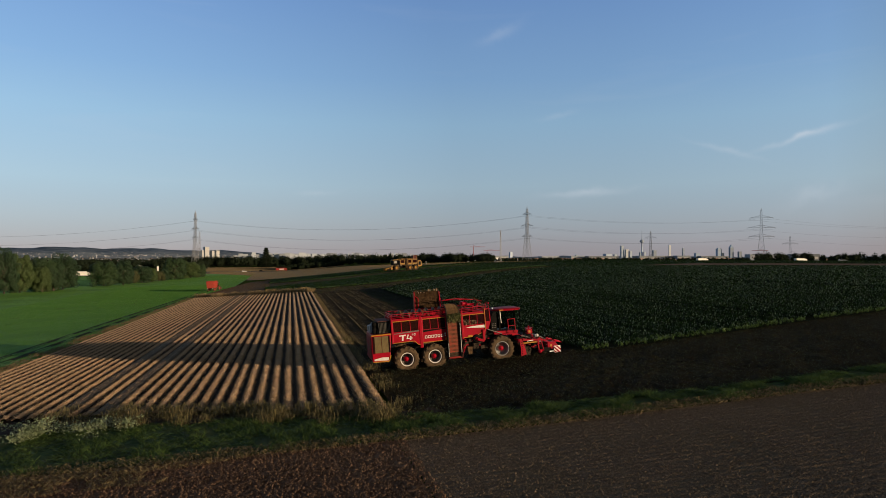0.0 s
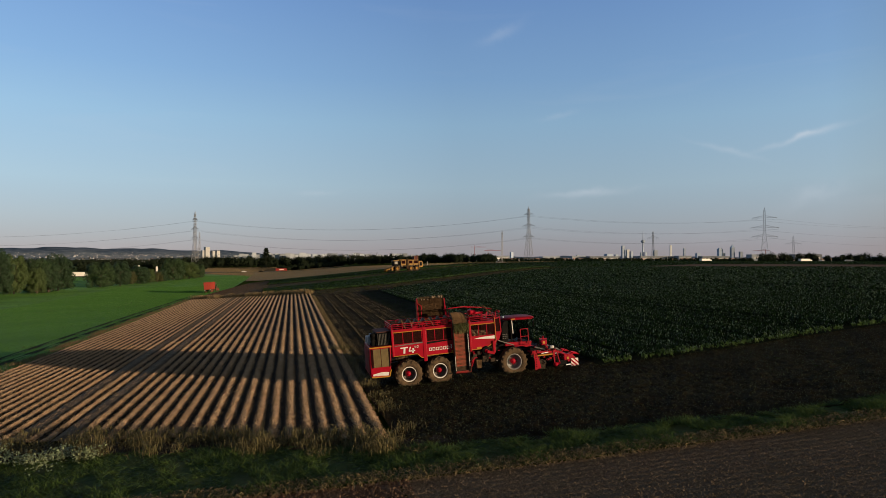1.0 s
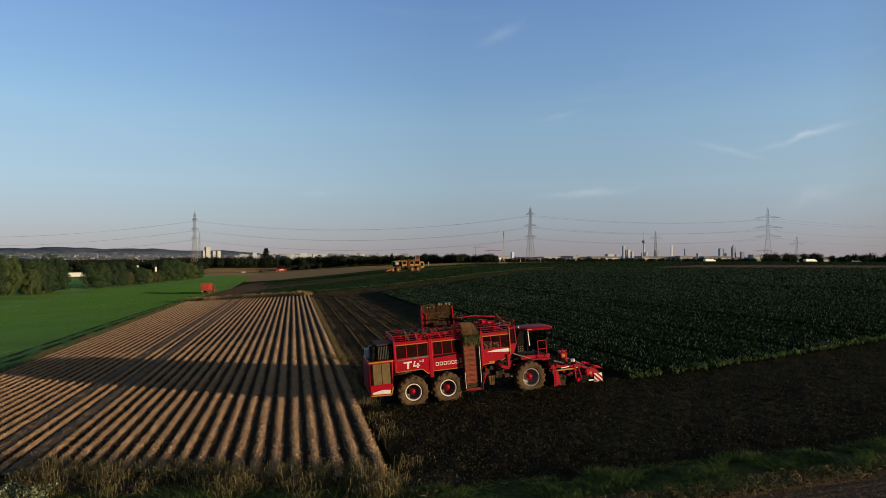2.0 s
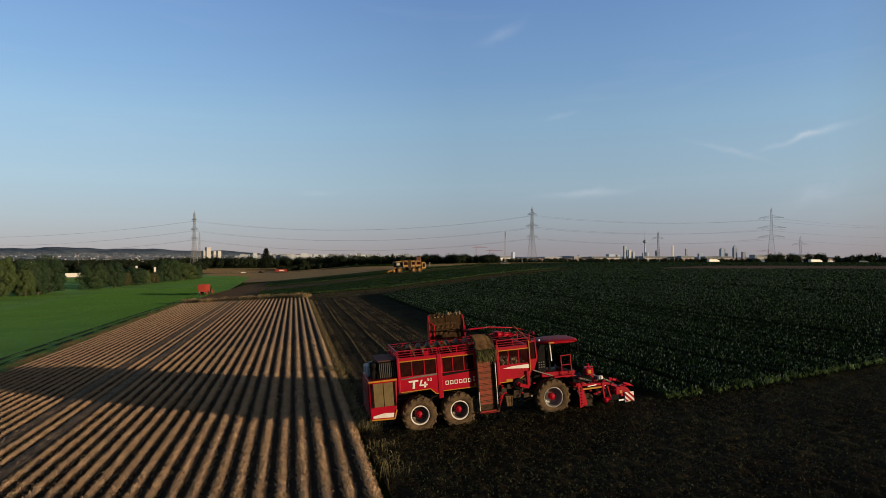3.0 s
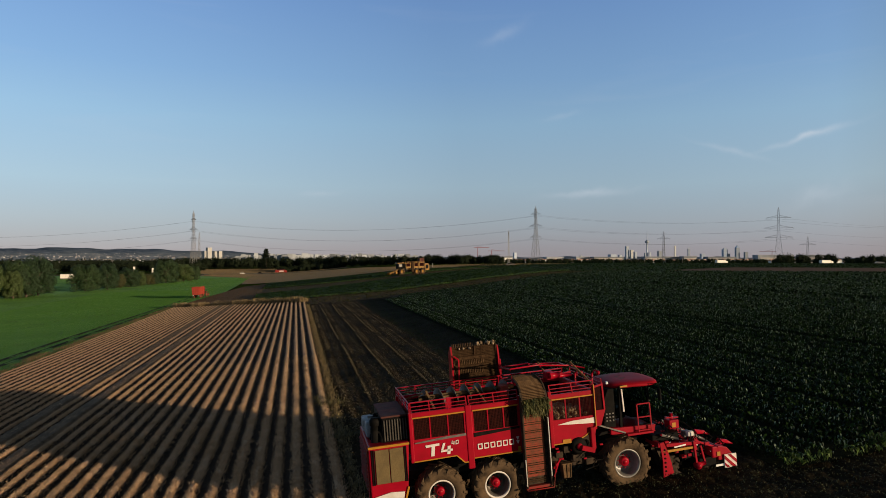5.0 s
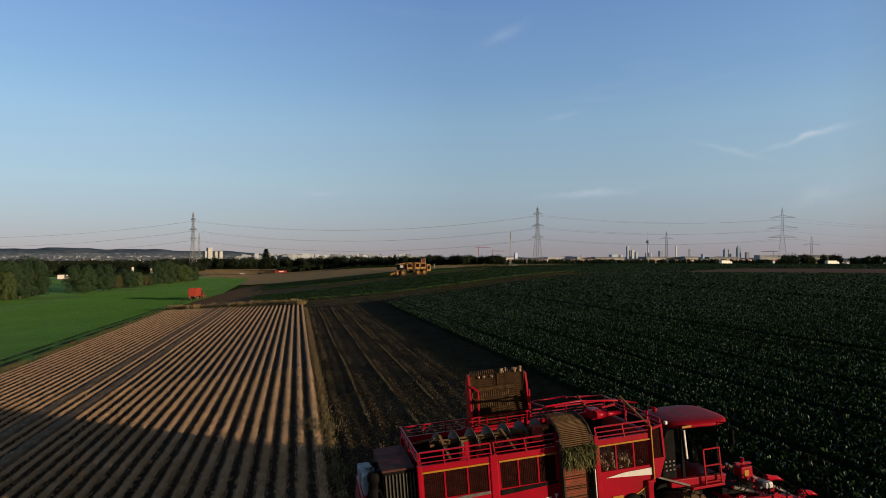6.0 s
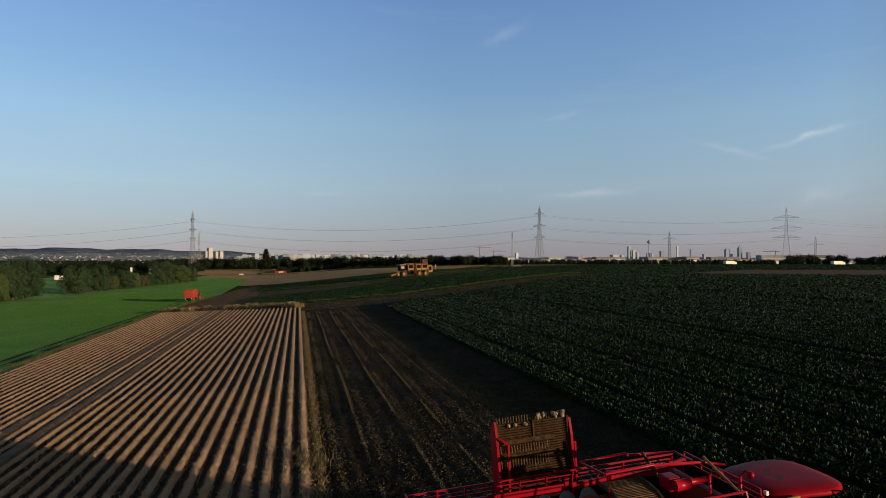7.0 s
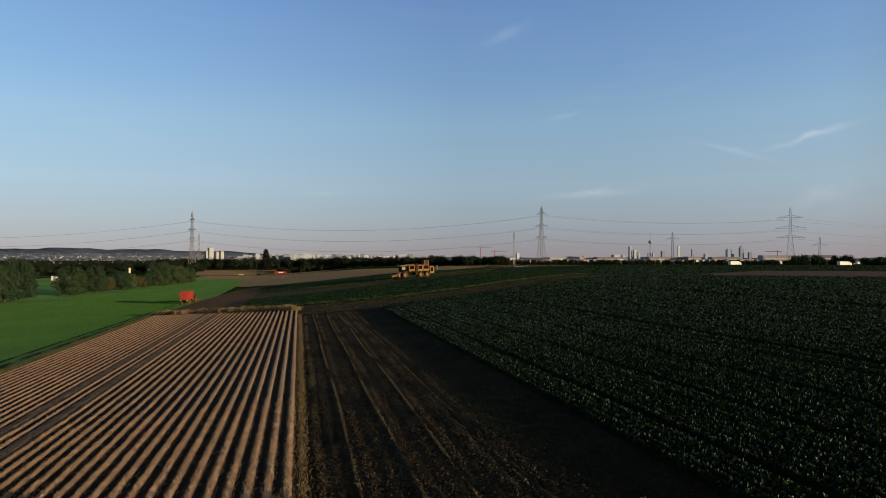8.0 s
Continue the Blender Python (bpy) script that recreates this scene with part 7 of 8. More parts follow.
def lorry():
    root = thing("lorry", Matrix.Identity(4), "white box lorry on the far road", "lorry", "lorries on the road")
    b = box(bmesh.new(), -5.5, 3.6, -1.25, 1.25, 1.0, 3.9, 0.08)
    part("cargo_box", b, M_WHITE, root)
    b = prism(bmesh.new(), [(3.9, 0.6), (5.9, 0.6), (5.9, 1.9), (5.5, 3.2), (3.9, 3.3)], -1.2, 1.2, bev=0.08)
    part("lorry_cab", b, M_WHITE, root)
    b = box(bmesh.new(), 5.55, 5.93, -1.05, 1.05, 1.95, 2.8, 0.03)
    part("windscreen", b, M_BLACK, root)
    b = box(bmesh.new(), -5.4, 5.8, -0.9, 0.9, 0.55, 1.0)
    part("chassis", b, M_BLACK, root)
    for x in (-4.2, -3.0, 4.7):
        for s in (-1, 1):
            simple_wheel(root, x, s * 1.0, 0.5, 0.35, M_GREYMETAL)
    return root


def place_at(px_dir, dist):
    """A point of the plan at a bearing (degrees to the right of +y) and distance from the start."""
    return dist * math.sin(radians(px_dir)), dist * math.cos(radians(px_dir))


first = lorry()
first.matrix_world = on_slope(*place_at(36.8, 560), 10.0, -0.33)
for brg, dist, head in ((44.0, 560, 5.0), (-15.24, 520, 15.0)):
    copy_thing(first, on_slope(*place_at(brg, dist), head, -0.33))


def red_lorry():
    root = thing("lorry", on_slope(2.0, 612.0, 3.0), "dark red box lorry on the road beyond the brown field", "lorry")
    part("cargo_box", box(bmesh.new(), -5.0, 3.2, -1.2, 1.2, 0.9, 3.2, 0.08), M_RED_DUSTY, root)
    part("lorry_cab", prism(bmesh.new(), [(3.4, 0.6), (5.2, 0.6), (5.2, 1.8), (4.8, 2.9), (3.4, 3.0)], -1.15, 1.15, bev=0.08), M_RED_DUSTY, root)
    part("stripe", box(bmesh.new(), -1.6, 2.4, -1.23, -1.19, 1.6, 2.4), M_WHITE, root)
    for x in (-3.8, -2.6, 4.2):
        for s in (-1, 1):
            simple_wheel(root, x, s * 0.95, 0.48, 0.35, M_GREYMETAL)


red_lorry()


def car(m, paint, label):
    root = thing("car", m, label, "car", "cars on the road")
    b = prism(bmesh.new(), [(-2.1, 0.35), (2.1, 0.35), (2.15, 0.75), (1.2, 0.92), (0.6, 1.42), (-1.2, 1.45), (-2.0, 0.95), (-2.15, 0.7)], -0.85, 0.85, bev=0.05)
    part("car_body", b, paint, root)
    b = prism(bmesh.new(), [(-1.75, 0.98), (1.0, 0.98), (0.55, 1.36), (-1.15, 1.38)], -0.87, 0.87)
    part("car_windows", b, M_BLACK, root)
    for x in (-1.35, 1.35):
        for s in (-1, 1):
            simple_wheel(root, x, s * 0.8, 0.32, 0.2, M_GREYMETAL)


for brg, dist, head, paint, label in ((46.8, 420, -40, M_WHITE, "white car on the far road"), (-2.9, 611, 3, M_WHITE, "white car on the country road"),
                                     (19.5, 330, -10, M_GREYMETAL, "grey car parked at the far field edge"), (-1.5, 611.5, 3, M_BLACK, "dark car on the country road")):
    car(on_slope(*place_at(brg, dist), head), paint, label)


# ---- power lines ----
def pylon_parts(root, H, arms, base_w, member):
    """A lattice mast: four tapering legs, zigzag bracing, cross arms with hanging insulators."""
    waist, neck = 0.50 * H, min(2.8, 0.6 * base_w)
    top_w = 0.5 * neck

    def half(z):
        return 0.5 * (base_w + (neck - base_w) * min(z / waist, 1)) if z < waist else 0.5 * (neck + (top_w - neck) * (z - waist) / (H - waist))
    b = bmesh.new()
    zs = [0.0]
    while zs[-1] < H * 0.94:
        zs.append(min(H * 0.95, zs[-1] + max(3.2, 2.0 * half(zs[-1]))))
    cor = ((-1, -1), (1, -1), (1, 1), (-1, 1))
    for za, zb in zip(zs, zs[1:]):
        ha, hb = half(za), half(zb)
        for k in range(4):
            (ax, ay), (bx, by) = cor[k], cor[(k + 1) % 4]
            bar(b, (ax * ha, ay * ha, za), (ax * hb, ay * hb, zb), member)
            bar(b, (ax * ha, ay * ha, za), (bx * hb, by * hb, zb), member * 0.55)
            bar(b, (bx * ha, by * ha, za), (ax * hb, ay * hb, zb), member * 0.55)
    bar(b, (0, 0, H * 0.93), (0, 0, H), member)
    for sx, sy in cor:
        bar(b, (sx * half(zs[-1]), sy * half(zs[-1]), zs[-1]), (0, 0, H * 0.985), member * 0.6)
    part("mast", b, M_STEEL, root)
    tips = []
    for z, reach in arms:
        h = half(z)
        for s in (-1, 1):
            b = bmesh.new()
            for sx in (-1, 1):
                bar(b, (sx * h, s * h, z), (0, s * reach, z), member * 0.95)
                bar(b, (sx * h, s * h, z + 0.10 * reach + 1.3), (0, s * reach, z), member * 0.8)
            n = 4
            for k in range(1, n):
                u = k / n
                bar(b, (h * (1 - u), s * (h + (reach - h) * u), z), (-h * (1 - u), s * (h + (reach - h) * u), z), member * 0.5)
                bar(b, (0, s * (h + (reach - h) * u), z), (0, s * (h + (reach - h) * (u - 0.5 / n)), z + (0.10 * reach + 1.3) * (1 - u)), member * 0.5)
            arm = part("crossarm_frame", b, M_STEEL, root)
        b = bmesh.new()
        for s in (-1, 1):
            for f in (0.99, 0.55):
                tube(b, [(0, s * reach * f, z), (0, s * reach * f, z - 1.7)], 0.05, 5)
                tips.append((s * reach * f, z - 1.7))
        part("insulator", b, M_DARKMETAL, arm)
    return tips


def pylon(x, y, z, H, arms, yaw, label, base_w=8.0, member=0.42, group="power pylons"):
    m = pose(x, y, z, 0, 0, yaw)
    root = thing("power_pylon", m, label, "pylon", group)
    return m, pylon_parts(root, H, arms, base_w, member), H


p_left = pylon(-99, 822, -7.5, 73, [(62, 5.5), (50.5, 8.0), (39.5, 7.0)], 38, "tall grey steel lattice pylon behind the hedge", 7.4, 0.24)
p_mid = pylon(259, 638, 6, 57.5, [(49.0, 5.5), (36.5, 7.5), (25.0, 6.5)], 36, "tall grey steel lattice pylon on the skyline", 7.5, 0.22)
p_right = pylon(520, 593, 7, 57, [(45.5, 12.0), (34.5, 14.0), (24.5, 13.0)], 48, "tall grey steel lattice pylon with three wide arms", 8.5, 0.23)
pylon(212.6, 593, 3.0, 33, [(29.5, 1.2), (27, 1.2)], 5, "slim grey lattice mast", 1.5, 0.10)
pylon(398, 620, 3, 35, [(27.0, 6.2)], 45, "smaller lattice pylon before the city", 3.2, 0.16)
pylon(583, 619, 3, 31, [(21.5, 8.0)], 48, "smaller lattice pylon beyond the road", 3.6, 0.18)
pylon(-125, 1093, -8, 58, [(49, 5.0), (40, 7.0), (30, 6.0)], 6, "second lattice pylon standing farther off", 8.0, 0.36)


def span(a, b, tips_a, tips_b, sag, r=0.085):
    """The conductors between two pylons, each a hanging cable of its own."""
    for (ya, za), (yb, zb) in zip(tips_a, tips_b):
        p, q = a @ Vector((0, ya, za)), b @ Vector((0, yb, zb))
        bm = bmesh.new()
        pts = []
        for k in range(13):
            u = k / 12
            c = p.lerp(q, u)
            c.z -= sag * 4 * u * (1 - u)
            pts.append(c)
        tube(bm, pts, r, 4)
        ob = new("power_cable", put("power_cable", bm, M_CABLE))
        tagged(ob, "thin dark power cable hanging between pylons", "cable", "power cables")


def ends(p, n):
    tips = sorted(p[1], key=lambda t: (-t[1], t[0]))
    return tips[:n]


span(p_left[0], p_mid[0], ends(p_left, 12)[::2], ends(p_mid, 12)[::2], 13, 0.045)
span(p_mid[0], p_right[0], ends(p_mid, 12)[::2], ends(p_right, 12)[::2], 6, 0.042)
_off = pose(-640, 1120, -10, 0, 0, 6)
span(_off, p_left[0], ends(p_left, 12)[::2], ends(p_left, 12)[::2], 16, 0.045)
_off2 = pose(860, 560, 6, 0, 0, 48)
span(p_right[0], _off2, ends(p_right, 12)[::3], ends(p_right, 12)[::3], 8, 0.04)


def road_sign(x, y, w, h, foot):
    """A tall pale board on two posts beside the road."""
    root = thing("road_sign", pose(x, y, float(height(x, y)), 0, 0, 12), "tall pale road sign board on two steel posts", "road sign", "road signs")
    part("sign_board", box(bmesh.new(), -w / 2, w / 2, -0.08, 0.08, foot, foot + h, 0.02), M_WHITE, root, "pale sign board")
    for sx in (-1, 1):
        part("sign_post", tube(bmesh.new(), [(sx * w * 0.35, 0.12, -0.4), (sx * w * 0.35, 0.12, foot + h * 0.9)], 0.09, 8), M_STEEL, root)


road_sign(-122.5, 626, 1.7, 4.2, 2.6)
road_sign(-107.4, 626, 1.7, 4.4, 1.2)


# ---- trees ----
def clumps(name, centre, normal, size, mat, r):
    """Small folded leaf clumps at the given places, facing roughly the given ways."""
    n = len(centre)
    nm = normal + r.normal(0, 0.45, (n, 3))
    nm /= np.linalg.norm(nm, axis=1)[:, None]
    t = np.cross(nm, r.normal(size=(n, 3)))
    t /= np.linalg.norm(t, axis=1)[:, None]
    u = np.cross(nm, t)
    L, W = (size * r.uniform(0.6, 1.4, n))[:, None], (size * r.uniform(0.4, 1.0, n))[:, None]
    V = np.stack([centre - t * L * 0.5 - nm * 0.1 * L, centre + u * W * 0.5, centre + t * L * 0.5 - nm * 0.15 * L, centre - u * W * 0.5], 1).reshape(-1, 3)
    i = np.arange(n)[:, None] * 4
    Fc = np.concatenate([i + [0, 1, 3], i + [1, 2, 3]], 1).reshape(-1, 3)
    return mesh_of(name, V, Fc, mat)


def tree_thing(name, label, H, spread, leaf_mat, seed, n_leaf, leaf):
    """A broad tree: tapered trunk, limbs, and a crown of rounded boughs of small leaf clumps, low to the ground."""
    r = np.random.default_rng(seed)
    root = thing(name, Matrix.Identity(4), label, "tree", "hedgerow trees")
    b = bmesh.new()
    top = H * 0.6
    tube(b, [(0, 0, -0.5), (0.1, 0.05, top * 0.5), (0.0, 0.1, top)], 0.03 * H, 8, r1=0.012 * H)
    lumps = [(np.array([0, 0, H * 0.50]), spread * 0.62, H * 0.40)]
    for k in range(34):
        a = 2.4 * k + r.uniform(-0.5, 0.5)
        z = H * (0.10 + 0.80 * (k + 0.5) / 34 + r.uniform(-0.04, 0.04))
        u = z / H
        env = spread * min(1.0, 0.78 + 0.55 * u) * math.sqrt(max(0.04, 1 - max(0.0, (u - 0.42) / 0.60) ** 2))
        size = spread * r.uniform(0.20, 0.34)
        wide = max(0.0, env - size * 0.8) * r.uniform(0.82, 1.05)
        c = np.array([wide * np.cos(a), wide * np.sin(a), z])
        lumps.append((c, size, size * r.uniform(0.75, 1.05)))
        start = Vector((0, 0.05, min(z * 0.6, top)))
        tube(b, [start, start.lerp(Vector(c), 0.5) + Vector((0, 0, 0.3)), Vector(c)], 0.010 * H, 5, r1=0.003 * H)
    part("trunk", b, M_BARK, root)
    area = np.array([w * h for _, w, h in lumps])
    pts, nms = [], []
    for (c, rw, rh), n in zip(lumps, (n_leaf * area / area.sum()).astype(int)):
        d = r.normal(size=(n, 3))
        d /= np.linalg.norm(d, axis=1)[:, None]
        pts.append(c + d * r.uniform(0.78, 1.06, (n, 1)) * np.array([rw, rw, rh]))
        out = (pts[-1] - np.array([0, 0, H * 0.45])) / np.array([spread, spread, H * 0.5])
        nms.append(d + 0.6 * out)
    base, nm = np.concatenate(pts), np.concatenate(nms)
    nm /= np.linalg.norm(nm, axis=1)[:, None]
    low = base[:, 2] > 0.05
    ob = new("crown", clumps("crown", base[low], nm[low], leaf, leaf_mat, r))
    ob.parent = root
    return root


kinds = [tree_thing("hedgerow_tree", "broad dark green tree in the hedgerow beside the meadow", 14, 6.5, M_LEAF_DARK, 1, 15000, 0.42),
         tree_thing("hedgerow_tree", "tall dark green tree in the hedgerow beside the meadow", 16, 5.6, M_LEAF_DARK, 2, 15000, 0.42),
         tree_thing("hedgerow_tree", "lighter yellow-green tree in the hedgerow", 12, 5.6, M_LEAF_LIGHT, 3, 14000, 0.38),
         tree_thing("hedgerow_bush", "low rust-tinged bush in the hedgerow", 7, 4.0, M_LEAF_RUST, 4, 7000, 0.30),
         tree_thing("hedgerow_tree", "rounded green tree in the hedgerow", 12, 6.0, M_LEAF_MID, 5, 14000, 0.38)]
KIND_SIZE = [(14, 6.5), (16, 5.6), (12, 5.6), (7, 4.0), (12, 6.0)]
# kind, place in the plan, height, half width
TREES = [(1, -101.5, 256, 19.0, 6.6), (0, -99.5, 270, 18.0, 6.0), (2, -96.8, 277, 16.5, 5.6), (4, -92.6, 288, 14.5, 7.2), (2, -90.0, 280, 11.0, 3.8),
         (1, -88.6, 288, 13.0, 4.6), (0, -88.8, 300, 16.0, 7.4), (4, -80.4, 330, 12.6, 7.6), (0, -74.8, 343, 12.6, 6.0), (3, -73.9, 362, 7.0, 3.4),
         (1, -71.2, 369, 10.6, 6.0), (2, -68.5, 381, 8.6, 3.6), (3, -66.7, 394, 6.2, 3.8), (0, -65.4, 401, 7.4, 3.6), (4, -61.6, 415, 14.2, 8.0),
         (2, -55.4, 438, 11.8, 7.2), (4, -52.2, 464, 10.0, 4.2)]
used = set()
for k, x, y, tall, wide in TREES:
    m = pose(x, y, float(height(x, y)) - 0.3, 0, 0, 37.0 * x + 11.0 * y)
    if k in used:
        ob = copy_thing(kinds[k], m)
    else:
        ob = kinds[k]
        ob.matrix_world = m
        used.add(k)
    ob.scale = (0.90 * wide / KIND_SIZE[k][1], 0.90 * wide / KIND_SIZE[k][1], 0.97 * tall / KIND_SIZE[k][0])


def wood_belt(name, label, x, y, H, leaf, per, mat):
    """A far belt of trees: rounded crowns of leaf clumps along the given spots; H: the height to which their tops rise."""
    n = len(x)
    h = np.clip(H - height(x, y), 3.0, 17.0) * rng.uniform(0.66, 1.12, n)
    X, Y, Hh = np.repeat(x, per), np.repeat(y, per), np.repeat(h, per)
    w = np.repeat(rng.uniform(0.32, 0.55, n) * h, per)
    d = rng.normal(size=(n * per, 3))
    d /= np.linalg.norm(d, axis=1)[:, None]
    d[:, 1] = np.where(rng.random(n * per) < 0.6, -np.abs(d[:, 1]), d[:, 1])
    lump = 1 + 0.18 * np.sin(d[:, 0] * 7 + X) * np.sin(d[:, 2] * 8 + Y)
    inner = rng.random(n * per) < 0.35
    rad = np.where(inner, rng.uniform(0.5, 0.78, n * per), rng.uniform(0.82, 1.04, n * per)) * lump
    base = np.stack([X + d[:, 0] * w * rad, Y + d[:, 1] * w * rad, height(X, Y) + Hh * (0.5 + 0.5 * d[:, 2] * rad)], -1)
    return tagged(new(name, clumps(name, base, d, leaf * np.where(inner, 2.4, 0.85), mat, rng)), label, "woodland", kind="stuff")


def polar(b0, b1, n, d0, d1):
    brg = np.radians(rng.uniform(b0, b1, n))
    d = rng.uniform(d0, d1, n)
    return d * np.sin(brg), d * np.cos(brg)


_bx, _by = polar(-10, 4, 210, 880, 980)
wood_belt("woodland_middle", "dark belt of woodland beyond the fields", _bx, _by, 10.2, 1.2, 190, M_WOODS)
_bb = rng.uniform(3, 19.5, 170)
_bd = np.interp(_bb, [3, 8, 14, 19.5], [690, 610, 540, 500]) + rng.uniform(0, 60, 170)
wood_belt("woodland_rise", "dark rounded trees along the upper edge of the grain field", _bd * np.sin(np.radians(_bb)), _bd * np.cos(np.radians(_bb)), 12.2, 0.8, 270, M_WOODS)
_bx, _by = polar(-0.5, 5.5, 90, 640, 680)
wood_belt("bushes_middle", "dark row of bushes between the brown fields", _bx, _by, np.interp(np.degrees(np.arctan2(_bx, _by)), [-0.5, 1.5, 5.5], [-0.5, 2.5, 5.0]), 0.7, 190, M_WOODS)
_bx, _by = polar(-24, -6, 260, 660, 860)
wood_belt("woodland_left", "dark woodland behind the hedgerow", _bx, _by, 6.8, 1.1, 180, M_WOODS)
_bx, _by = polar(18, 42, 330, 720, 860)
wood_belt("woodland_right", "low dark line of trees before the city", _bx, _by, 8.4, 0.85, 160, M_WOODS)
_bx, _by = polar(40.5, 58, 130, 590, 680)
wood_belt("woodland_far_right", "dark trees on the skyline beyond the rise", _bx, _by, 12.6, 0.85, 240, M_WOODS)


def town_trees():
    """Clumps of trees among the roofs of the far plain."""
    x, y = polar(-26, 12, 420, 1500, 2900)
    n, per = len(x), 36
    h = rng.uniform(6, 15, n)
    X, Y, Hh = np.repeat(x, per), np.repeat(y, per), np.repeat(h, per)
    a, u = rng.uniform(0, 2 * np.pi, n * per), rng.random(n * per)
    rad = Hh * rng.uniform(0.5, 1.2, n * per)
    base = np.stack([X + rad * np.cos(a), Y + rad * np.sin(a), height(X, Y) + u * Hh], -1)
    leaves("town_trees", base, 3.2, 2.6, 0.6, 1.2, M_WOODS, "dark tree clumps among the far roofs", "woodland")


town_trees()


def spruce():
    x, y = place_at(-1.09, 760)
    root = thing("spruce", pose(x, y, float(height(x, y))), "tall dark pointed spruce standing above the woodland", "tree")
    part("trunk", tube(bmesh.new(), [(0, 0, 0), (0, 0, 22)], 0.4, 8, r1=0.05), M_BARK, root)
    z = rng.uniform(2, 24.5, 2600)
    rad = ((25.5 - z) / 24) ** 0.65 * 10.0 * rng.uniform(0.3, 1.0, 2600) * (0.8 + 0.2 * np.sin(z * 3))
    a = rng.uniform(0, 2 * np.pi, 2600)
    ob = leaves("crown", np.stack([rad * np.cos(a), rad * np.sin(a), z], -1), 1.3, 0.8, -0.1, 0.4, M_WOODS, "", "")
    del ob["kind"]
    ob.parent = root


spruce()


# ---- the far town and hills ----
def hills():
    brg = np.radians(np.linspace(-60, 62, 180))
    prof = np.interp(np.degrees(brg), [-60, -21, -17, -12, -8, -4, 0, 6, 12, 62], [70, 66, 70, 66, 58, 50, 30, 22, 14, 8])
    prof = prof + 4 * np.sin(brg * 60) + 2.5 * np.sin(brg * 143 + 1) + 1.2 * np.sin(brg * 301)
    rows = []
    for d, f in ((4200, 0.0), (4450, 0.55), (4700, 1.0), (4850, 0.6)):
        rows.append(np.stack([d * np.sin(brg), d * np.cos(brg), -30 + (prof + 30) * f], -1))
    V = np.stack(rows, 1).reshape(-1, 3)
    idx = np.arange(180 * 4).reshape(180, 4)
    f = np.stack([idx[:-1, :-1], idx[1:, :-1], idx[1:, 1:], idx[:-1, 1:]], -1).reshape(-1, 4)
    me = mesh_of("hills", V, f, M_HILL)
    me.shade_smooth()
    tagged(new("backdrop_hills", me), "long low wooded hills on the horizon, haze painted as blue-grey", "hills", kind="structure")


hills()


def tower(brg, dist, width, top, mat, label, depth=None, crown=None, floors=0):
    """A far building: walls with window bands, a flat, stepped or pointed top."""
    x, y = place_at(brg, dist)
    root = thing("tower_block", pose(x, y, -18, 0, 0, -brg + 28), label, "building", "far buildings")
    d = (depth or width) / 2
    w = width / 2
    b = box(bmesh.new(), -w, w, -d, d, 0, top)
    if crown == "step":
        box(b, -w * 0.6, w * 0.6, -d * 0.6, d * 0.6, top, top * 1.08)
    part("wall", b, mat, root)
    if crown == "point":
        b = bmesh.new()
        v = [b.verts.new(p) for p in ((-w, -d, top), (w, -d, top), (w, d, top), (-w, d, top), (0, 0, top * 1.24))]
        for f in ((0, 1, 4), (1, 2, 4), (2, 3, 4), (3, 0, 4)):
            b.faces.new([v[i] for i in f])
        part("roof", b, mat, root)
    elif crown == "mast":
        b = tube(bmesh.new(), [(0, 0, top), (0, 0, top * 1.22)], 1.2, 6, r1=0.4)
        part("mast", b, M_FACADE, root)
    if floors:
        one = put("window", box(bmesh.new(), -w * 0.88, w * 0.88, -d - 0.25, -d + 0.1, 0, top / floors * 0.4), M_WINDOW)
        for k in range(floors):
            share("window", one, root, Matrix.Translation((0, 0, top * (0.12 + 0.86 * k / floors))))
    return root


# pale high-rise group in the town
for brg, width, top, floors in ((-6.33, 11, 62, 9), (-5.98, 24, 80, 11), (-5.50, 14, 60, 9), (-5.12, 18, 61, 9)):
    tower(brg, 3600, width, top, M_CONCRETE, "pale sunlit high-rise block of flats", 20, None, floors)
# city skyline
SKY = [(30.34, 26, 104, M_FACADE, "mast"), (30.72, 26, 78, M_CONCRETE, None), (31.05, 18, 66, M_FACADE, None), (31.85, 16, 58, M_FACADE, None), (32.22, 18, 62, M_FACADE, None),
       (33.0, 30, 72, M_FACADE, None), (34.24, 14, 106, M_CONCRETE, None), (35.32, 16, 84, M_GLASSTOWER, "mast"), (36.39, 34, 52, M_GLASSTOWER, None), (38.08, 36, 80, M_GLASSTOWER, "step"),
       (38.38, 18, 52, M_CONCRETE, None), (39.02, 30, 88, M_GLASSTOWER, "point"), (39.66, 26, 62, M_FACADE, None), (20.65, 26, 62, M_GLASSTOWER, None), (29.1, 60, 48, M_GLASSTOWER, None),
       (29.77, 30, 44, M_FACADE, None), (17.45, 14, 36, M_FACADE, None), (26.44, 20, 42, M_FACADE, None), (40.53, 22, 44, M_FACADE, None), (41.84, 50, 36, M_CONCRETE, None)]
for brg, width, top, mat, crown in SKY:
    tower(brg, 4550, 0.74 * width, top, mat, "city tower on the horizon, haze painted as grey-blue", None, crown, 0)
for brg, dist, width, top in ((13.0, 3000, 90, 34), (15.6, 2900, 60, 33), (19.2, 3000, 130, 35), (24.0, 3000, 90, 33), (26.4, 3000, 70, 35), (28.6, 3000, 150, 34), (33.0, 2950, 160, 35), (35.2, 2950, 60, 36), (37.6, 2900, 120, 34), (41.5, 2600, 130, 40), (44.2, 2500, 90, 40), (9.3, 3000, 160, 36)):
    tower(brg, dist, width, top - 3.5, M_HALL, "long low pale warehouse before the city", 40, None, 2)


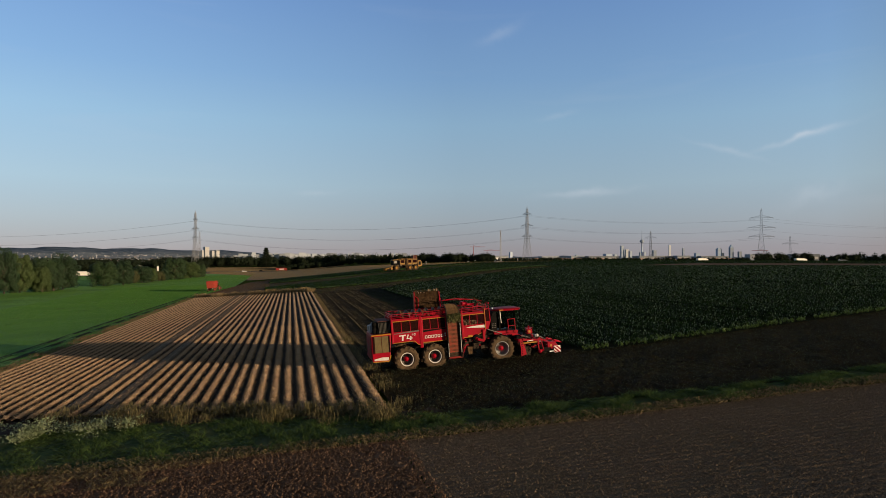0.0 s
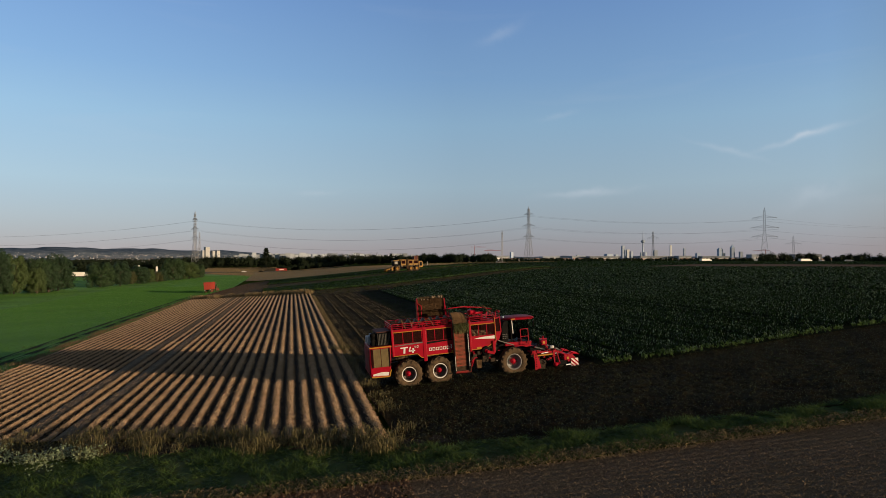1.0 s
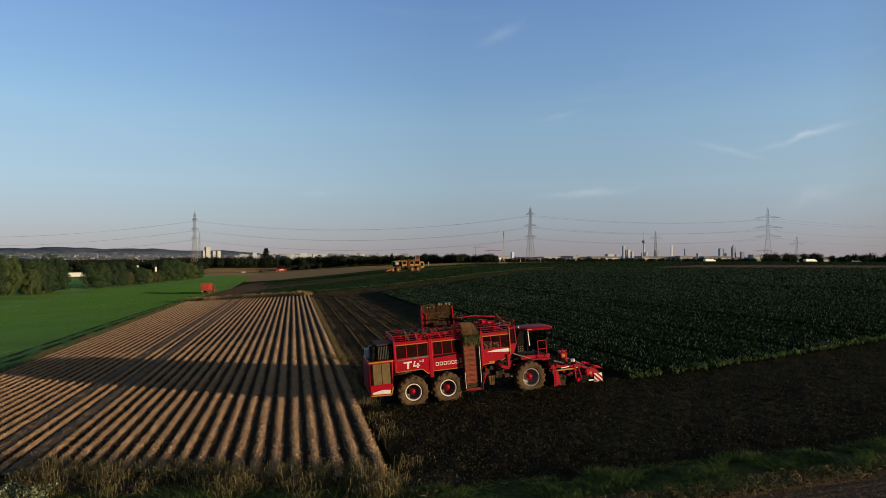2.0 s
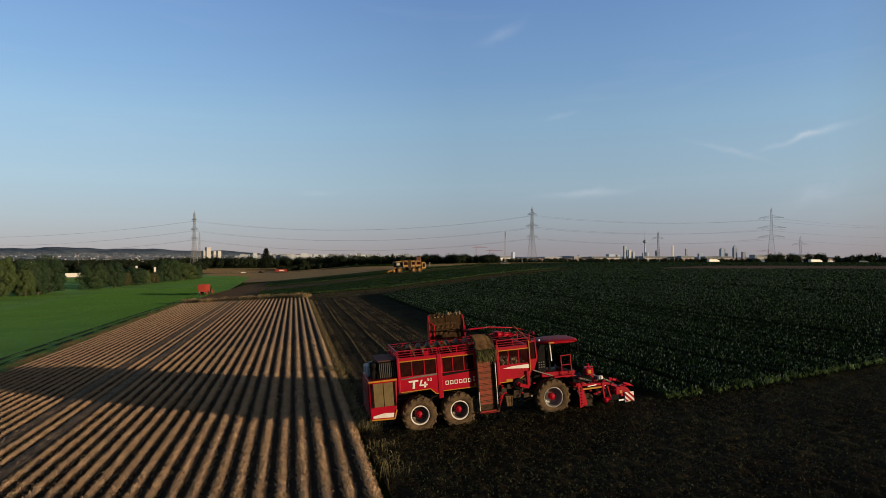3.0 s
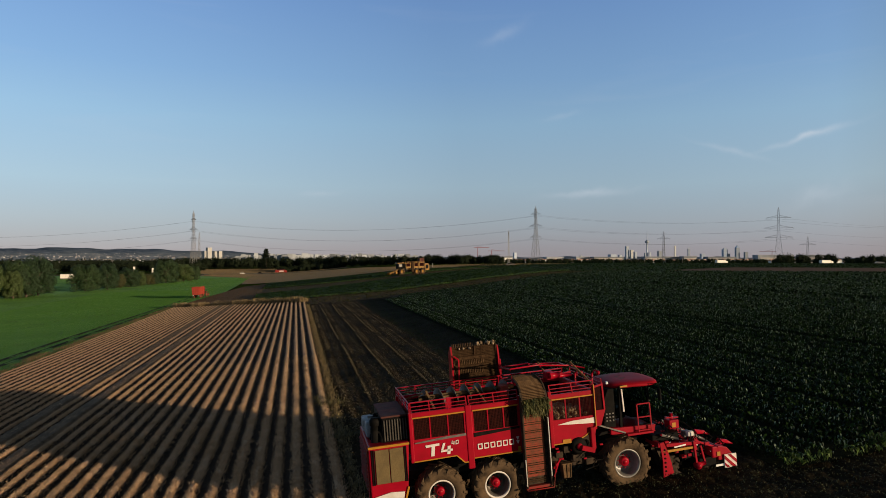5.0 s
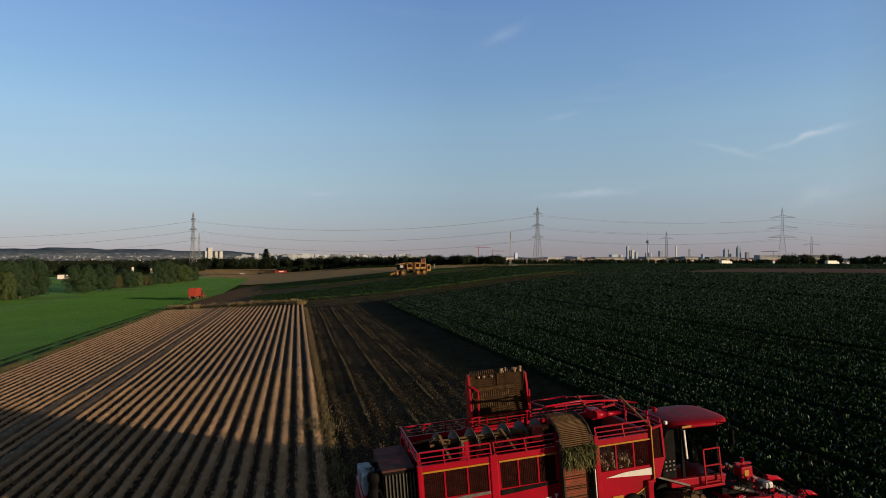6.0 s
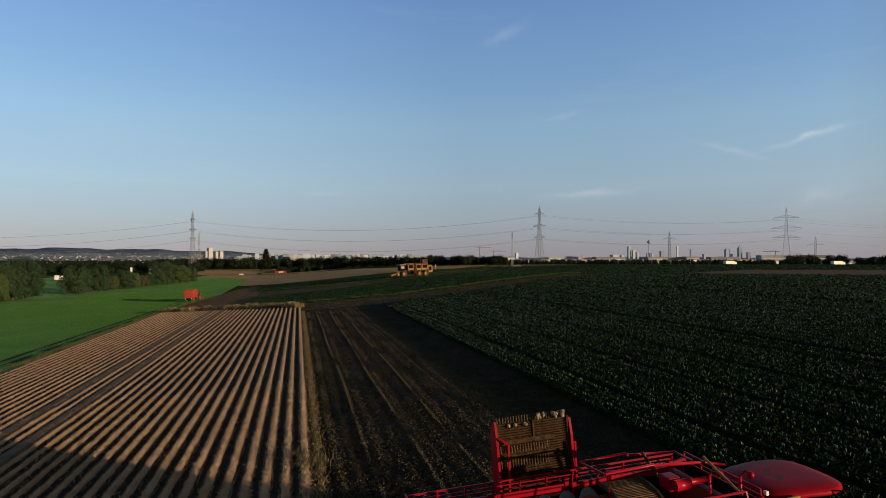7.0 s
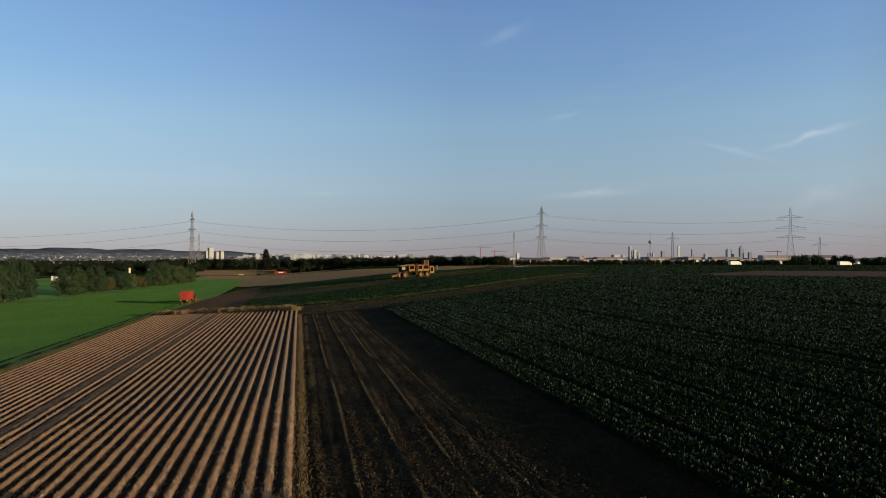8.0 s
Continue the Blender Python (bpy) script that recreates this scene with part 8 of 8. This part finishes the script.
def tv_tower():
    x, y = place_at(31.99, 4550)
    root = thing("television_tower", pose(x, y, -18), "slender television tower with a round pod", "tower")
    part("shaft", tube(bmesh.new(), [(0, 0, 0), (0, 0, 130)], 6.0, 12, r1=3.6), M_FACADE, root)
    part("pod", lathe(bmesh.new(), [(3, 122), (9, 125), (15, 131), (15, 135), (10, 141), (4, 146)], 20, axis="z"), M_FACADE, root)
    part("antenna", tube(bmesh.new(), [(0, 0, 144), (0, 0, 212)], 2.2, 8, r1=0.7), M_FACADE, root)


tv_tower()


def crane(brg, dist, H, jib, flip):
    x, y = place_at(brg, dist)
    root = thing("tower_crane", pose(x, y, -8, 0, 0, -brg), "thin red tower crane over the roofs", "crane", "tower cranes")
    b = bmesh.new()
    bar(b, (0, 0, 0), (0, 0, H), 1.6)
    part("mast", b, M_RED_WORN, root)
    b = bmesh.new()
    bar(b, (-14 * flip, 0, H), (jib * flip, 0, H), 1.3)
    bar(b, (0, 0, H + 6), (jib * 0.6 * flip, 0, H + 0.5), 0.5)
    bar(b, (0, 0, H), (0, 0, H + 6), 0.9)
    part("jib", b, M_RED_WORN, root)


crane(17.29, 2600, 58, 46, 1)
crane(18.52, 2600, 44, 52, 1)
crane(41.43, 2600, 40, 40, -1)


def far_houses(name, label, x, y, z, size):
    """A far scatter of small gabled houses, too many and too small to tell apart."""
    n = len(x)
    w, d, h = size * rng.uniform(0.7, 1.6, n), size * rng.uniform(0.6, 1.0, n), size * rng.uniform(0.45, 0.8, n)
    cor = np.array([[-1, -1, 0], [1, -1, 0], [1, 1, 0], [-1, 1, 0], [-1, -1, 1], [1, -1, 1], [1, 1, 1], [-1, 1, 1], [-1, 0, 1.6], [1, 0, 1.6]], float)
    V = np.stack([x, y, z], -1)[:, None] + cor[None] * np.stack([w / 2, d / 2, h], -1)[:, None]
    quads = np.array([[0, 1, 5, 4], [1, 2, 6, 5], [2, 3, 7, 6], [3, 0, 4, 7], [4, 5, 9, 8], [6, 7, 8, 9]])
    Fc = (np.arange(n)[:, None, None] * 10 + quads[None]).reshape(-1, 4)
    me = mesh_of(name, V.reshape(-1, 3), Fc, M_HOUSE)
    me.materials.append(M_ROOF)
    me.polygons.foreach_set("material_index", np.tile(np.array([0, 0, 0, 0, 1, 1], np.int32), n))
    me.shade_flat()
    tagged(new(name, me), label, "houses", kind="stuff")


_hx, _hy = polar(-23, 8, 260, 2300, 3900)
_d = np.hypot(_hx, _hy)
far_houses("town_houses", "pale houses with red roofs of the far town", _hx, _hy, -9 + 26 * np.clip((_d - 2300) / 1600, 0, 1) * np.clip(1 - (np.degrees(np.arctan2(_hx, _hy)) + 12) / 22, 0.2, 1), 4.2)
_hx, _hy = polar(-23, -4, 430, 4230, 4440)
far_houses("hillside_houses", "pale houses scattered on the hillside", _hx, _hy, -6 + 40 * rng.random(430) ** 1.8, 2.8)
_hx, _hy = polar(8, 47, 300, 2000, 3200)
far_houses("suburb_houses", "pale low houses before the city", _hx, _hy, np.full(300, -9.0), 11.0)


def town_blocks():
    """Pale blocks of flats and halls of the far town."""
    brg = np.radians(rng.uniform(-3.8, 13, 240))
    d = rng.uniform(2300, 3600, 240)
    w, h = rng.uniform(7, 30, 240), 12 + 17 * rng.random(240) ** 2
    cor = np.array([[-1, -1, 0], [1, -1, 0], [1, 1, 0], [-1, 1, 0], [-1, -1, 1], [1, -1, 1], [1, 1, 1], [-1, 1, 1]], float)
    V = np.stack([d * np.sin(brg), d * np.cos(brg), np.full(240, -3.0)], -1)[:, None] + cor[None] * np.stack([w / 2, np.full(240, 7.0), h], -1)[:, None]
    quads = np.array([[0, 1, 5, 4], [1, 2, 6, 5], [2, 3, 7, 6], [3, 0, 4, 7], [4, 5, 6, 7]])
    Fc = (np.arange(240)[:, None, None] * 8 + quads[None]).reshape(-1, 4)
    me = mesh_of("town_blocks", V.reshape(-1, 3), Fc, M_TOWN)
    me.shade_flat()
    tagged(new("town_blocks", me), "pale blocks of flats and halls of the far town", "houses", kind="stuff")


town_blocks()


# posts and signs along the far road
def road_post(brg, dist, H, paint, label):
    x, y = place_at(brg, dist)
    root = thing("road_sign", on_slope(x, y, -brg, -0.33), label, "sign", "road signs")
    part("post", bar(bmesh.new(), (0, 0, 0), (0, 0, H), 0.35), M_GREYMETAL, root)
    part("sign_board", box(bmesh.new(), -0.1, 0.1, -0.9, 0.9, H - 2.2, H), paint, root)


for brg, dist, H in ((-9.8, 430, 5.2), (-7.6, 440, 4.8), (30.9, 520, 5.0), (33.8, 520, 5.4), (13.0, 368, 2.6)):
    road_post(brg, dist, H, M_WHITE, "pale sign board on a post by the road")
